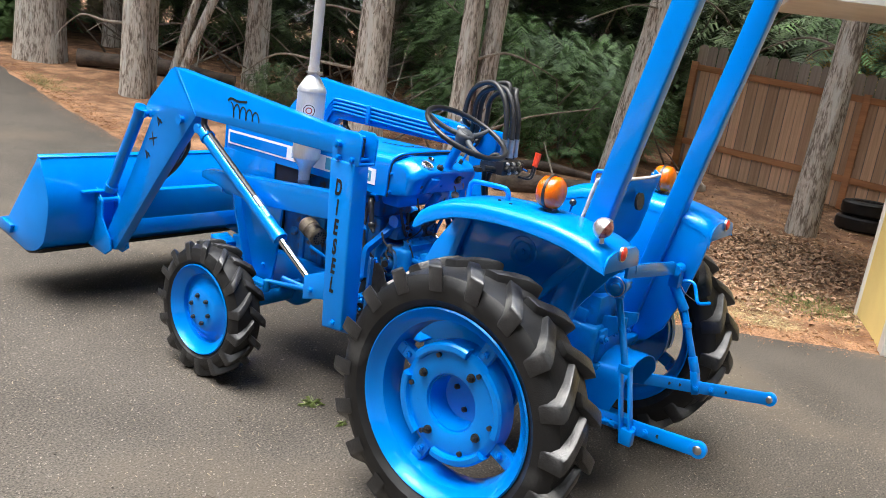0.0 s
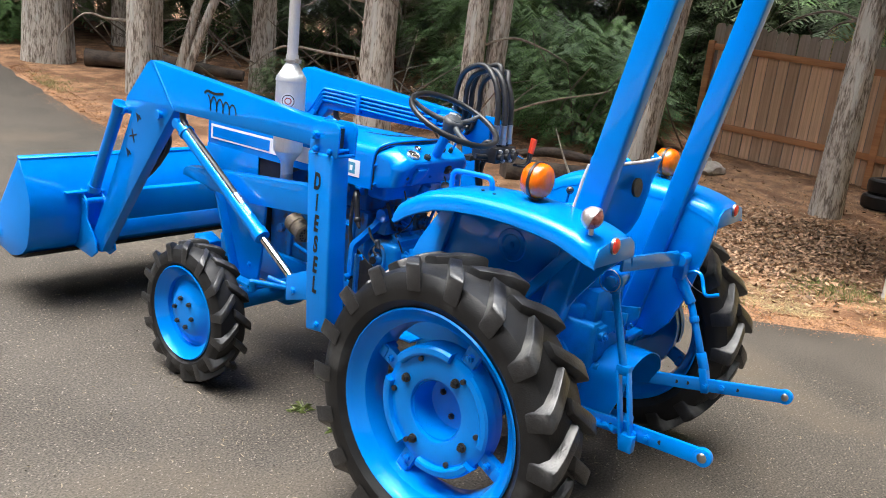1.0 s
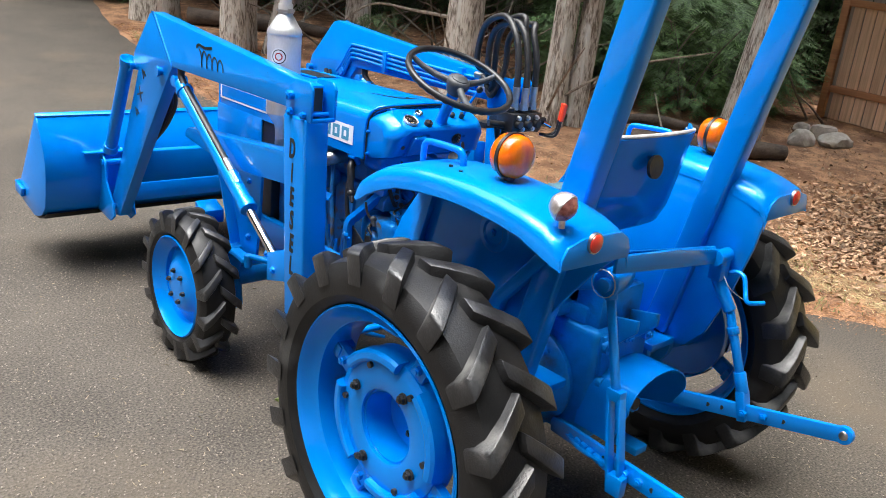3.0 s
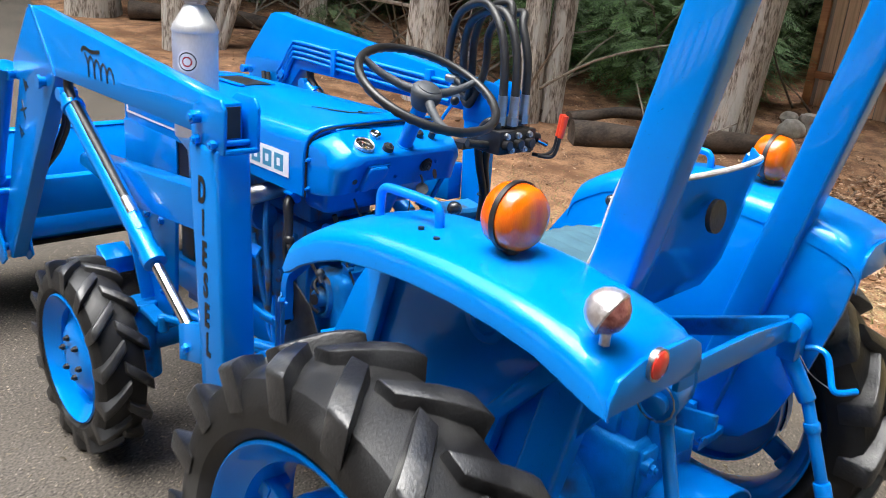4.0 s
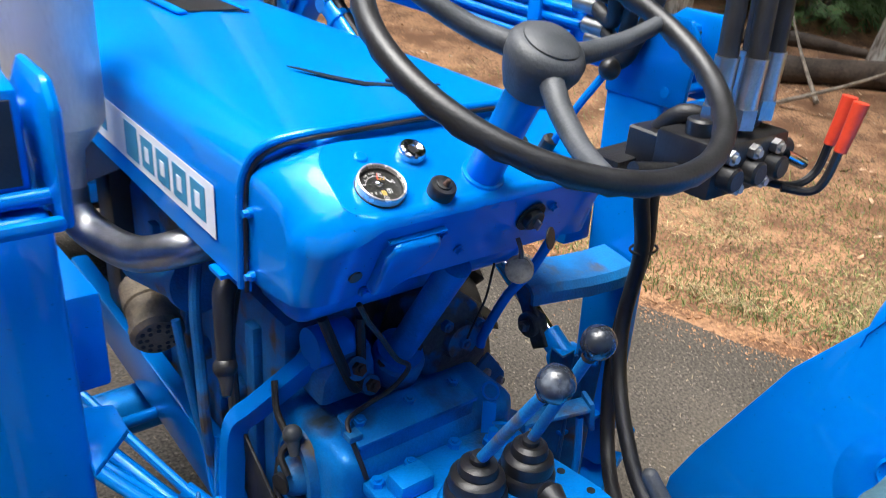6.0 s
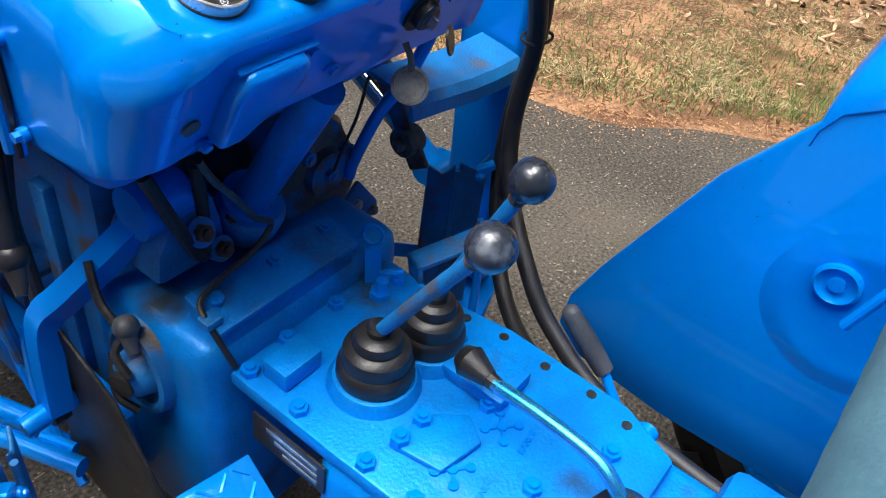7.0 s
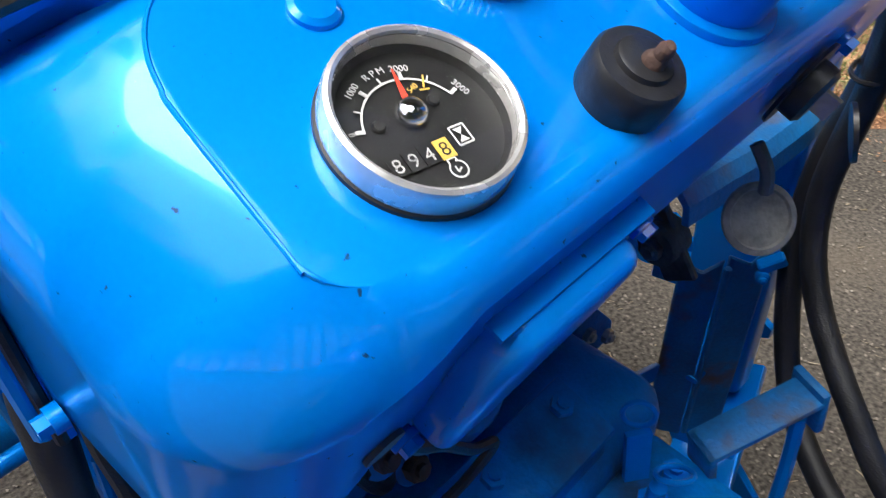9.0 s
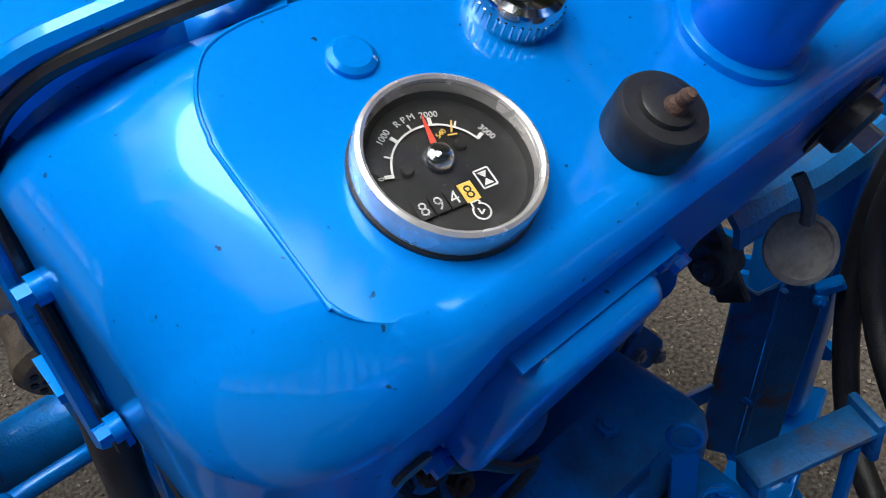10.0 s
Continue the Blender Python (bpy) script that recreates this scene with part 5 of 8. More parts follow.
part("check_chain", bm, BLUE, tractor)
bm = bmesh.new()
tube(bm, [(-0.10, -0.22, 0.985), (-0.09, -0.25, 0.99), (-0.08, -0.26, 0.97), (-0.085, -0.255, 0.93), (-0.10, -0.25, 0.915)], 0.006, n=8)
part("lift_lever", bm, BLUE, tractor)

# ---- loader ----
def arm_side(s):
    arm_name = "loader_arm"
    bm = bmesh.new()
    outline = [(0.80, 1.222), (0.80, 1.318), (0.84, 1.322), (2.075, 1.435), (2.11, 1.425), (2.30, 1.235), (2.32, 1.19), (2.29, 1.15), (2.255, 1.165), (2.50, 0.70), (2.66, 0.43), (2.67, 0.345), (2.56, 0.36), (2.20, 0.83), (1.945, 1.15), (1.885, 1.222)]
    a, b = sorted((s * 0.455, s * 0.513))
    prism(bm, outline, a, b, "x")
    soften(bm, 0.006, 20, 2)
    arm = part(arm_name, bm, BLUE, tractor)
    # the arm is solid: a black plate paints the shade inside its open end
    bm = bmesh.new()
    box(bm, (min(s * 0.463, s * 0.505), 0.797, 1.232), (max(s * 0.463, s * 0.505), 0.801, 1.309))
    part("arm_bore", bm, BLACK, arm, "black end plate drawn as the shaded inside of the square tube")
    bm = bmesh.new()
    prism(bm, [(2.06, 1.436), (2.085, 1.436), (1.90, 1.222), (1.882, 1.225)], s * 0.5125, s * 0.516, "x")
    part("weld", bm, BLUE, arm, "raised weld seam")
    # clevis plates at the post's head
    bm = bmesh.new()
    for x in (0.528, 0.438):
        prism(bm, [(0.755, 1.20), (0.91, 1.195), (0.915, 1.25), (0.90, 1.30), (0.85, 1.335), (0.77, 1.335), (0.75, 1.31)], s * (x - 0.005), s * (x + 0.007), "x")
    prism(bm, [(0.752, 1.2), (0.765, 1.2), (0.765, 1.215), (0.752, 1.215)], s * 0.44, s * 0.53, "x")
    soften(bm, 0.008, 40, 2)
    rod(bm, (s * 0.42, 0.872, 1.276), (s * 0.552, 0.872, 1.276), 0.016)
    bolt(bm, (s * 0.548, 0.872, 1.276), (s, 0, 0), 0.017, 0.01)
    rod(bm, (s * 0.43, 0.79, 1.222), (s * 0.55, 0.79, 1.222), 0.008)
    bolt(bm, (s * 0.542, 0.865, 1.222), (s, 0, 0), 0.013, 0.012)
    bolt(bm, (s * 0.542, 0.79, 1.222), (s, 0, 0), 0.012, 0.01)
    part("pivot_bracket", bm, BLUE, arm)
    # bucket pins and links
    for y, z in ((2.30, 1.17), (2.615, 0.40), (1.99, 1.19)):
        bm = bmesh.new()
        rod(bm, (s * 0.43, y, z), (s * 0.535, y, z), 0.017)
        rod(bm, (s * 0.53, y, z), (s * 0.54, y, z), 0.024)
        part("pin", bm, BLUE, arm)
    # lift cylinder
    bm = bmesh.new()
    a, b = Vector((s * 0.485, 1.875, 1.165)), Vector((s * 0.507, 0.955, 0.615))
    g = a.lerp(b, 0.705)
    rod(bm, a.lerp(b, 0.015), g, 0.031, n=28)
    rod(bm, g - (b - a).normalized() * 0.03, g + (b - a).normalized() * 0.012, 0.036, n=28)
    rod(bm, a + (b - a).normalized() * 0.055, a + (b - a).normalized() * 0.075, 0.037, n=28)
    rod(bm, a - Vector((0.03, 0, 0)), a + Vector((0.03, 0, 0)), 0.024, n=20)
    rod(bm, b - Vector((0.03, 0, 0)), b + Vector((0.03, 0, 0)), 0.026, n=20)
    rod(bm, a.lerp(b, 0.94), b, 0.026, n=24)
    soften(bm, 0.002, 50, 1)
    cyl = part("lift_cylinder", bm, BLUE, tractor)
    bm = bmesh.new()
    rod(bm, g, a.lerp(b, 0.95), 0.017, n=28)
    part("piston_rod", bm, CHROME, cyl, "polished chrome piston rod")
    up = Vector((s * 0.012, 0.35, 0.6)).normalized()
    bm = bmesh.new()
    tube(bm, [a + Vector((0, -0.02, 0.055)), a.lerp(b, 0.08) + up * 0.048, a.lerp(b, 0.3) + up * 0.047, a.lerp(b, 0.52) + up * 0.046], 0.0155, n=12)
    part("hose", bm, HOSE, cyl, "black hydraulic hose")
    bm = bmesh.new()
    rod(bm, a.lerp(b, 0.52) + up * 0.046, a.lerp(b, 0.58) + up * 0.046, 0.017, n=14)
    part("ferrule", bm, STEEL, cyl, "bare crimped hose end")
    bm = bmesh.new()
    rod(bm, a.lerp(b, 0.58) + up * 0.046, a.lerp(b, 0.64) + up * 0.044, 0.016, n=6)
    rod(bm, a.lerp(b, 0.63) + up * 0.046, a.lerp(b, 0.66) + up * 0.02, 0.014, n=12)
    part("elbow", bm, BLUE, cyl)
    # bucket cylinder
    bm = bmesh.new()
    a, b = Vector((s * 0.515, 2.315, 1.20)), Vector((s * 0.515, 2.64, 0.62))
    side = Vector((s * 0.02, 0.0, 0.0))
    rod(bm, a + side, a.lerp(b, 0.86) + side, 0.030, n=24)
    rod(bm, a.lerp(b, 0.80) + side, a.lerp(b, 0.86) + side, 0.036, n=24)
    rod(bm, a + side, a + side + (b - a).normalized() * 0.03, 0.036, n=24)
    part("bucket_cylinder", bm, BLUE, tractor)
    bm = bmesh.new()
    for k, (dy, r) in enumerate(((0.0, 0.010), (0.035, 0.010))):
        tube(bm, [(s * 0.44, 2.10 + dy, 1.18), (s * 0.42, 2.06 + dy, 1.05), (s * 0.43, 2.13 + dy, 0.93), (s * 0.45, 2.22 + dy, 0.84), (s * 0.455, 2.33 + dy, 0.76)], r, n=10)
    part("hose", bm, HOSE, arm, "black hoses inside the arm")
    # post
    bm = bmesh.new()
    outline = [(0.745, 0.49), (0.865, 0.475), (0.912, 1.21), (0.775, 1.21)]
    if s > 0:
        outline = [(0.775, 0.49), (0.865, 0.475), (0.912, 1.21), (0.795, 1.21)]
    a, b = sorted((s * 0.447, s * 0.545)) if s < 0 else (0.437, 0.478)
    prism(bm, outline, a, b, "x")
    soften(bm, 0.01, 30, 3)
    post = part("loader_post", bm, BLUE, tractor)
    bm = bmesh.new()
    prism(bm, [(0.76, 0.475), (0.85, 0.475), (0.79, 0.36), (0.70, 0.33), (0.66, 0.36)], s * 0.38, s * 0.392, "x")
    beam(bm, (s * 0.5, 0.81, 0.48), (s * 0.2, 0.72, 0.36), 0.09, 0.012, up=(0, 0.4, 1))
    soften(bm, 0.003)
    part("post_foot", bm, BLUE, post)
    for x in (0.46, 0.53) if s < 0 else (0.50, 0.535):
        bm = bmesh.new()
        prism(bm, [(0.865, 0.60), (1.0, 0.56), (1.0, 0.67), (0.88, 0.72)] if s < 0 else [(0.85, 0.57), (0.95, 0.55), (0.95, 0.60), (0.86, 0.63)], s * x, s * (x + 0.012), "x")
        soften(bm, 0.003)
        part("cylinder_ear", bm, BLUE, post)
    bolts("post_bolt", [(s * 0.545, 0.80, 0.515), (s * 0.543, 0.955, 0.615)], (s, 0, 0), 0.015, 0.009, BLUE, post)
    if s < 0:
        bm = bmesh.new()
        prism(bm, [(-0.45, 0.75), (-0.40, 0.80), (-0.40, 0.85), (-0.45, 0.87)], 0.925, 0.935, "z")
        soften(bm, 0.003)
        part("post_ledge", bm, BLUE, post)
    else:
        bm = bmesh.new()
        rows = []
        for y, z in ((0.85, 0.938), (0.81, 0.933), (0.786, 0.928), (0.779, 0.920), (0.777, 0.904)):
            rows.append([(0.20, y + 0.012, z + 0.012), (0.26, y + 0.008, z + 0.006), (0.32, y + 0.002, z), (0.385, y, z - 0.004), (0.43, y, z - 0.004)])
        sheet(bm, rows, 0.006)
        bmesh.ops.recalc_face_normals(bm, faces=bm.faces)
        part("post_ledge", bm, BLUE_WORN, post, "rubbed blue shelf with a rolled edge")
    bm = bmesh.new()
    box(bm, (min(s * 0.33, s * 0.45), 0.79, 0.60), (max(s * 0.33, s * 0.45), 0.83, 0.61))
    soften(bm, 0.003)
    part("post_ledge", bm, BLUE, post)
    # two lapped guard plates, turned towards the seat
    edge = [(Vector((s * x, y, 0)), z) for x, y, z in ((0.315, 0.832, 0.775), (0.334, 0.796, 0.783), (0.337, 0.790, 0.783), (0.367, 0.760, 0.799))]
    for (p, zp), (q, zq), shift in ((*edge[0:2], 0.0), (*edge[2:4], 0.006)):
        bm = bmesh.new()
        out = Vector((s * shift, shift, 0))
        thick = Vector((s * 0.004, 0.003, 0))
        low = [p + out + Vector((0, 0, 0.50)), q + out + Vector((0, 0, 0.50))]
        high = [q + out + Vector((0, 0, zq)), p.lerp(q, 0.55) + out + Vector((0, 0, zp - 0.012)), p + out + Vector((0, 0, zp))]
        front = [bm.verts.new(v) for v in low + high]
        back = [bm.verts.new(v + thick) for v in low + high]
        bm.faces.new(front), bm.faces.new(back[::-1])
        for k in range(5):
            bm.faces.new((front[k], back[k], back[(k + 1) % 5], front[(k + 1) % 5]))
        bmesh.ops.recalc_face_normals(bm, faces=bm.faces)
        soften(bm, 0.0015, segments=1)
        part("guard_plate", bm, BLUE_WORN, post, "scuffed blue guard plate")
    bm = bmesh.new()
    rod(bm, (s * 0.335, 0.792, 0.51), (s * 0.335, 0.792, 0.775), 0.004, n=8)
    part("weld", bm, BLUE_WORN, post, "rusty weld seam")
    bm = bmesh.new()
    beam(bm, (s * 0.352, 0.770, 0.778), (s * 0.366, 0.752, 0.792), 0.014, 0.012)
    bolt(bm, (s * 0.352, 0.764, 0.772), (-s, -0.6, 0), 0.008, 0.008)
    soften(bm, 0.002, 50, 1)
    part("guard_clip", bm, BLUE, post)
    # rail to the front mount
    bm = bmesh.new()
    prism(bm, [(0.90, 0.925), (0.905, 1.05), (1.87, 0.962), (1.90, 0.945), (1.90, 0.915), (1.52, 0.873), (1.50, 0.87)], s * 0.385, s * 0.45, "x")
    soften(bm, 0.006, 30, 2)
    rail = part("loader_rail", bm, BLUE, tractor)
    bm = bmesh.new()
    prism(bm, [(1.40, 0.87), (1.72, 0.88), (1.66, 0.58), (1.60, 0.46), (1.44, 0.46), (1.42, 0.6)], s * 0.33, s * 0.345, "x")
    prism(bm, [(1.70, 0.62), (1.78, 0.65), (1.78, 0.58), (1.70, 0.56)], s * 0.36, s * 0.46, "x")
    beam(bm, (s * 0.36, 1.74, 0.90), (s * 0.36, 1.58, 0.50), 0.06, 0.012, up=(0, 1, 0))
    soften(bm, 0.004)
    for y, z in ((1.5, 0.8), (1.6, 0.8), (1.5, 0.55)):
        bolt(bm, (s * 0.346, y, z), (s, 0, 0), 0.014, 0.01)
    part("front_mount", bm, BLUE, rail)
    return arm


arm_left = arm_side(-1)
arm_right = arm_side(1)

# steel lines along the inside of the far arm
for k in range(4):
    bm = bmesh.new()
    z = 1.243 + 0.021 * k
    tube(bm, [(0.446, 2.02 + 0.008 * k, z - 0.12), (0.446, 1.975 + 0.004 * k, z - 0.06), (0.446, 1.93, z + 0.012), (0.446, 1.87, z + 0.026), (0.446, 1.5, z + 0.012), (0.446, 1.2, z + 0.003), (0.446, 0.99 + 0.02 * (k % 2), z)], 0.0075, n=10, steps=8)
    line = part("hydraulic_line", bm, BLUE, arm_right)
for y in (1.08, 1.62):
    bm = bmesh.new()
    box(bm, (0.432, y, 1.235), (0.455, y + 0.03, 1.335))
    soften(bm, 0.004)
    part("pipe_clamp", bm, BLUE, arm_right)

# lettering: DIESEL down the post, 4X4 on the forearm; the maker's script as plain strokes
for k, ch in enumerate("DIESEL"):
    z = 1.095 - 0.084 * k
    y = 0.832 + 0.045 * (z - 0.85)
    words(ch, 0.080, side_matrix(-0.5462, y, z, -2.5) @ Matrix.Diagonal((0.62, 1.15, 1, 1)), DECAL_BLACK, tractor, "lettering", "black block letter", bold=0.0028)
for k, ch in enumerate("4X4"):
    words(ch, 0.085, side_matrix(-0.5142, 2.188 + 0.046 * k, 1.145 - 0.095 * k, 0) @ Matrix.Rotation(radians(62), 4, "Z") @ Matrix.Diagonal((1, 0.85, 1, 1)), DECAL_BLACK, arm_left, "lettering", "black painted character")


def strokes(lines, x, r, name, parent, label):
    """Flat printed strokes on a face looking to -x."""
    bm = bmesh.new()
    for pts, w in lines:
        line = curve_through([(0, y, z) for y, z in pts], 8) if len(pts) > 2 else [Vector((0, y, z)) for y, z in pts]
        rows = []
        for i, p in enumerate(line):
            d = (line[min(i + 1, len(line) - 1)] - line[max(0, i - 1)]).normalized()
            nrm = Vector((0, -d.z, d.y)) * w / 2
            rows.append([(x, p.y + nrm.y, p.z + nrm.z), (x, p.y - nrm.y, p.z - nrm.z)])
        sheet(bm, rows, 0.0006)
    return part(name, bm, DECAL_BLACK, parent, label, 0)


def on_arm(u, v):
    """Along the near arm: u backwards along its slope, v up from its middle."""
    return 1.62 - u, 1.305 - u * 0.055 + v


wave = [on_arm(0.0 + 0.205 * f + 0.010 * math.sin(9 * math.pi * f), -0.006 + (0.034 - 0.014 * f) * math.cos(9 * math.pi * f)) for f in [k / 36 for k in range(37)]]
strokes([(wave, 0.0075), ([on_arm(-0.025, 0.030), on_arm(0.0, 0.044), on_arm(0.05, 0.040), on_arm(0.115, 0.050)], 0.011)], -0.5140, 0.01, "maker_mark", arm_left, "black painted maker's mark drawn as a plain wavy stroke")

# bucket
bucket = new("bucket")
bucket.parent = tractor
profile = [(2.830, 0.850), (2.790, 0.790), (2.756, 0.735), (2.728, 0.672), (2.716, 0.61), (2.722, 0.53), (2.740, 0.45), (2.766, 0.380), (2.82, 0.332), (2.88, 0.305), (2.96, 0.287), (3.30, 0.345)]
bm = bmesh.new()
rows = [[(x, y, z) for y, z in profile] for x in (-0.81, -0.4, 0, 0.4, 0.81)]
sheet(bm, rows, 0.008)
bmesh.ops.recalc_face_normals(bm, faces=bm.faces)
part("bucket_shell", bm, BLUE, bucket, smooth=60)
for s in (-1, 1):
    bm = bmesh.new()
    prism(bm, profile + [(3.30, 0.40), (3.17, 0.44)], s * 0.806, s * 0.816, "x")
    soften(bm, 0.003)
    part("bucket_side", bm, BLUE, bucket)
    bm = bmesh.new()
    prism(bm, [(3.10, 0.40), (3.22, 0.42), (3.22, 0.36), (3.12, 0.35)], s * 0.816, s * 0.835, "x")
    soften(bm, 0.003)
    part("side_cutter", bm, BLUE, bucket)
bm = bmesh.new()
prism(bm, [(2.818, 0.846), (2.842, 0.860), (2.848, 0.850), (2.826, 0.836)], -0.815, 0.815, "x")
soften(bm, 0.003)
part("top_lip", bm, BLUE, bucket)
bm = bmesh.new()
prism(bm, [(2.80, 0.335), (2.84, 0.300), (2.96, 0.270), (3.36, 0.335), (3.36, 0.350), (2.96, 0.284), (2.87, 0.300)], -0.80, 0.80, "x")
# dark metal here stands in for the shadow below the bucket
part("cutting_edge", bm, DARK_METAL, bucket, "worn steel cutting edge, darkened for the shadow under the bucket")
bm = bmesh.new()
box(bm, (-0.43, 2.66, 0.40), (0.43, 2.76, 0.50))
soften(bm, 0.008)
part("cross_tube", bm, BLUE, bucket)
for s in (-1, 1):
    bm = bmesh.new()
    for x in (0.43, 0.535):
        prism(bm, [(2.80, 0.70), (2.72, 0.68), (2.66, 0.62), (2.66, 0.52), (2.58, 0.43), (2.56, 0.36), (2.62, 0.32), (2.82, 0.34)], s * (x - 0.006), s * (x + 0.006), "x")
    prism(bm, [(2.74, 0.675), (2.69, 0.675), (2.69, 0.662), (2.74, 0.662)], s * 0.42, s * 0.63, "x")
    soften(bm, 0.004)
    rod(bm, (s * 0.42, 2.69, 0.62), (s * 0.55, 2.69, 0.62), 0.016)
    part("bucket_bracket", bm, BLUE, bucket)

# cross tube between the arms
bm = bmesh.new()
box(bm, (-0.46, 2.38, 0.58), (0.46, 2.44, 0.74))
soften(bm, 0.008)
part("arm_cross_tube", bm, BLUE, tractor)

# ---- hood ----
def hood_section(y, w, top, bottom, r=0.055, n=6):
    pts = [(-w, y, bottom), (-w, y, (bottom + top) / 2), (-w, y, top - r)]
    for k in range(1, n + 1):
        a = math.pi / 2 * k / n
        pts.append((-w + r * (1 - math.cos(a)), y, top - r + r * 0.85 * math.sin(a)))
    for f in (-0.5, 0.0, 0.5):
        pts.append((f * w, y, top + 0.006 * (1 - abs(f)) - 0.15 * r * (abs(f) > 0.4) * 0.5))
    return pts + [(-x, yy, z) for x, yy, z in pts[:-3][::-1]]


bm = bmesh.new()
sections = [hood_section(0.0, 0.233, 1.238, 1.035), hood_section(0.90, 0.236, 1.234, 1.036), hood_section(1.1, 0.237, 1.232, 1.038), hood_section(1.3, 0.237, 1.230, 1.04), hood_section(1.5, 0.237, 1.228, 1.04), hood_section(1.62, 0.237, 1.226, 1.04), hood_section(1.9, 0.237, 1.222, 1.04), hood_section(1.99, 0.232, 1.215, 1.04), hood_section(2.015, 0.222, 1.195, 1.04, 0.05)]
# the rear edge leans: forward at the sides
sections[0] = [(x, 0.80 + 0.045 * min(1.0, max(0.0, (1.236 - z) / 0.05)), z) for x, y, z in sections[0]]
sheet(bm, sections, 0.004)
bmesh.ops.recalc_face_normals(bm, faces=bm.faces)
hood = part("hood", bm, BLUE, tractor, "blue steel hood with white decal panel", smooth=40)
bm = bmesh.new()
for s in (-1, 1):
    prism(bm, [(1.60, 1.045), (1.60, 0.84), (1.63, 0.80), (1.98, 0.80), (2.012, 0.84), (2.012, 1.045)], s * 0.231, s * 0.238, "x")
prism(bm, [(-0.23, 0.80), (0.23, 0.80), (0.23, 1.19), (-0.23, 1.19)], 2.005, 2.018, "y")
soften(bm, 0.003)
part("grille_panel", bm, BLUE, hood)
for k in range(12):
    bm = bmesh.new()
    box(bm, (-0.19, 2.016, 0.83 + 0.028 * k), (0.19, 2.026, 0.845 + 0.028 * k))
    soften(bm, 0.002)
    part("grille_slat", bm, BLACK, hood, "black grille slat")
for s in (-1, 1):
    bm = bmesh.new()
    prism(bm, [(1.30, 1.04), (1.60, 1.04), (1.60, 0.90)], s * 0.225, s * 0.229, "x")
    part("rear_louvre", bm, BLACK, hood, "dark open louvre")
# rear hood seam and vents
SEAM = [(-0.2385, 0.852, 1.04), (-0.2385, 0.850, 1.10), (-0.2385, 0.848, 1.150), (-0.2365, 0.843, 1.185), (-0.229, 0.832, 1.212), (-0.214, 0.815, 1.230), (-0.19, 0.803, 1.238), (-0.15, 0.797, 1.2415), (0.0, 0.794, 1.245)]
SEAM += [(-x, y, z) for x, y, z in SEAM[-2::-1]]
bm = bmesh.new()
tube(bm, SEAM, 0.0055, n=10)
part("rolled_edge", bm, BLUE, hood)
bm = bmesh.new()
tube(bm, [(x * 0.985, y - 0.006, z - 0.004) for x, y, z in SEAM], 0.003, n=8)
part("seam_rubber", bm, BLACK, hood, "black rubber seam")
bm = bmesh.new()
rows = []
for a, b, t in (((-0.062, 1.07), (-0.054, 1.06), 0), ((-0.040, 1.00), (-0.020, 0.985), 0), ((-0.015, 0.942), (-0.002, 0.955), 0), ((0.02, 0.925), (0.022, 0.938), 0), ((0.085, 0.905), (0.083, 0.912), 0)):
    rows.append([(a[0], a[1], 1.2395), (b[0], b[1], 1.2395)])
sheet(bm, rows, 0.0015)
part("hood_slot", bm, BLACK, hood, "dark curved slot in the hood")
bm = bmesh.new()
rod(bm, (0.035, 0.955, 1.236), (0.035, 0.955, 1.2405), 0.0065, n=16)
part("hood_hole", bm, BLACK, hood, "dark hole in the hood")
bm = bmesh.new()
prism(bm, [(-0.03, 1.50), (0.075, 1.50), (0.06, 1.70), (-0.045, 1.70)], 1.2335, 1.2365, "z")
part("fuel_flap_opening", bm, BLACK, hood, "dark rectangular opening over the radiator cap")
bm = bmesh.new()
for a, b in (((-0.055, 1.49), (-0.035, 1.72)), ((0.07, 1.49), (0.085, 1.72))):
    box(bm, (a[0], a[1], 1.233), (b[0], b[1], 1.239))
box(bm, (-0.055, 1.70, 1.233), (0.085, 1.72, 1.239))
soften(bm, 0.003)
part("opening_rim", bm, BLUE, hood)
# decals
for s in (-1, 1):
    x = s * 0.2382

    def strip(y0, y1, z0, z1, mat, lift, name="decal", label=""):
        bm = bmesh.new()
        a, b = sorted((x + s * lift, x + s * (lift + 0.0006)))
        box(bm, (a, y0, z0), (b, y1, z1))
        return part(name, bm, mat, hood, label, 0)

    strip(0.922, 1.98, 1.073, 1.145, WHITE_DECAL, 0.0, label="white decal panel along the hood")
    strip(1.52, 1.965, 1.082, 1.133, BLUE, 0.0008, label="blue band inside the decal")
    strip(1.19, 1.245, 1.082, 1.137, DECAL_BLUE, 0.0008, label="blue block on the decal")
    for k, w in enumerate((0.012, 0.03, 0.03, 0.03)):
        strip(1.47 - 0.045 * k, 1.47 - 0.045 * k + w, 1.09, 1.128, DECAL_BLUE, 0.0008, label="plain printed bar")
    for k in range(4):
        y1 = 1.175 - 0.060 * k
        strip(y1 - 0.046, y1, 1.085, 1.133, DECAL_BLUE, 0.0008, "maker_mark", "plain blue printed block")
        strip(y1 - 0.031, y1 - 0.015, 1.098, 1.120, WHITE_DECAL, 0.0016, "maker_mark", "white printed centre")

# ---- dash ----
SLOPE = 0.5


def dash_top(y):
    return 1.2355 - SLOPE * (0.795 - y) if y < 0.795 else 1.2355 - 0.06 * (y - 0.795)


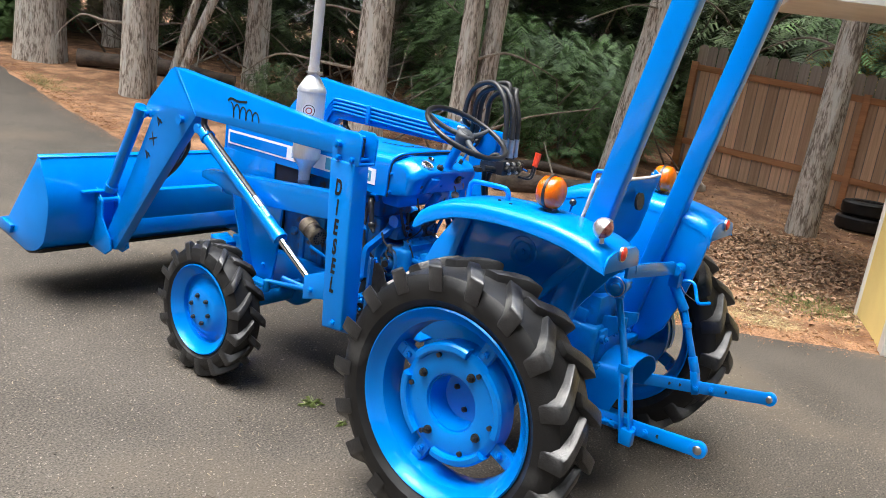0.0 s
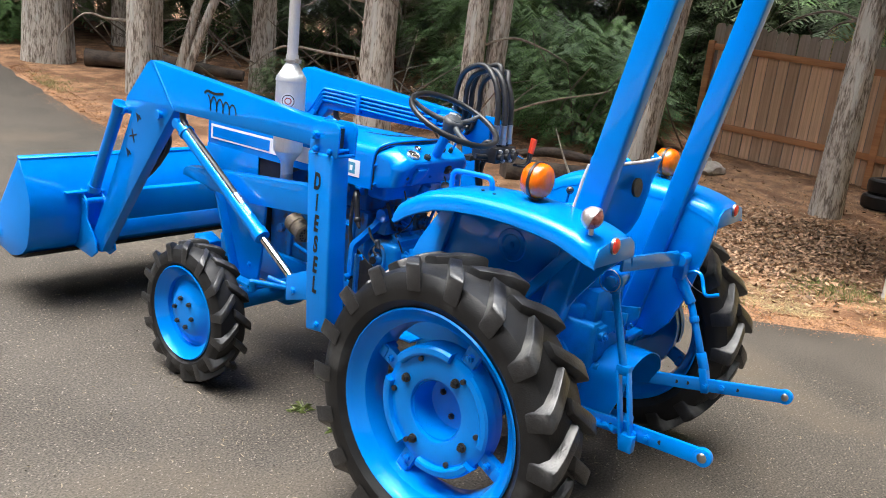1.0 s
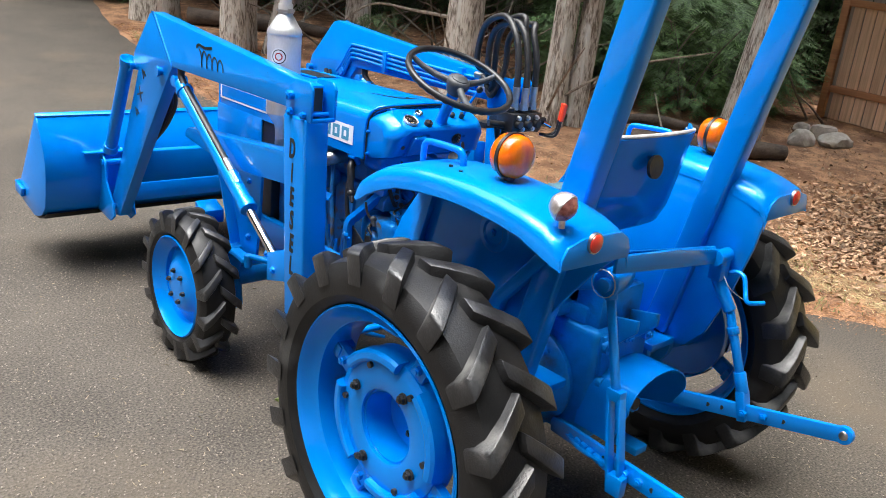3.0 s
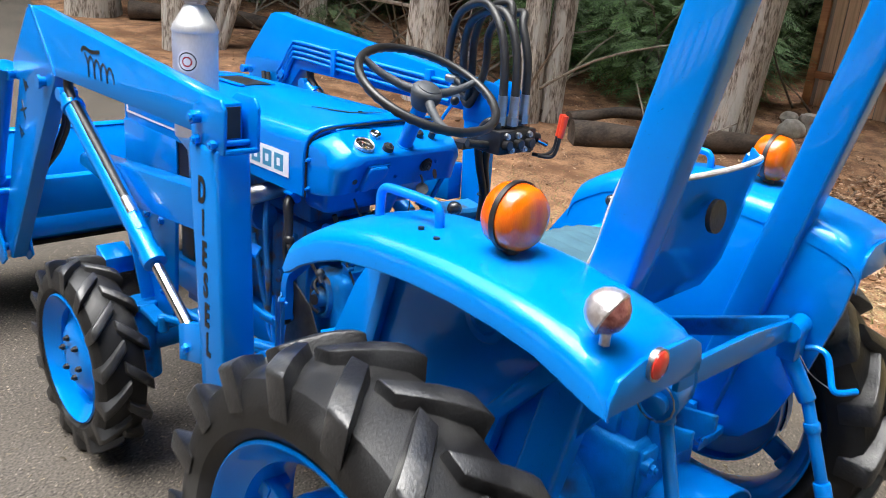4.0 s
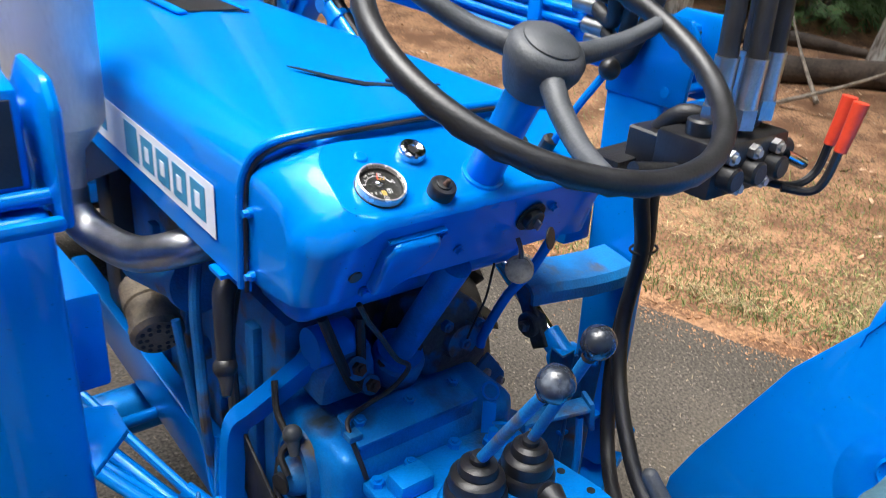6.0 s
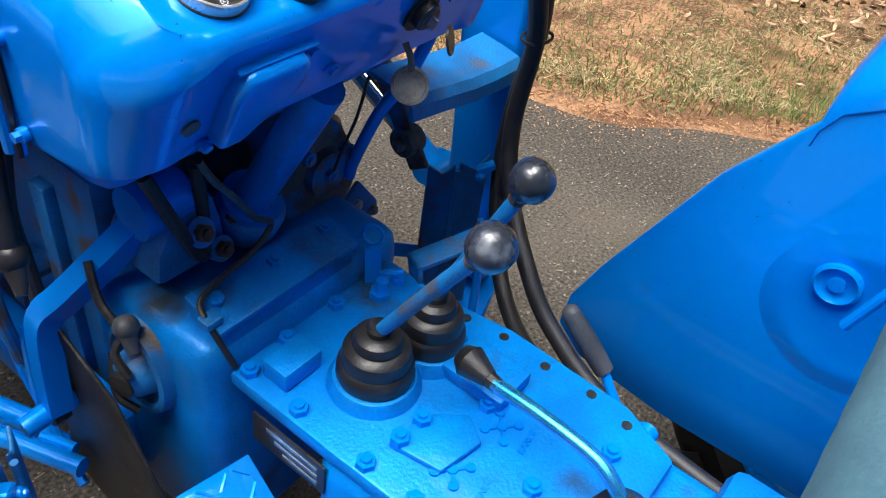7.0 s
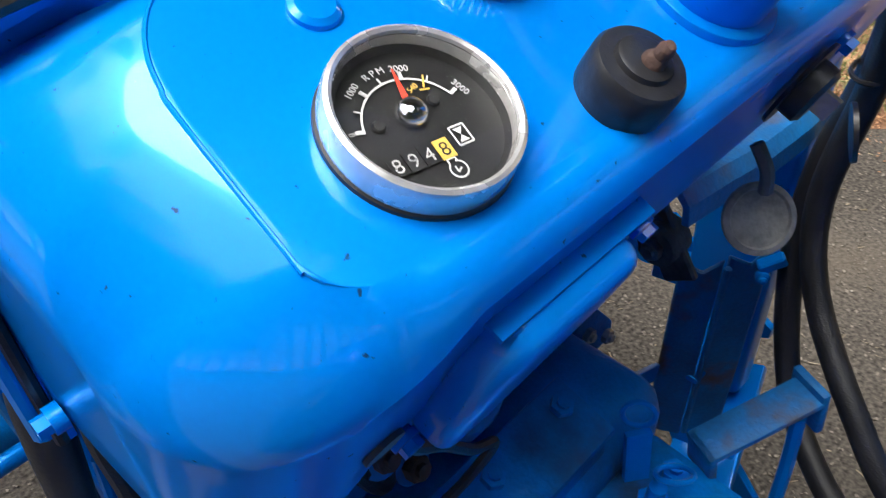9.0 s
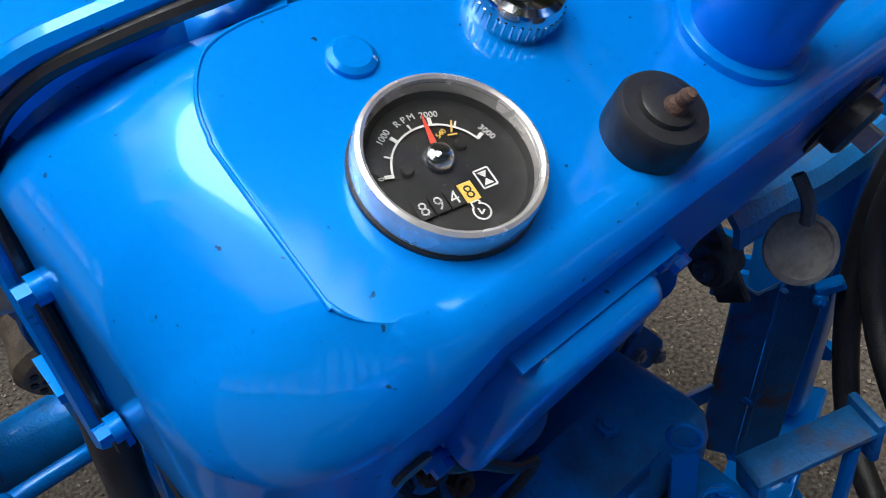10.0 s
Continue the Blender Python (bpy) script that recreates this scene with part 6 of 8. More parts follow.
outline = []
CORNER = {0.836: (0.140, 0.7845), 0.825: (0.158, 0.7842), 0.81: (0.1705, 0.7812), 0.795: (0.1785, 0.7745), 0.78: (0.184, 0.766), 0.765: (0.1868, 0.7575), 0.755: (0.1882, 0.750)}
for y in CORNER:
    outline.append(((-0.233, y), (1, 0)))
for k in range(1, 20):
    a = math.pi / 2 * k / 20
    outline.append(((-0.233 + 0.075 * (1 - math.cos(a)), 0.755 - 0.076 * math.sin(a)), (math.cos(a), math.sin(a))))
for x in (-0.155, -0.11, -0.05, 0.0):
    outline.append(((x, 0.679), (0, 1)))
outline += [((-x, y), (-nx, ny)) for (x, y), (nx, ny) in outline[-2::-1]]
rows = []
for (x, y), (nx, ny) in outline:
    fall = min(1.0, max(0.0, (y - 0.679) / 0.157))
    foot = 1.074 - 0.022 * fall * fall * (3 - 2 * fall)
    sx = -1 if x < 0 else 1
    if ny < 0.01:
        tx, ty = sx * CORNER[y][0], CORNER[y][1]
    elif abs(nx) < 0.01:
        tx, ty = x, 0.691
    else:
        tx, ty = sx * (0.190 - 0.022 * (1 - abs(nx)) * (1 if abs(nx) > 0.3 else 1.3)), 0.691 + 0.018 * (1 - ny)
    drop = 0.016 + 0.034 * min(1.0, 1.25 * abs(nx))
    tz = dash_top(ty)
    tuck = 0.038 * ny * ny + 0.003
    row = [(x + nx * (tuck + 0.012), y + ny * (tuck + 0.012), foot - 0.001), (x + nx * (tuck + 0.002), y + ny * (tuck + 0.002), foot - 0.002), (x + nx * tuck, y + ny * tuck, foot + 0.004)]
    for f in (0.25, 0.5, 0.75, 0.92):
        row.append((x + nx * tuck * (1 - f), y + ny * tuck * (1 - f), foot + (tz - drop - foot) * f))
    last = math.pi / 2 * (0.95 - 0.36 * min(1.0, 1.5 * abs(nx)))
    for k in range(0, 8):
        a = last * k / 7
        out = (1 - math.cos(a)) / (1 - math.cos(last))
        row.append((x + (tx - x) * out, y + (ty - y) * out, tz - drop + drop * math.sin(a) / math.sin(last)))
    cx = 0.12 * x
    for f in (0.012, 0.03, 0.08, 0.35, 1.0):
        px, py = tx + (cx - tx) * f, ty + (0.775 - ty) * f
        row.append((px, py, dash_top(py)))
    rows.append(row)
bm = bmesh.new()
sheet(bm, rows)
for mirror in (1, -1):
    crease = [Vector((row[-6][0] * mirror, row[-6][1], row[-6][2] - 0.0003)) for row in rows[0:17]]
    tube(bm, crease, lambda f: 0.0008 * (1 - 0.8 * max(0.0, f - 0.7) / 0.3), n=8)
def along_line(points, count):
    """Even steps by length along a line."""
    points = [Vector(p) for p in points]
    reach = [0.0]
    for p, q in zip(points, points[1:]):
        reach.append(reach[-1] + (q - p).length)
    out, k = [], 0
    for i in range(count):
        want = reach[-1] * i / (count - 1)
        while k < len(points) - 2 and reach[k + 1] < want:
            k += 1
        out.append(points[k].lerp(points[k + 1], (want - reach[k]) / max(1e-9, reach[k + 1] - reach[k])))
    return out


for mirror in (1, -1):
    inner = along_line([p for p in rows[0][2:15]], 24)
    rim = along_line([(x * 0.972, y + 0.006, z - 0.010) for x, y, z in curve_through(SEAM[:9], 12) if x < -0.13], 24)
    sheet(bm, [[(p.x * mirror, p.y, p.z) for p in inner], [(p.x * mirror, p.y, p.z) for p in rim]], flip=mirror < 0)
dash = part("dashboard", bm, BLUE, tractor, "rounded blue steel instrument panel", smooth=28)
bm = bmesh.new()
sheet(bm, [[(-0.14, 0.775, dash_top(0.775) - 0.0012), (0.14, 0.775, dash_top(0.775) - 0.0012)], [(-0.14, 0.80, 1.2325), (0.14, 0.80, 1.2325)], [(-0.14, 0.83, 1.226), (0.14, 0.83, 1.226)]])
box(bm, (-0.195, 0.805, 0.985), (0.195, 0.92, 1.06))
soften(bm, 0.025, 60, 3)
part("under_panel", bm, BLUE, dash)
DN = Vector((0, -SLOPE, 1)).normalized()
DASH = Matrix((Vector((1, 0, 0)), DN.cross(Vector((1, 0, 0))), DN)).transposed().to_4x4()


def dash_at(x, y, lift=0.0):
    return Matrix.Translation(Vector((x, y, dash_top(y))) + DN * lift) @ DASH


for s in (-1, 1):
    discs("panel_washer", [(s * 0.2345, 0.833, z) for z in (1.144, 1.063)], (1, 0, 0), 0.0065, 0.006, BLUE, dash)
    bolts("panel_bolt", [(s * 0.237, 0.833, z) for z in (1.144, 1.063)], (s, 0, 0), 0.0048, 0.006, BLUE, dash, stud=False)
# fuse cover on the rear face
FACE = Matrix.Translation((0, 0.679, 1.165)) @ Matrix((Vector((1, 0, 0)), Vector((0, -0.405, 0.914)), Vector((0, -0.914, -0.405)))).transposed().to_4x4()
bm = bmesh.new()
prism(bm, [(-0.152, -0.094), (-0.150, -0.034), (-0.140, -0.0165), (-0.086, -0.0165), (-0.077, -0.026), (-0.079, -0.052), (-0.094, -0.064), (-0.128, -0.094)], -0.006, 0.015, "z")
soften(bm, 0.009, 30, 4)
box(bm, (-0.147, -0.0165, -0.006), (-0.070, -0.0145, 0.006))
bm.transform(FACE)
part("fuse_cover", bm, BLUE, dash)
for x, v in ((-0.155, -0.096), (-0.070, -0.025), (-0.030, -0.066), (0.108, -0.030)):
    bm = bmesh.new()
    q = FACE @ Vector((x, v, 0.0))
    rod(bm, q, q + FACE.to_3x3() @ Vector((0, 0, 0.003)), 0.0062, n=14)
    bolt(bm, q, FACE.to_3x3() @ Vector((0, 0, 1)), 0.0048, 0.007, False)
    part("panel_screw", bm, BLUE, dash)
bm = bmesh.new()
q = FACE @ Vector((-0.175, -0.063, 0.001))
rod(bm, q, q + FACE.to_3x3() @ Vector((0, 0, 0.002)), 0.008, n=16)
part("screw_cap", bm, GREY_PLASTIC, dash, "dull grey screw cap")
# tachometer
gm = dash_at(-0.1375, 0.7185, 0.0)
bm = bmesh.new()
lathe(bm, [(0.0278, 0.0), (0.0282, 0.003), (0.0282, 0.008), (0.0276, 0.0105), (0.0264, 0.0112), (0.0254, 0.0106), (0.0250, 0.008), (0.0248, 0.0), (0.0248, -0.002)], gm, n=64)
part("bezel", bm, BEZEL, dash, "chrome tachometer bezel")
bm = bmesh.new()
lathe(bm, [(0.0, 0.0035), (0.0235, 0.0035), (0.0249, 0.0055), (0.0249, 0.003), (0.0, 0.002)], gm, n=64)
face = part("dial", bm, DIAL, dash, "black tachometer dial with white scale")
bm = bmesh.new()
lathe(bm, [(0.0279, -0.001), (0.0289, 0.0), (0.0287, 0.0012), (0.0280, 0.0018)], gm, n=64)
part("gasket", bm, BLACK, dash, "cracked black gauge gasket")


def dial_bar(cx, cy, w, h, turn, mat, lift=0.0041, name="dial_mark", label="white scale mark"):
    bm = bmesh.new()
    box(bm, (-w / 2, -h / 2, 0), (w / 2, h / 2, 0.0003), gm @ Matrix.Translation((cx, cy, lift)) @ Matrix.Rotation(turn, 4, "Z"))
    return part(name, bm, mat, face, label, 0)


def dial_words(text, size, cx, cy, turn, mat, label):
    return words(text, size, gm @ Matrix.Translation((cx, cy, 0.0042)) @ Matrix.Rotation(turn, 4, "Z"), mat, face, "dial_lettering", label, 0.0001)


DT = radians(-8)
SC = Vector((-0.0020, -0.0014))
SR = 0.0158
bm = bmesh.new()
rows = []
for k in range(33):
    a = radians(158 - 145 * k / 32)
    rows.append([tuple(gm @ Vector((SC.x + r * math.cos(a), SC.y + r * math.sin(a), 0.0041))) for r in (SR - 0.0003, SR + 0.0003)])
sheet(bm, rows, 0.0002)
part("scale_arc", bm, INK_WHITE, face, "white scale arc", 0)
for k, deg in enumerate((157, 135, 113, 90, 67, 41, 14)):
    a = radians(deg)
    big = k % 2 == 0
    r = SR + (0.0012 if big else 0.0010)
    dial_bar(SC.x + r * math.cos(a), SC.y + r * math.sin(a), 0.0026 if big else 0.0022, 0.0011 if big else 0.0005, a, INK_WHITE)
for text, deg, size, out in (("1000", 116, 0.0029, 0.0042), ("2000", 66, 0.0029, 0.0036), ("3000", 12, 0.0029, 0.0040), ("0", 158, 0.0024, 0.0034)):
    a = radians(deg)
    dial_words(text, size, SC.x + (SR + out) * math.cos(a), SC.y + (SR + out) * math.sin(a), a - math.pi / 2, INK_WHITE, "white dial number")
for k, ch in enumerate("RPM"):
    a = radians(97 - 7.5 * k)
    dial_words(ch, 0.0030, SC.x + (SR + 0.0040) * math.cos(a), SC.y + (SR + 0.0040) * math.sin(a), a - math.pi / 2, INK_WHITE, "white dial letter")
dial_words("540", 0.0025, 0.0048, 0.0092, radians(12), INK_YELLOW, "yellow dial number")
dial_bar(0.0092, 0.0096, 0.0042, 0.0005, radians(52), INK_YELLOW, label="yellow mark")
dial_bar(0.0076, 0.0072, 0.0030, 0.0005, radians(-20), INK_YELLOW, label="yellow mark")
BOSS = Vector((-0.0012, 0.0030))
tip = Vector((0.0036, 0.0168)) - BOSS
bm = bmesh.new()
prism(bm, [(0.003, -0.0011), (tip.length, -0.0002), (tip.length, 0.0002), (0.003, 0.0011)], 0.0046, 0.0050, "z")
bm.transform(gm @ Matrix.Translation((BOSS.x, BOSS.y, 0)) @ Matrix.Rotation(math.atan2(tip.y, tip.x), 4, "Z"))
part("needle", bm, NEEDLE, face, "red-orange needle")
bm = bmesh.new()
lathe(bm, [(0.0, 0.0078), (0.0020, 0.0076), (0.0036, 0.0068), (0.0046, 0.0055), (0.0049, 0.0042), (0.0, 0.0042)], gm @ Matrix.Translation((BOSS.x, BOSS.y, 0)), n=32)
part("needle_boss", bm, CHROME, face, "domed chrome needle cap")
for cx, cy in ((-0.0120, 0.0042), (0.0073, 0.0033)):
    bm = bmesh.new()
    lathe(bm, [(0.0, 0.0050), (0.0015, 0.0048), (0.0020, 0.0040), (0.0, 0.004)], gm @ Matrix.Translation((cx, cy, 0)), n=16)
    part("dial_screw", bm, DARK_METAL, face, "small dark cross-head screw")
for k, ch in enumerate("8948"):
    last = k == 3
    cx, cy = -0.0160 + 0.0049 * k, -0.0078 - 0.0008 * k
    dial_bar(cx, cy, 0.0046, 0.0062, DT, INK_YELLOW if last else BLACK, 0.0040, "counter_wheel", "hour counter wheel")
    dial_words(ch, 0.0060, cx, cy - 0.0003, DT, DIAL if last else INK_WHITE, "hour counter digit")


def dial_line(pts, centre, label):
    """A thin printed line on the dial, about a centre."""
    bm = bmesh.new()
    turn = Matrix.Rotation(DT, 3, "Z")
    for (a0, b0), (a1, b1) in zip(pts, pts[1:]):
        d = Vector((a1 - a0, b1 - b0, 0))
        nrm = Vector((-d.y, d.x, 0)).normalized() * 0.00028
        q = [Vector((a0, b0, 0)) + nrm, Vector((a0, b0, 0)) - nrm, Vector((a1, b1, 0)) - nrm, Vector((a1, b1, 0)) + nrm]
        bm.faces.new([bm.verts.new(gm @ (turn @ p + Vector((*centre, 0.0042)))) for p in q])
    part("dial_symbol", bm, INK_WHITE, face, label, 0)


HOUR = (0.0061, -0.0092)
dial_line([(-0.0024, -0.003), (0.0024, -0.003), (0.0024, 0.003), (-0.0024, 0.003), (-0.0024, -0.003)], HOUR, "white frame of the hourglass symbol")
for sign in (-1, 1):
    bm = bmesh.new()
    turn = Matrix.Rotation(DT, 3, "Z")
    bm.faces.new([bm.verts.new(gm @ (turn @ Vector((u, sign * v, 0)) + Vector((*HOUR, 0.0042)))) for u, v in ((0, 0.0001), (0.0016, 0.0022), (-0.0016, 0.0022))])
    part("dial_symbol", bm, INK_WHITE, face, "white hourglass half", 0)
ENG = (-0.0022, -0.0170)
dial_line([(0.0026 * math.cos(a), 0.0026 * math.sin(a)) for a in [math.tau * k / 16 + 2.2 for k in range(15)]], ENG, "white engine symbol")
dial_line([(-0.0016, 0.0022), (-0.0016, 0.0036), (0.0010, 0.0036), (0.0010, 0.0024)], ENG, "white engine symbol cap")
dial_line([(-0.0006, 0.0012), (-0.0006, -0.0008), (0.0010, 0.0002)], ENG, "white engine symbol crank")
bm = bmesh.new()
lathe(bm, [(0.0, 0.0102), (0.0250, 0.0096), (0.0250, 0.0092), (0.0, 0.0098)], gm, n=48)
pane = part("dial_glass", bm, GLASS, dash, "clear dial glass")
pane.visible_shadow = False
# knobs and cap
bm = bmesh.new()
km = dash_at(-0.0715, 0.6975)
lathe(bm, [(0.0155, -0.001), (0.0158, 0.003), (0.0155, 0.0125), (0.0142, 0.0145), (0.0095, 0.0148), (0.009, 0.0165), (0.0078, 0.017), (0.0, 0.017)], km, n=40)
knob = part("switch_knob", bm, BLACK, dash, "round black switch boss with a broken stem")
bm = bmesh.new()
lathe(bm, [(0.0042, 0.0155), (0.0038, 0.0185), (0.0026, 0.0205), (0.0028, 0.0235), (0.0018, 0.0255), (0.0, 0.026)], km @ Matrix.Rotation(radians(8), 4, "X"), n=12)
part("switch_stem", bm, RUST, knob, "rusty broken switch stem")
bm = bmesh.new()
lm = dash_at(-0.0735, 0.753)
lathe(bm, [(0.0160, -0.001), (0.0163, 0.002), (0.0158, 0.008), (0.0148, 0.0105), (0.0120, 0.0115), (0.0068, 0.0095), (0.0055, 0.007), (0.0, 0.0065)], lm, n=44)
for k in range(36):
    a = math.tau * k / 36
    box(bm, (-0.0004, -0.0004, 0.002), (0.0004, 0.0004, 0.007), lm @ Matrix.Translation((0.0161 * math.cos(a), 0.0161 * math.sin(a), 0)))
lighter = part("lighter_socket", bm, CHROME, dash, "knurled chrome socket")
bm = bmesh.new()
lathe(bm, [(0.0, 0.0085), (0.005, 0.0082), (0.0055, 0.0068), (0.0, 0.0066)], lm, n=24)
part("socket_core", bm, BLACK, lighter, "black socket core")
bm = bmesh.new()
lathe(bm, [(0.0, 0.003), (0.006, 0.0028), (0.0078, 0.0015), (0.008, 0.0), (0.0, -0.001)], dash_at(-0.1355, 0.7605), n=28)
part("blanking_plug", bm, BLUE, dash)
# key switch and hanging cap
bm = bmesh.new()
fm = FACE @ Matrix.Translation((0.072, -0.037, 0.001))
lathe(bm, [(0.021, 0.0), (0.0215, 0.002), (0.0, 0.002)], fm @ Matrix.Diagonal((1, 1.05, 1, 1)), n=36)
plate = part("switch_plate", bm, DARK_METAL, dash, "dark worn switch plate")
bm = bmesh.new()
lathe(bm, [(0.0145, 0.002), (0.0145, 0.010), (0.012, 0.012), (0.0, 0.012)], fm, n=32)
part("key_switch", bm, BLACK, plate, "black ignition switch")
bm = bmesh.new()
box(bm, (-0.0015, -0.006, 0.012), (0.0015, 0.006, 0.02), fm)
part("ignition_slot", bm, STEEL, plate, "bare ignition key stub")
bm = bmesh.new()
rod(bm, (0.085, 0.668, 1.108), (0.086, 0.666, 1.1085), 0.014, n=24)
part("key_tag", bm, BLACK, plate, "black oval key tag")
bm = bmesh.new()
cm = Matrix.Translation((0.062, 0.690, 1.060)) @ frame_of((0, 0, 0), (-0.55, -0.6, 0.55))
lathe(bm, [(0.0165, -0.004), (0.0185, 0.0), (0.0185, 0.003), (0.0155, 0.004), (0.0145, 0.0025), (0.0, 0.002)], cm, n=32)
cap = part("socket_cap", bm, CAP_GREY, dash, "pale grey rubber socket cap hanging down")
bm = bmesh.new()
tube(bm, [(0.062, 0.70, 1.10), (0.062, 0.692, 1.088), (0.062, 0.69, 1.076)], 0.0035, n=6)
part("cap_strap", bm, GREY_PLASTIC, cap, "rubber strap")

# ---- steering ----
axis = Vector((0, -0.43, 0.90)).normalized()
hub = Vector((0.0, 0.641, 1.335))
base = hub - axis * ((1.335 - 1.19) / axis.z)
bm = bmesh.new()
rod(bm, base - axis * 0.02, hub, 0.0215, n=32)
rod(bm, base - axis * 0.014, base + axis * 0.006, 0.0265, n=32)
lathe(bm, [(0.0355, -0.002), (0.0345, 0.004), (0.0315, 0.0085), (0.0285, 0.010), (0.0, 0.010)], Matrix.Translation(base - axis * 0.014 + Vector((0, -0.004, 0))) @ DASH, n=40)
soften(bm, 0.0015, 50, 2)
column = part("steering_column", bm, BLUE, tractor)
wm = Matrix.Translation(hub) @ frame_of((0, 0, 0), axis)
ax = Vector((1, 0, 0))
ay = axis.cross(ax)
wheel = new("steering_wheel")
wheel.parent = tractor
bm = bmesh.new()
rim_c = hub + axis * 0.03
n = 96
tube(bm, [rim_c + 0.195 * (math.cos(math.tau * k / n) * ax + math.sin(math.tau * k / n) * ay) for k in range(n)], 0.0115, n=14, closed=True, smooth=False)
for v in bm.verts:
    off = v.co - rim_c
    under = off.dot(axis) < -0.003
    if under:
        ang = math.atan2(off.dot(ay), off.dot(ax))
        v.co -= axis * (0.0018 * (1 + math.sin(ang * 60)))
part("rim", bm, BLACK, wheel, "glossy black steering wheel rim")
bm = bmesh.new()
lathe(bm, [(0.0, -0.03), (0.028, -0.03), (0.036, -0.012), (0.043, 0.008), (0.043, 0.02), (0.038, 0.028), (0.032, 0.031), (0.0, 0.033)], wm, n=36)
part("hub", bm, GREY_PLASTIC, wheel, "faded grey steering wheel hub")
bm = bmesh.new()
lathe(bm, [(0.0, 0.038), (0.026, 0.0365), (0.031, 0.033), (0.031, 0.031)], wm, n=36)
part("horn_cap", bm, GREY_PLASTIC, wheel, "domed grey centre cap")
for deg in (5, 128, 247):
    a = radians(deg)
    d = math.cos(a) * ax + math.sin(a) * ay
    bm = bmesh.new()
    tube(bm, [hub + d * 0.03 + axis * 0.008, hub + d * 0.08 + axis * 0.005, hub + d * 0.14 + axis * 0.012, hub + d * 0.19 + axis * 0.028], lambda f: 0.0135 - 0.004 * f, n=12)
    part("spoke", bm, GREY_PLASTIC, wheel, "faded grey spoke")
# throttle lever and knob
bm = bmesh.new()
tube(bm, [(0.115, 0.72, 1.20), (0.12, 0.69, 1.26), (0.135, 0.665, 1.31)], 0.005, n=8)
throttle = part("throttle_lever", bm, BLUE, dash)
bm = bmesh.new()
ball(bm, (0.137, 0.662, 1.315), 0.013, n=16)
part("knob", bm, BLACK, throttle, "black ball knob")
bm = bmesh.new()
lathe(bm, [(0.012, 0), (0.012, 0.012), (0.008, 0.016), (0.0, 0.016)], dash_at(0.075, 0.735), n=20)
lathe(bm, [(0.010, 0), (0.010, 0.018), (0.007, 0.022), (0.0, 0.022)], dash_at(0.115, 0.725), n=20)
part("switch_knob", bm, BLACK, dash, "black switch knob")

# ---- muffler ----
mx, my = -0.315, 1.30
mm = Matrix.Translation((mx, my, 0))
bm = bmesh.new()
lathe(bm, [(0.0, 1.00), (0.026, 1.00), (0.028, 1.06), (0.03, 1.08), (0.058, 1.12), (0.064, 1.128), (0.065, 1.14), (0.065, 1.44), (0.063, 1.452), (0.056, 1.462), (0.028, 1.508), (0.0, 1.51)], mm, n=40)
lathe(bm, [(0.066, 1.43), (0.0675, 1.436), (0.066, 1.442)], mm, n=40)
muffler = part("muffler", bm, ALUMINISED, tractor, "bright aluminised upright muffler")
bm = bmesh.new()
rod(bm, (mx, my, 1.5), (mx, my, 2.25), 0.0235, n=24)
rod(bm, (mx, my, 1.51), (mx, my, 1.545), 0.027, n=24)
part("exhaust_pipe", bm, ALUMINISED, muffler)
bm = bmesh.new()
rod(bm, (mx, my, 1.517), (mx, my, 1.524), 0.036, n=24)
box(bm, (mx - 0.008, my - 0.05, 1.512), (mx + 0.008, my - 0.028, 1.529))
part("clamp", bm, STEEL, muffler, "steel exhaust clamp")
sd = Vector((-0.75, -0.66, 0)).normalized()


def sticker(r, mat, out, label):
    bm = bmesh.new()
    rows = []
    for i in range(2):
        row = []
        for k in range(25):
            a = math.tau * k / 24
            rr = r * i
            u, v = rr * math.cos(a), rr * math.sin(a)
            th = math.atan2(sd.y, sd.x) + u / 0.065
            row.append((mx + (0.0655 + out) * math.cos(th), my + (0.0655 + out) * math.sin(th), 1.352 + v))
        rows.append(row)
    sheet(bm, rows)
    part("sticker", bm, mat, muffler, label, 0)


sticker(0.033, WHITE_DECAL, 0.0003, "round white sticker")
sticker(0.027, DECAL_BLACK, 0.0008, "black printed ring")
sticker(0.0235, WHITE_DECAL, 0.0013, "white printed ring")
sticker(0.015, DECAL_RED, 0.0018, "red printed ring")
sticker(0.0105, WHITE_DECAL, 0.0023, "white printed centre")

# ---- engine ----
bm = bmesh.new()
box(bm, (-0.135, 0.95, 0.48), (0.135, 1.62, 0.90))
soften(bm, 0.02, 40, 2)
box(bm, (-0.12, 0.98, 0.9), (0.12, 1.5, 1.02))
soften(bm, 0.012, 60, 2)
engine = part("engine_block", bm, BLUE_WORN, tractor, "oily blue painted diesel engine block")
for y in (1.02, 1.16, 1.30, 1.44):
    bm = bmesh.new()
    box(bm, (-0.15, y, 0.55), (-0.13, y + 0.03, 0.86))
    soften(bm, 0.004)
    part("block_rib", bm, BLUE_WORN, engine)
discs("core_plug", [(-0.14, y + 0.08, 0.7) for y in (1.02, 1.16, 1.30, 1.44)], (1, 0, 0), 0.022, 0.03, BLUE_WORN, engine)
bm = bmesh.new()
box(bm, (-0.17, 1.62, 0.55), (0.17, 1.72, 1.12))
soften(bm, 0.01)
part("radiator", bm, BLACK, engine, "black radiator")
bm = bmesh.new()
tube(bm, [(mx, my, 1.02), (mx, my - 0.01, 0.985), (mx + 0.02, my - 0.05, 0.955), (-0.265, 1.16, 0.955), (-0.22, 1.09, 0.985), (-0.16, 1.07, 1.0)], 0.028, n=18, steps=8)
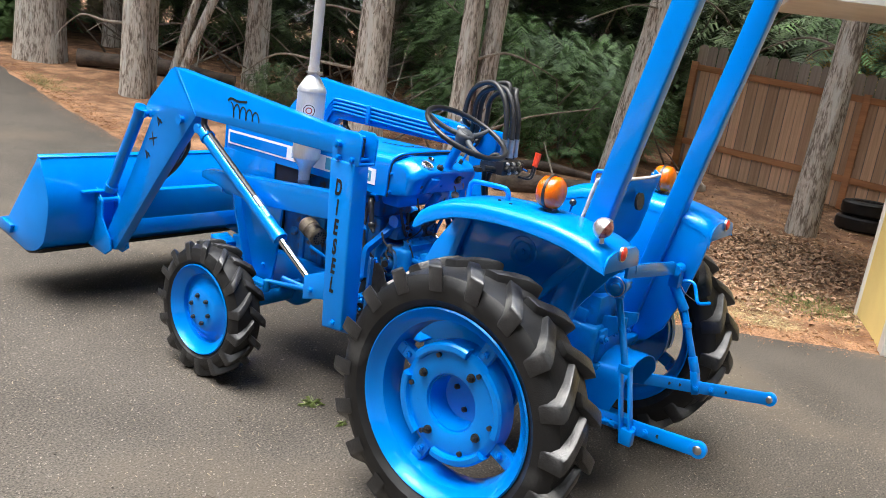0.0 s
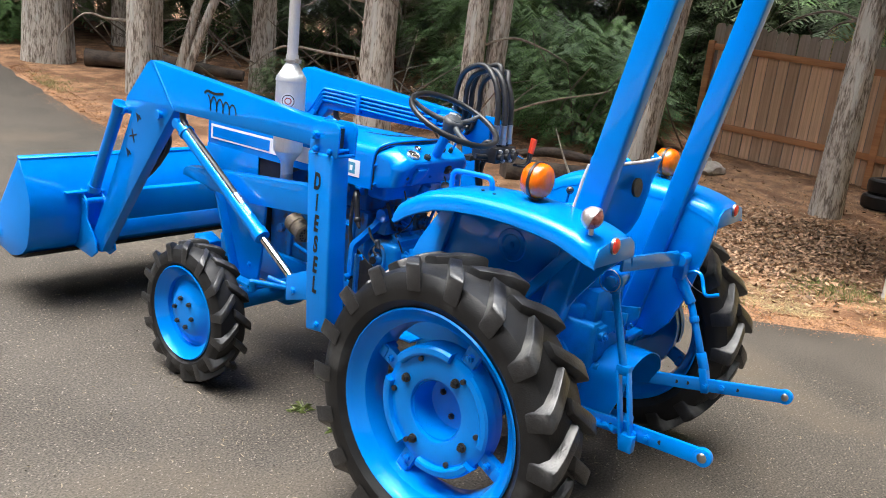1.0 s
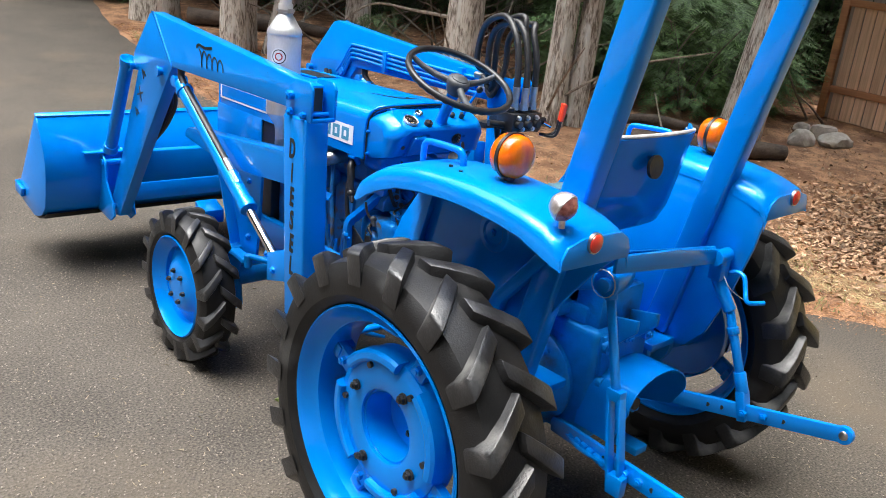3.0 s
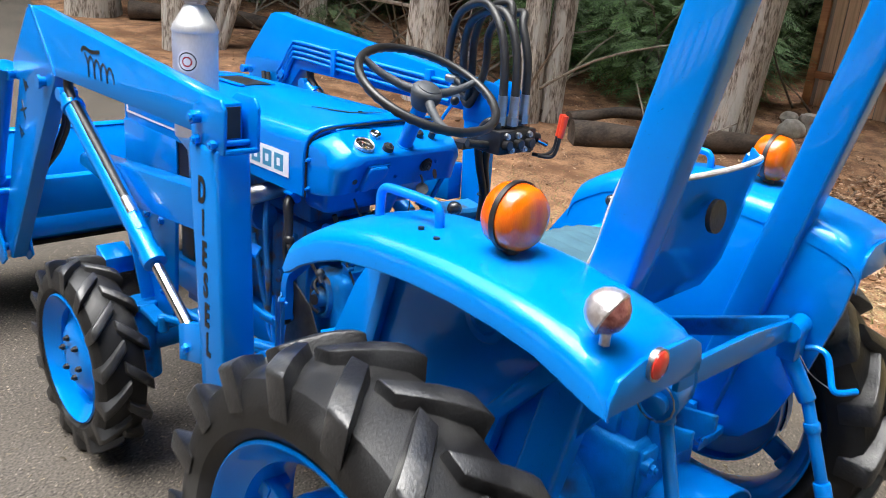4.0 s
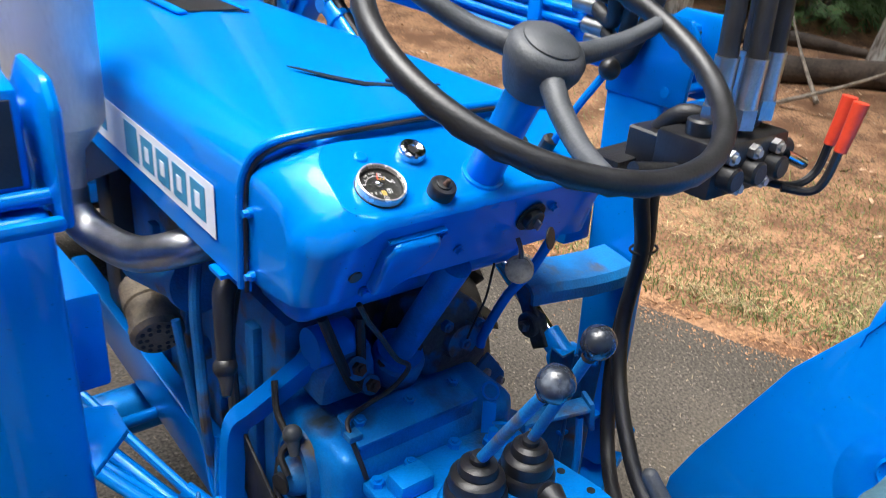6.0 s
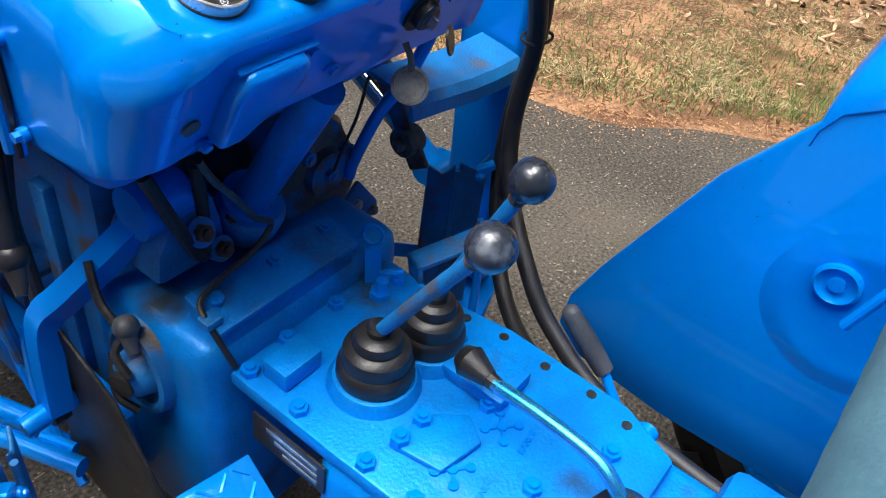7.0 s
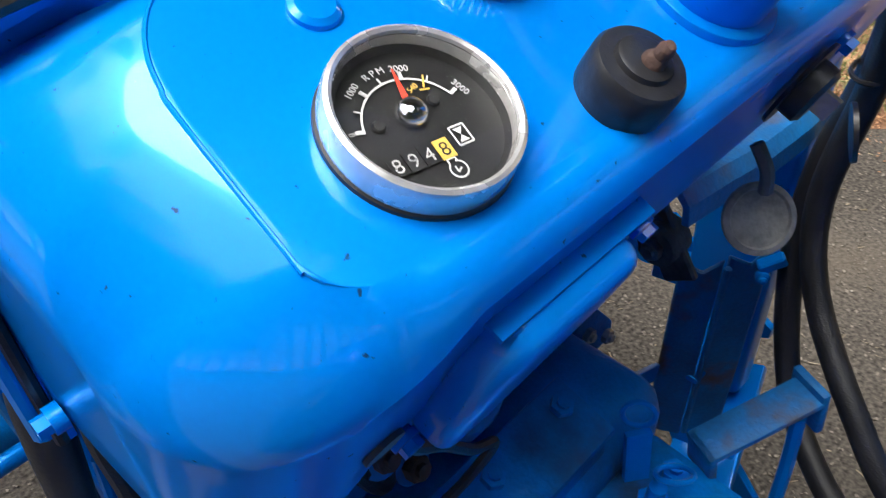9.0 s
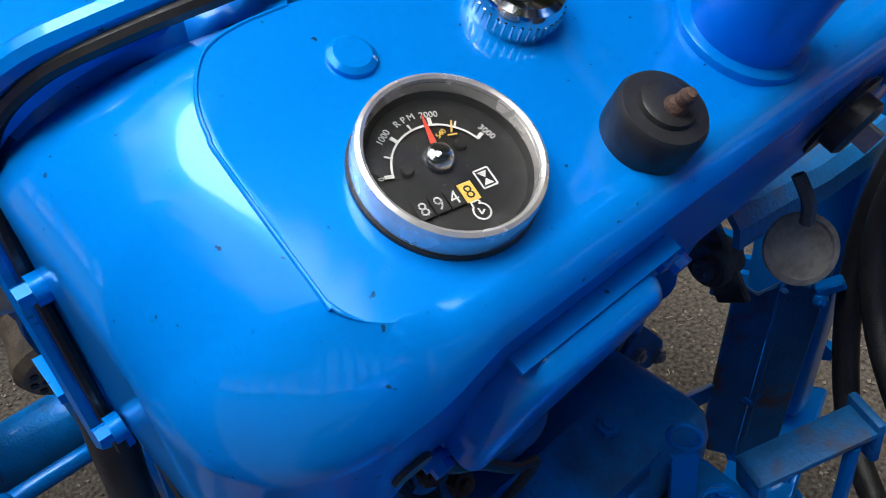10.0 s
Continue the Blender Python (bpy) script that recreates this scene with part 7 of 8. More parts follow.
part("exhaust_manifold", bm, STEEL, engine, "heat-stained grey exhaust manifold")
bm = bmesh.new()
rod(bm, (-0.19, 1.14, 0.895), (-0.21, 1.32, 0.86), 0.038, n=24)
rod(bm, (-0.19, 1.12, 0.90), (-0.19, 1.14, 0.895), 0.045, n=24)
part("starter_motor", bm, BLUE_WORN, engine, "blue painted starter motor")
bm = bmesh.new()
ma = Matrix.Translation((-0.195, 1.36, 0.765)) @ frame_of((-0.195, 1.36, 0.765), (-0.215, 1.25, 0.73))
lathe(bm, [(0.0, -0.03), (0.04, -0.03), (0.047, -0.02), (0.047, 0.03), (0.044, 0.034), (0.044, 0.075), (0.047, 0.08), (0.047, 0.095), (0.040, 0.105), (0.018, 0.108), (0.0, 0.106)], ma, n=28)
alternator = part("alternator", bm, DUSTY_METAL, engine, "dusty tan alternator with a slotted end")
for ring, count in ((0.020, 8), (0.031, 12)):
    for k in range(count):
        bm = bmesh.new()
        c = ma @ Vector((ring * math.cos(math.tau * k / count), ring * math.sin(math.tau * k / count), 0.1065))
        rod(bm, c, c + ma.to_3x3() @ Vector((0, 0, 0.0016)), 0.0042, n=8)
        part("vent_hole", bm, BLACK, alternator, "dark vent hole")
bm = bmesh.new()
tube(bm, [(-0.18, 1.0, 0.97), (-0.2, 0.99, 0.88), (-0.2, 0.985, 0.80), (-0.21, 0.95, 0.72)], 0.009, n=10)
part("engine_hose", bm, HOSE, engine, "black rubber engine hose")
for pipe, r in (([(-0.2, 1.085, 0.99), (-0.215, 1.075, 0.9), (-0.215, 1.07, 0.8), (-0.22, 1.05, 0.7), (-0.21, 1.06, 0.6)], 0.009), ([(-0.23, 1.12, 0.85), (-0.225, 1.1, 0.75), (-0.21, 1.08, 0.62), (-0.2, 1.0, 0.52)], 0.007)):
    bm = bmesh.new()
    tube(bm, pipe, r, n=10)
    part("engine_pipe", bm, BLUE_WORN, engine, "oily blue painted pipe")
bm = bmesh.new()
tube(bm, [(-0.205, 0.955, 1.0), (-0.222, 0.945, 0.985), (-0.230, 0.932, 0.96), (-0.236, 0.920, 0.925), (-0.240, 0.912, 0.90)], lambda f: 0.017 - 0.006 * f, n=16)
ball(bm, (-0.241, 0.910, 0.891), 0.0165, n=18)
tube(bm, [(-0.241, 0.908, 0.886), (-0.246, 0.896, 0.872), (-0.251, 0.886, 0.862)], lambda f: 0.0125 - 0.007 * f, n=14)
part("stop_lever", bm, BLACK, engine, "worn black hanging lever with a pointed knob")
bm = bmesh.new()
tube(bm, [(-0.20, 0.93, 1.0), (-0.215, 0.925, 1.02), (-0.225, 0.92, 1.03)], 0.011, n=10)
box(bm, (-0.245, 0.9, 1.028), (-0.2, 0.935, 1.034))
part("pipe_bracket", bm, BLUE, engine)
bm = bmesh.new()
tube(bm, [(-0.2, 1.05, 0.66), (-0.215, 1.03, 0.56), (-0.22, 1.0, 0.5), (-0.23, 0.93, 0.47)], 0.007, n=8)
part("fuel_pipe", bm, BLUE, engine)
bm = bmesh.new()
tube(bm, [(-0.19, 1.12, 0.7), (-0.205, 1.09, 0.58), (-0.21, 1.03, 0.49)], 0.006, n=8)
part("fuel_pipe", bm, BLUE, engine)
# injection pump and wires under the dash
bm = bmesh.new()
prism(bm, [(0.05, 0.80), (0.15, 0.765), (0.182, 0.80), (0.175, 0.86), (0.15, 0.905), (0.10, 0.93), (0.04, 0.91), (0.02, 0.85)], 0.85, 0.94, "y")
soften(bm, 0.012, 30, 3)
rod(bm, (0.115, 0.86, 0.851), (0.115, 0.838, 0.851), 0.034, 0.03, n=24)
steering_box = part("steering_box", bm, GRIMY, tractor, "grimy dark steering gearbox")
bolts("cover_bolt", [(0.115, 0.838, 0.851), (0.085, 0.848, 0.885), (0.15, 0.848, 0.87)], (0, -1, 0), 0.010, 0.008, BLUE_WORN, steering_box)
bm = bmesh.new()
prism(bm, [(0.155, 0.775), (0.205, 0.722), (0.228, 0.725), (0.225, 0.748), (0.185, 0.80)], 0.848, 0.856, "y")
soften(bm, 0.003)
lug = part("lug", bm, BLUE_WORN, steering_box)
bolts("lug_bolt", [(0.180, 0.848, 0.765), (0.214, 0.848, 0.737)], (0, -1, 0), 0.008, 0.006, STEEL, lug)
bm = bmesh.new()
prism(bm, [(-0.05, 0.70), (0.15, 0.70), (0.16, 0.775), (0.05, 0.80), (-0.05, 0.80)], 0.865, 0.95, "y")
soften(bm, 0.01, 30, 2)
part("pump_housing", bm, BLUE_WORN, tractor, "oily blue casting under the steering box")
bm = bmesh.new()
tube(bm, [(0.148, 0.835, 0.835), (0.15, 0.83, 0.861), (0.17, 0.812, 0.93), (0.20, 0.797, 0.975), (0.235, 0.78, 1.06)], 0.008, n=12)
part("control_rod", bm, BLUE, tractor)
bm = bmesh.new()
beam(bm, (0.25, 0.885, 0.945), (0.25, 0.80, 0.815), 0.008, 0.034)
rod(bm, (0.235, 0.825, 0.849), (0.265, 0.825, 0.849), 0.021, n=20)
soften(bm, 0.002, 50, 1)
arm = part("pivot_arm", bm, GRIMY, tractor, "dark pivot arm behind the dash")
bolts("pivot_bolt", [(0.235, 0.825, 0.849)], (-1, 0, 0), 0.010, 0.008, STEEL, arm)
bm = bmesh.new()
rod(bm, (-0.005, 0.842, 0.868), (-0.003, 0.858, 0.835), 0.040, n=28)
soften(bm, 0.004, 50, 2)
flange = part("column_flange", bm, BLUE_WORN, tractor)
bolts("flange_bolt", [(-0.034, 0.842, 0.862), (0.022, 0.838, 0.872)], (0, -0.5, 0.86), 0.009, 0.008, RUST, flange)
bm = bmesh.new()
rod(bm, (0.0, 0.74, 1.06), (-0.005, 0.85, 0.86), 0.021, n=18)
rod(bm, (-0.005, 0.84, 0.88), (-0.005, 0.86, 0.84), 0.035, n=18)
part("column_tube", bm, BLUE_CAST, tractor)
bm = bmesh.new()
tube(bm, [(-0.145, 0.74, 1.045), (-0.125, 0.747, 1.01), (-0.099, 0.757, 0.975), (-0.065, 0.767, 0.925), (-0.040, 0.772, 0.900), (-0.058, 0.782, 0.866), (-0.095, 0.79, 0.846), (-0.126, 0.785, 0.838), (-0.133, 0.765, 0.825), (-0.127, 0.748, 0.79), (-0.122, 0.742, 0.768)], 0.0036, n=8)
part("wire", bm, HOSE, tractor, "loose black wire clipped to the cover")
bm = bmesh.new()
prism(bm, [(-0.135, 0.82), (-0.13, 0.86), (-0.10, 0.905), (-0.055, 0.91), (-0.045, 0.87), (-0.04, 0.82)], 0.842, 0.93, "y")
soften(bm, 0.010, 30, 2)
rod(bm, (-0.085, 0.846, 0.872), (-0.085, 0.828, 0.880), 0.017, n=18)
rod(bm, (-0.062, 0.846, 0.838), (-0.062, 0.826, 0.845), 0.015, n=18)
casting = part("pump_casting", bm, BLUE_WORN, tractor, "grimy blue pump casting under the dash")
bolts("casting_bolt", [(-0.085, 0.828, 0.880), (-0.062, 0.826, 0.845)], (0, -0.9, 0.35), 0.010, 0.009, RUST, casting, "rusty bolt head")
bm = bmesh.new()
tube(bm, [(0.085, 0.76, 1.03), (0.115, 0.80, 0.95), (0.118, 0.82, 0.90), (0.116, 0.832, 0.86)], 0.002, n=6)
part("wire", bm, HOSE, tractor, "thin black wire")
bm = bmesh.new()
box(bm, (-0.140, 0.757, 0.822), (-0.120, 0.775, 0.832))
soften(bm, 0.002)
part("wire_clip", bm, BLUE_WORN, tractor, "bent wire clip")
bm = bmesh.new()
tube(bm, [(-0.135, 0.84, 0.97), (-0.11, 0.835, 0.90), (-0.088, 0.83, 0.848), (-0.074, 0.838, 0.862), (-0.072, 0.845, 0.95)], 0.0075, n=10)
part("breather_hose", bm, HOSE, tractor, "dark rubber breather hose")

# ---- bell housing and gearbox top ----
bm = bmesh.new()
box(bm, (-0.16, 0.745, 0.42), (0.16, 0.96, 0.80))
soften(bm, 0.03, 40, 3)
bell = part("bell_housing", bm, BLUE_CAST, tractor, "blue painted cast bell housing")
bm = bmesh.new()
prism(bm, [(0.754, 0.765), (0.753, 0.812), (0.803, 0.826), (0.806, 0.765)], -0.126, 0.070, "x")
prism(bm, [(0.750, 0.812), (0.750, 0.819), (0.806, 0.835), (0.808, 0.828)], -0.130, 0.074, "x")
soften(bm, 0.002, 25, 2)
cover = part("top_cover", bm, BLUE_CAST, bell)
bolts("cover_bolt", [(-0.109, 0.784, 0.828), (-0.025, 0.786, 0.829), (0.055, 0.788, 0.829)], (0, -0.27, 0.96), 0.0095, 0.007, BLUE_CAST, cover)
bm = bmesh.new()
prism(bm, [(-0.128, 0.745), (-0.128, 0.60), (-0.125, 0.42), (-0.105, 0.33), (0.105, 0.33), (0.135, 0.40), (0.14, 0.56), (0.125, 0.66), (0.13, 0.745)], 0.742, 0.764, "z")
soften(bm, 0.005, 30, 2)
plate = part("gearbox_plate", bm, BLUE_CAST, gearbox)
PLATE_BOLTS = ((-0.114, 0.728), (-0.055, 0.733), (0.022, 0.733), (0.105, 0.71), (-0.114, 0.655), (-0.115, 0.562), (-0.115, 0.50), (-0.026, 0.424), (-0.04, 0.392), (0.064, 0.385), (0.026, 0.515))
bolts("plate_bolt", [(x, y, 0.764) for x, y in PLATE_BOLTS], (0, 0, 1), 0.0105, 0.008, BLUE, plate)
bolts("plate_bolt", [(-0.041, 0.552, 0.772), (-0.075, 0.553, 0.772)], (0, 0, 1), 0.0105, 0.008, BLUE, plate)
discs("plate_hole", [(x, y, 0.7625) for x, y in ((0.115, 0.61), (0.122, 0.56), (0.118, 0.50), (0.12, 0.44), (0.11, 0.39))], (0, 0, 1), 0.006, 0.005, BLACK, plate, "dark open bolt hole")
bm = bmesh.new()
box(bm, (-0.108, 0.680, 0.764), (-0.055, 0.716, 0.79))
box(bm, (0.025, 0.50, 0.764), (0.085, 0.58, 0.782))
lathe(bm, [(0.0, 0.782), (0.046, 0.780), (0.052, 0.764)], Matrix.Translation((-0.032, 0.625, 0)), n=28)
lathe(bm, [(0.0, 0.782), (0.043, 0.780), (0.049, 0.764)], Matrix.Translation((0.048, 0.615, 0)), n=28)
prism(bm, [(-0.085, 0.56), (-0.03, 0.555), (0.0, 0.52), (-0.02, 0.49), (-0.075, 0.50)], 0.764, 0.772, "z")
soften(bm, 0.003, 50, 2)
part("lever_seat", bm, BLUE_CAST, plate)
bm = bmesh.new()
box(bm, (-0.1325, 0.60, 0.69), (-0.1295, 0.705, 0.735))
dplate = part("data_plate", bm, BLACK, gearbox, "small black maker's data plate")
for k in range(3):
    bm = bmesh.new()
    box(bm, (-0.1332, 0.61, 0.697 + 0.012 * k), (-0.1325, 0.66 + 0.012 * k, 0.702 + 0.012 * k))
    part("printed_bar", bm, STEEL, dplate, "plain engraved bar")
# small lever behind, with its boot, and the cast shift pattern
bm = bmesh.new()
lathe(bm, [(0.034, 0.764), (0.035, 0.778), (0.028, 0.785), (0.03, 0.793), (0.02, 0.80), (0.010, 0.812), (0.0, 0.812)], Matrix.Translation((-0.008, 0.338, 0)), n=28)
part("boot", bm, BLACK, tractor, "ribbed black rubber boot")
for cx, cy in ((-0.062, 0.495), (0.014, 0.488)):
    bm = bmesh.new()
    for dx, dy in ((-0.014, 0.012), (0.014, 0.012), (-0.014, -0.012), (0.014, -0.012), (0, 0)):
        rod(bm, (cx + dx, cy + dy, 0.764), (cx + dx, cy + dy, 0.7672), 0.0055, n=12)
    for a, b in (((-0.014, 0.012), (0.014, -0.012)), ((0.014, 0.012), (-0.014, -0.012))):
        beam(bm, (cx + a[0], cy + a[1], 0.7645 + 0.0004 * (a[0] > 0)), (cx + b[0], cy + b[1], 0.7645 + 0.0004 * (a[0] > 0)), 0.003, 0.003)
    part("cast_shift_pattern", bm, BLUE, plate)
for cx in (-0.062, 0.018):
    words("RANGE", 0.011, Matrix.Translation((cx, 0.458, 0.7645)) @ Matrix.Rotation(radians(8), 4, "Z"), BLUE, plate, "cast_lettering", "raised cast lettering")


def gear_lever(bx, by, tip, knob_r, boot_r):
    tip = Vector(tip)
    foot = Vector((bx, by, 0.845))
    lever = new("gear_lever")
    lever.parent = tractor
    bm = bmesh.new()
    lean = Matrix.Translation((bx, by, 0)) 
    prof = [(boot_r * f, z) for f, z in ((1.16, 0.776), (1.24, 0.784), (1.22, 0.797), (1.12, 0.802), (1.09, 0.803), (1.12, 0.809), (1.05, 0.820), (0.90, 0.825), (0.78, 0.826), (0.80, 0.831), (0.72, 0.838), (0.52, 0.842), (0.38, 0.842), (0.39, 0.849), (0.30, 0.853), (0.0, 0.853))]
    lathe(bm, prof, lean, n=32)
    part("boot", bm, BLACK, lever, "ribbed black rubber boot")
    bm = bmesh.new()
    rod(bm, (bx, by + 0.01, 0.80), foot, 0.008)
    tube(bm, [foot - Vector((0, -0.004, 0.01)), foot.lerp(tip, 0.5), foot.lerp(tip, 0.93)], 0.0075, n=12)
    part("shaft", bm, BLUE_WORN, lever, "worn blue lever shaft")
    bm = bmesh.new()
    rod(bm, foot.lerp(tip, 0.86), foot.lerp(tip, 0.97), 0.0085, n=12)
    part("nut", bm, RUST, lever, "rusty lock nut")
    bm = bmesh.new()
    d = (tip - foot).normalized()
    lathe(bm, [(0.0, -knob_r * 1.15), (knob_r * 0.5, -knob_r * 1.12), (knob_r * 0.62, -knob_r * 0.85), (knob_r * 0.92, -knob_r * 0.45), (knob_r, 0.0), (knob_r * 0.94, knob_r * 0.38), (knob_r * 0.72, knob_r * 0.70), (knob_r * 0.38, knob_r * 0.92), (0.0, knob_r)], Matrix.Translation(tip) @ frame_of((0, 0, 0), d), n=28)
    part("knob", bm, KNOB, lever, "smooth black ball knob")


gear_lever(-0.032, 0.625, (-0.048, 0.511, 1.037), 0.0215, 0.034)
gear_lever(0.048, 0.615, (0.038, 0.531, 1.048), 0.0205, 0.032)
bm = bmesh.new()
tube(bm, [(0.006, 0.505, 0.828), (0.003, 0.45, 0.832), (0.0, 0.385, 0.828), (-0.006, 0.355, 0.815), (-0.008, 0.34, 0.79)], 0.0078, n=14, steps=6)
pto_lever = part("pto_lever", bm, LEVER_BLUE, tractor, "shiny pale blue lever rod")
bm = bmesh.new()
rod(bm, (0.006, 0.50, 0.828), (0.008, 0.513, 0.828), 0.0085, n=8)
rod(bm, (0.008, 0.512, 0.828), (0.012, 0.54, 0.829), 0.0095, 0.0185, n=24)
rod(bm, (0.012, 0.54, 0.829), (0.014, 0.551, 0.83), 0.0185, 0.012, n=24)
part("knob", bm, BLACK, pto_lever, "tapered black knob")
bm = bmesh.new()
tube(bm, [(0.155, 0.385, 0.700), (0.165, 0.42, 0.722), (0.176, 0.452, 0.750)], 0.006, n=10)
rod(bm, (0.12, 0.378, 0.695), (0.18, 0.378, 0.695), 0.014, n=18)
hand = part("parking_lever", bm, BLUE, tractor)
bm = bmesh.new()
tube(bm, [(0.176, 0.450, 0.748), (0.174, 0.478, 0.775), (0.172, 0.508, 0.804)], lambda f: 0.0115 + 0.0015 * math.sin(math.pi * f), n=14)
ball(bm, (0.172, 0.508, 0.804), 0.0115, n=14)
part("grip", bm, GREY_PLASTIC, hand, "worn dark rubber grip")
# spring pin with ring, and angle bracket on the far side
bm = bmesh.new()
rod(bm, (0.070, 0.708, 0.764), (0.070, 0.708, 0.773), 0.013, n=6)
rod(bm, (0.070, 0.708, 0.773), (0.071, 0.707, 0.790), 0.007, n=12)
for c, r, t in ((Vector((0.090, 0.742, 0.828)), 0.012, (0.85, 0.5, 0.1)), (Vector((0.082, 0.702, 0.800)), 0.013, (0.35, 0.5, 0.8))):
    m2 = Matrix.Translation(c) @ frame_of((0, 0, 0), t)
    tube(bm, [m2 @ Vector((r * math.cos(math.tau * k / 18), 1.35 * r * math.sin(math.tau * k / 18), 0)) for k in range(18)], 0.0022, n=8, closed=True, smooth=False)
part("ring_pin", bm, BLUE, plate)
bm = bmesh.new()
beam(bm, (0.083, 0.731, 0.764), (0.087, 0.738, 0.812), 0.020, 0.006, up=(0.6, 0.8, 0))

part("pin_tab", bm, BLUE, plate)
bm = bmesh.new()
beam(bm, (0.075, 0.795, 0.790), (0.305, 0.830, 0.615), 0.007, 0.022)
soften(bm, 0.002)
part("stay_bar", bm, BLUE, bell)
bm = bmesh.new()
am = Matrix.Translation((0.172, 0.682, 0.795)) @ Matrix.Rotation(radians(-24), 4, "Z") @ Matrix.Rotation(radians(-10), 4, "Y")
box(bm, (-0.055, -0.016, -0.004), (0.055, 0.016, 0.004), am)
box(bm, (0.047, -0.016, -0.04), (0.055, 0.02, 0.012), am)
box(bm, (-0.055, -0.016, -0.03), (-0.047, 0.014, 0.004), am)
soften(bm, 0.0025)
part("step_bracket", bm, BLUE_WORN, gearbox, "chipped blue angle bracket")
bm = bmesh.new()
tube(bm, [(0.20, 0.66, 0.79), (0.205, 0.655, 0.72), (0.20, 0.65, 0.64)], 0.006, n=8)
part("bracket_rod", bm, BLUE, gearbox)

# ---- clutch pedal and side works ----
bm = bmesh.new()
tube(bm, [(-0.095, 0.875, 0.900), (-0.118, 0.882, 0.880), (-0.190, 0.926, 0.795), (-0.210, 0.940, 0.772), (-0.220, 0.942, 0.748), (-0.228, 0.936, 0.69), (-0.234, 0.930, 0.635)], 0.020, n=4, steps=5)
rod(bm, (-0.075, 0.872, 0.905), (-0.135, 0.872, 0.905), 0.030, n=18)
rod(bm, (-0.21, 0.935, 0.635), (-0.275, 0.935, 0.63), 0.014, n=14)
pedal = part("clutch_pedal", bm, BLUE, tractor)
bm = bmesh.new()
rod(bm, (-0.225, 0.935, 0.632), (-0.245, 0.935, 0.632), 0.019, n=14)
part("pedal_joint", bm, DARK_METAL, pedal, "oily pedal joint")
bm = bmesh.new()
rod(bm, (-0.265, 0.94, 0.625), (-0.37, 1.16, 0.74), 0.008, n=10)
rod(bm, (-0.255, 0.93, 0.62), (-0.285, 0.98, 0.645), 0.014, n=12)
rod(bm, (-0.2, 1.0, 0.45), (-0.34, 1.36, 0.52), 0.014, n=12)
rod(bm, (-0.22, 0.95, 0.52), (-0.36, 1.35, 0.50), 0.008, n=10)
part("control_rod", bm, BLUE, tractor)
bm = bmesh.new()
prism(bm, [(0.84, 0.70), (0.93, 0.755), (0.99, 0.46), (0.86, 0.40), (0.70, 0.44)], -0.212, -0.206, "x")
soften(bm, 0.004)
part("side_shield", bm, DARK_METAL, tractor, "stained steel side shield")
bm = bmesh.new()
lathe(bm, [(0.0, 0.03), (0.02, 0.028), (0.026, 0.02), (0.032, 0.0)], Matrix.Translation((-0.165, 0.845, 0.72)) @ Matrix.Rotation(radians(-90), 4, "Y"), n=20)
lathe(bm, [(0.047, 0.0), (0.047, 0.014), (0.052, 0.018), (0.060, 0.016), (0.064, 0.0)], Matrix.Translation((-0.158, 0.848, 0.72)) @ Matrix.Diagonal((1, 0.8, 1.1, 1)) @ Matrix.Rotation(radians(-90), 4, "Y"), n=32)
linkage = part("clutch_linkage", bm, BLUE_WORN, bell, "grimy linkage cover")
bm = bmesh.new()
for p in ([(-0.18, 0.85, 0.78), (-0.195, 0.845, 0.765), (-0.195, 0.825, 0.745)], [(-0.185, 0.87, 0.74), (-0.2, 0.85, 0.70), (-0.19, 0.83, 0.68)], [(-0.175, 0.90, 0.85), (-0.185, 0.875, 0.82), (-0.185, 0.85, 0.80)]):
    tube(bm, p, 0.005, n=8)
rod(bm, (-0.18, 0.845, 0.72), (-0.2, 0.84, 0.72), 0.016, n=14)
part("link", bm, DARK_METAL, linkage, "oily dark links")
bm = bmesh.new()
ball(bm, (-0.18, 0.84, 0.80), 0.014, n=14)
rod(bm, (-0.18, 0.84, 0.80), (-0.185, 0.825, 0.775), 0.012, 0.006, n=12)
part("wire_connector", bm, GREY_PLASTIC, bell, "grey plastic wire connector")
pad = Matrix.Translation((-0.215, 0.66, 0.665)) @ Matrix.Rotation(radians(26), 4, "X") @ Matrix.Rotation(radians(-8), 4, "Z")
bm = bmesh.new()
box(bm, (-0.06, -0.05, -0.003), (0.06, 0.05, 0.003), pad)
soften(bm, 0.002)
for i in range(5):
    for j in range(4):
        c = Vector((-0.045 + 0.022 * i, -0.035 + 0.024 * j, 0.0035))
        d = Vector((0.007, 0.007 * (-1) ** (i + j), 0))
        beam(bm, pad @ (c - d), pad @ (c + d), 0.003, 0.002)
rod(bm, pad @ Vector((0, 0.02, -0.005)), (-0.22, 0.80, 0.50), 0.011, n=12)
part("pedal_pad", bm, BLUE, tractor, "blue chequer-plate pedal pad")
bm = bmesh.new()
rod(bm, (-0.13, 0.60, 0.47), (-0.42, 0.62, 0.47), 0.014, n=14)
box(bm, (-0.30, 0.50, 0.47), (-0.17, 0.66, 0.482))
soften(bm, 0.004)
for i in range(7):
    for j in range(6):
        c = Vector((-0.285 + 0.017 * i, 0.515 + 0.026 * j, 0.4835))
        beam(bm, c - Vector((0.005, 0.005 * (-1) ** (i + j), 0)), c + Vector((0.005, 0.005 * (-1) ** (i + j), 0)), 0.0025, 0.002)
part("footrest", bm, BLUE, tractor, "blue chequer-plate footrest")

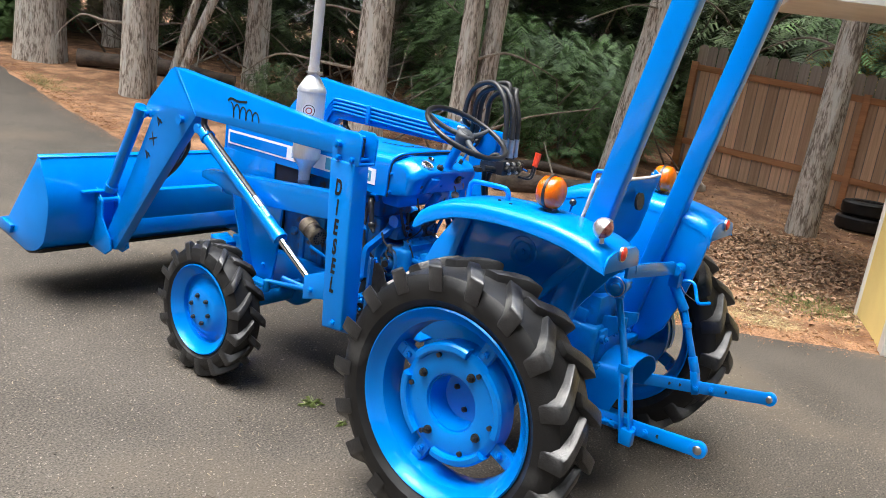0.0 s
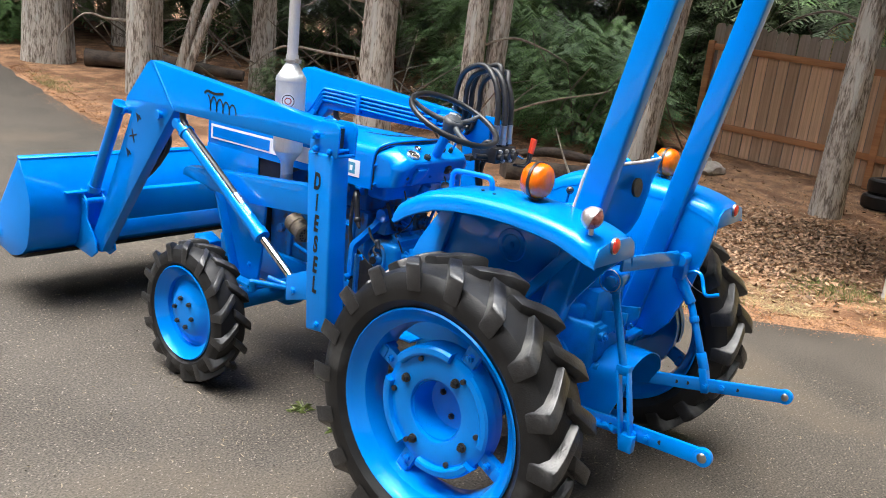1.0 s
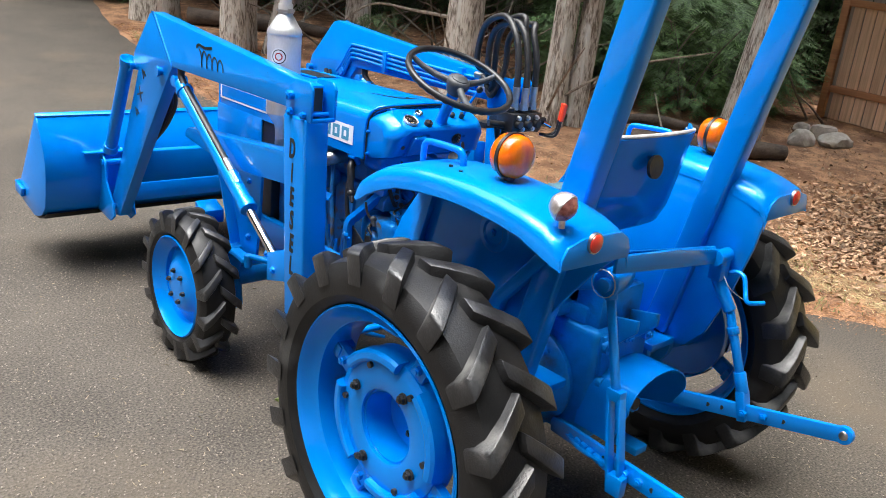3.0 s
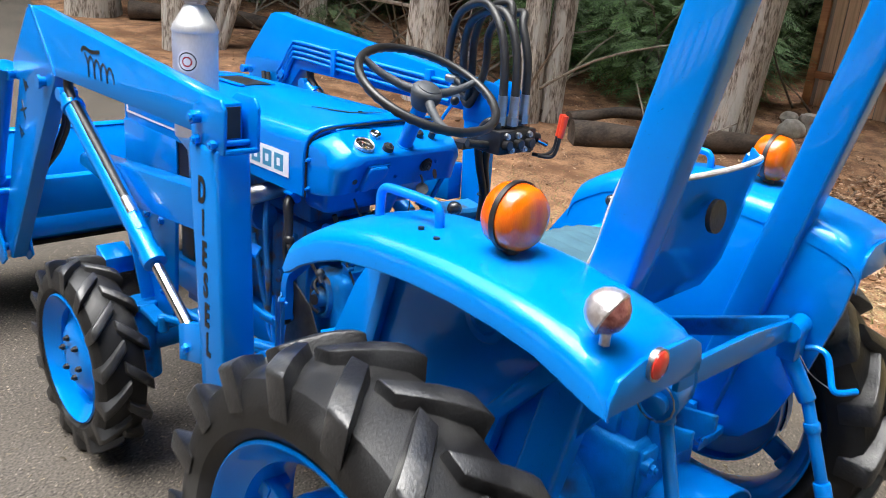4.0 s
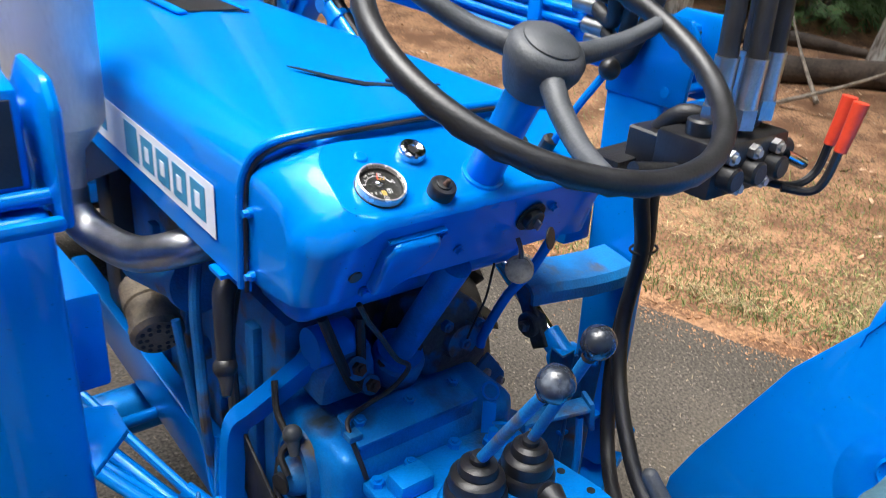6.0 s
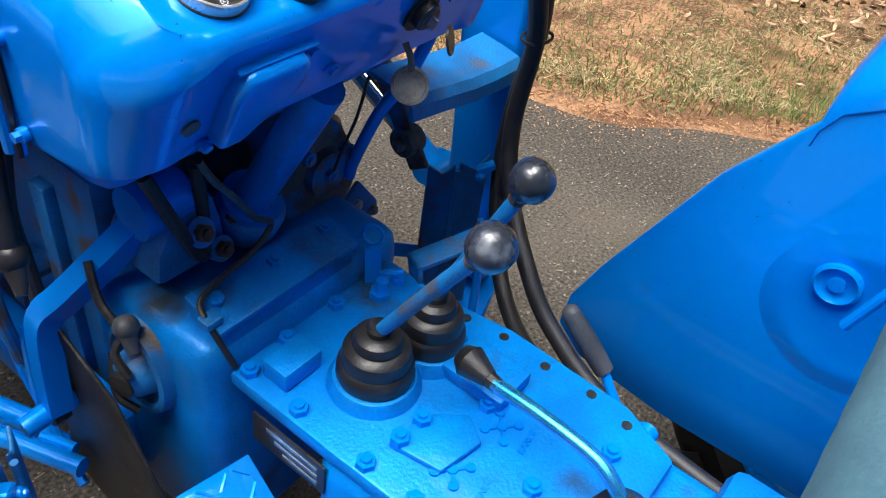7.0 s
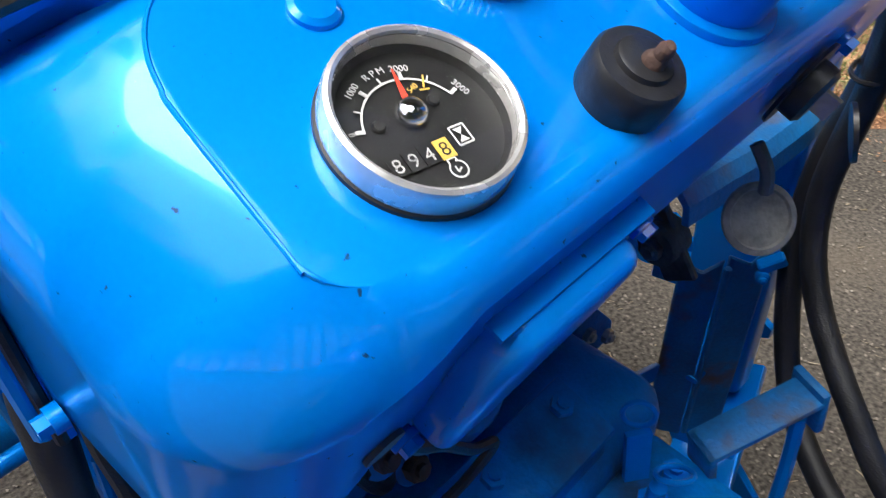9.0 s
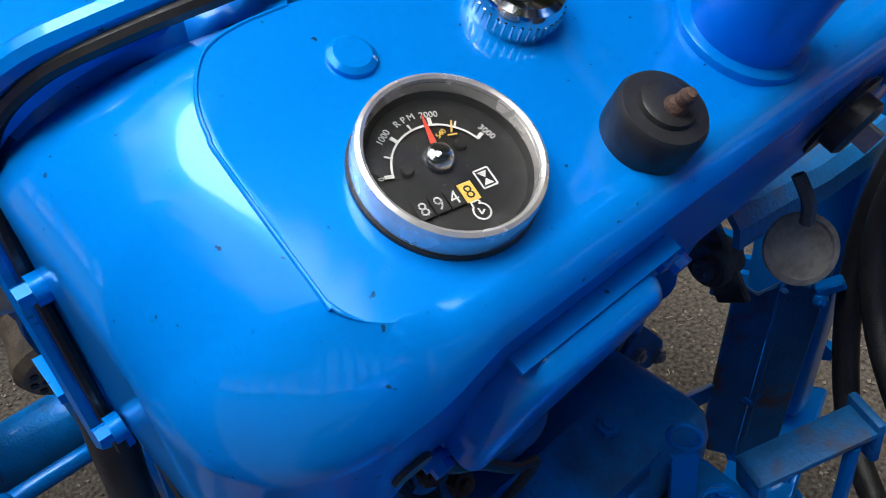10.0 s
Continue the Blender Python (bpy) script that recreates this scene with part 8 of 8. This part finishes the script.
# ---- chassis rails and front axle ----
for s in (-1, 1):
    bm = bmesh.new()
    box(bm, (min(s * 0.15, s * 0.19), 0.9, 0.46), (max(s * 0.15, s * 0.19), 1.95, 0.58))
    soften(bm, 0.008)
    part("chassis_rail", bm, BLUE, tractor)
bm = bmesh.new()
rod(bm, (-0.36, 1.60, 0.345), (0.36, 1.60, 0.345), 0.055, n=24)
lathe(bm, [(0.0, -0.09), (0.07, -0.08), (0.1, -0.03), (0.1, 0.03), (0.07, 0.08), (0.0, 0.09)], Matrix.Translation((0, 1.60, 0.35)) @ Matrix.Rotation(radians(90), 4, "Y"), n=28)
prism(bm, [(1.50, 0.40), (1.72, 0.40), (1.70, 0.50), (1.52, 0.50)], -0.15, 0.15, "x")
soften(bm, 0.006, 50, 2)
axle = part("front_axle", bm, BLUE_CAST, tractor)
for s in (-1, 1):
    bm = bmesh.new()
    rod(bm, (s * 0.38, 1.60, 0.20), (s * 0.38, 1.60, 0.46), 0.058, 0.045, n=24)
    rod(bm, (s * 0.38, 1.60, 0.46), (s * 0.38, 1.60, 0.49), 0.055, n=24)
    rod(bm, (s * 0.38, 1.60, 0.335), (s * 0.53, 1.60, 0.335), 0.06, n=24)
    beam(bm, (s * 0.38, 1.60, 0.475), (s * 0.40, 1.40, 0.48), 0.05, 0.022)
    rod(bm, (s * 0.40, 1.40, 0.45), (s * 0.40, 1.40, 0.51), 0.018, n=14)
    soften(bm, 0.004, 50, 1)
    part("knuckle", bm, BLUE_CAST, axle)
bm = bmesh.new()
rod(bm, (-0.40, 1.40, 0.47), (0.40, 1.40, 0.47), 0.013, n=14)
rod(bm, (-0.40, 1.41, 0.50), (-0.23, 0.92, 0.52), 0.013, n=14)
part("tie_rod", bm, BLUE, axle)
bm = bmesh.new()
rod(bm, (-0.05, 0.9, 0.40), (-0.05, 1.55, 0.37), 0.022, n=16)
part("drive_shaft", bm, BLUE_CAST, axle)

# ---- loader valve and hoses ----
bm = bmesh.new()
box(bm, (0.225, 0.555, 1.135), (0.385, 0.645, 1.205))
soften(bm, 0.006)
for x in (0.25, 0.30, 0.35):
    rod(bm, (x, 0.60, 1.20), (x, 0.60, 1.225), 0.018, n=16)
    rod(bm, (x, 0.558, 1.165), (x, 0.535, 1.165), 0.016, n=16)
box(bm, (0.24, 0.65, 1.14), (0.37, 0.70, 1.19))
rod(bm, (0.38, 0.585, 1.175), (0.425, 0.575, 1.17), 0.014, n=14)
rod(bm, (0.38, 0.615, 1.17), (0.425, 0.605, 1.165), 0.014, n=14)
soften(bm, 0.003, 60, 1)
valve = part("loader_valve", bm, BLACK, tractor, "black hydraulic loader valve with two red-handled levers")
bm = bmesh.new()
beam(bm, (0.20, 0.70, 1.14), (0.50, 0.72, 1.14), 0.05, 0.02)
rod(bm, (0.16, 0.62, 1.165), (0.38, 0.57, 1.14), 0.012, n=14)
part("valve_mount", bm, DARK_METAL, valve, "dark steel valve mount")
bm = bmesh.new()
for y in (0.555, 0.58):
    rod(bm, (0.405, y + 0.01, 1.165), (0.44, y, 1.15), 0.0085, n=12)
part("spool_end", bm, CHROME, valve, "shiny spool ends")
for k, (x, y) in enumerate(((0.455, 0.525), (0.475, 0.55))):
    bm = bmesh.new()
    tube(bm, [(0.42, y + 0.04, 1.145), (0.445, y + 0.012, 1.145), (x - 0.002, y, 1.165), (x + 0.004, y - 0.005, 1.215)], 0.006, n=8)
    lever = part("valve_lever", bm, BLACK, valve, "black bent lever")
    bm = bmesh.new()
    tube(bm, [(x + 0.004, y - 0.005, 1.205), (x + 0.008, y - 0.008, 1.24), (x + 0.011, y - 0.01, 1.272)], lambda f: 0.0085 + 0.002 * f, n=12)
    part("grip", bm, RED_GRIP, lever, "orange-red plastic grip")
for k, (x, y, ax_, ay_, az_, ex, ey, ez) in enumerate(((0.265, 0.595, 0.30, 0.80, 1.545, 0.435, 0.985, 1.32), (0.295, 0.575, 0.32, 0.76, 1.53, 0.435, 1.0, 1.285), (0.325, 0.60, 0.35, 0.75, 1.55, 0.43, 0.97, 1.255), (0.36, 0.59, 0.40, 0.74, 1.525, 0.43, 0.96, 1.235))):
    bm = bmesh.new()
    tube(bm, [(x, y, 1.295), (x + 0.004, y + 0.012, 1.40), (x + 0.012, y + 0.05, 1.49), (ax_, ay_ - 0.07, az_), (ax_ + 0.01, ay_ + 0.03, az_ - 0.03), (ax_ + 0.03, ay_ + 0.085, 1.44), (ax_ + 0.04, ay_ + 0.095, 1.34), (ex - 0.02, ey - 0.10, ez - 0.01), (ex, ey - 0.045, ez)], 0.0125, n=12, steps=7)
    hose = part("hose", bm, HOSE, valve, "looped black hydraulic hose")
    bm = bmesh.new()
    rod(bm, (x, y, 1.225), (x, y, 1.30), 0.0145, n=14)
    rod(bm, (x, y, 1.215), (x, y, 1.24), 0.018, n=6)
    part("hose_fitting", bm, STEEL, hose, "bare steel hose fitting")
    bm = bmesh.new()
    rod(bm, (ex, ey - 0.05, ez), (ex + 0.006, ey + 0.0, ez), 0.0145, n=14)
    part("hose_fitting", bm, STEEL, hose, "bare steel hose fitting")
for p in ([(0.30, 0.615, 1.21), (0.27, 0.645, 1.215), (0.28, 0.69, 1.16), (0.335, 0.725, 1.06), (0.374, 0.733, 0.955), (0.378, 0.743, 0.825), (0.352, 0.712, 0.745), (0.300, 0.638, 0.685), (0.272, 0.560, 0.625), (0.250, 0.42, 0.575), (0.24, 0.1, 0.55)],
          [(0.30, 0.66, 1.16), (0.36, 0.725, 1.06), (0.396, 0.742, 0.955), (0.400, 0.760, 0.825), (0.372, 0.742, 0.72), (0.335, 0.695, 0.62), (0.275, 0.62, 0.59), (0.235, 0.54, 0.59), (0.22, 0.40, 0.57), (0.22, 0.1, 0.55)]):
    bm = bmesh.new()
    tube(bm, p, 0.0125, n=12, steps=7)
    part("hose", bm, HOSE, valve, "black hydraulic hose running down")
valve.location = (0, 0, 0.035)
for ob in valve.children:
    if ob.name.startswith("valve_lever"):
        ob.location = (0, 0, -0.030)
bm = bmesh.new()
tube(bm, [(0.386 + 0.027 * math.cos(a), 0.738 + 0.017 * math.sin(a), 0.955) for a in [math.tau * k / 12 for k in range(12)]], 0.0022, n=6, closed=True)
part("hose_strap", bm, BLACK, valve, "black strap round the two hoses")
bolts("port_plug", [(0.25, 0.556, 1.19), (0.30, 0.556, 1.19), (0.35, 0.556, 1.19), (0.275, 0.556, 1.148), (0.33, 0.556, 1.148)], (0, -1, 0), 0.010, 0.010, STEEL, valve)
bm = bmesh.new()
rod(bm, (0.385, 0.60, 1.17), (0.405, 0.60, 1.17), 0.024, n=6)
part("end_cap", bm, STEEL, valve, "bare steel end cap")
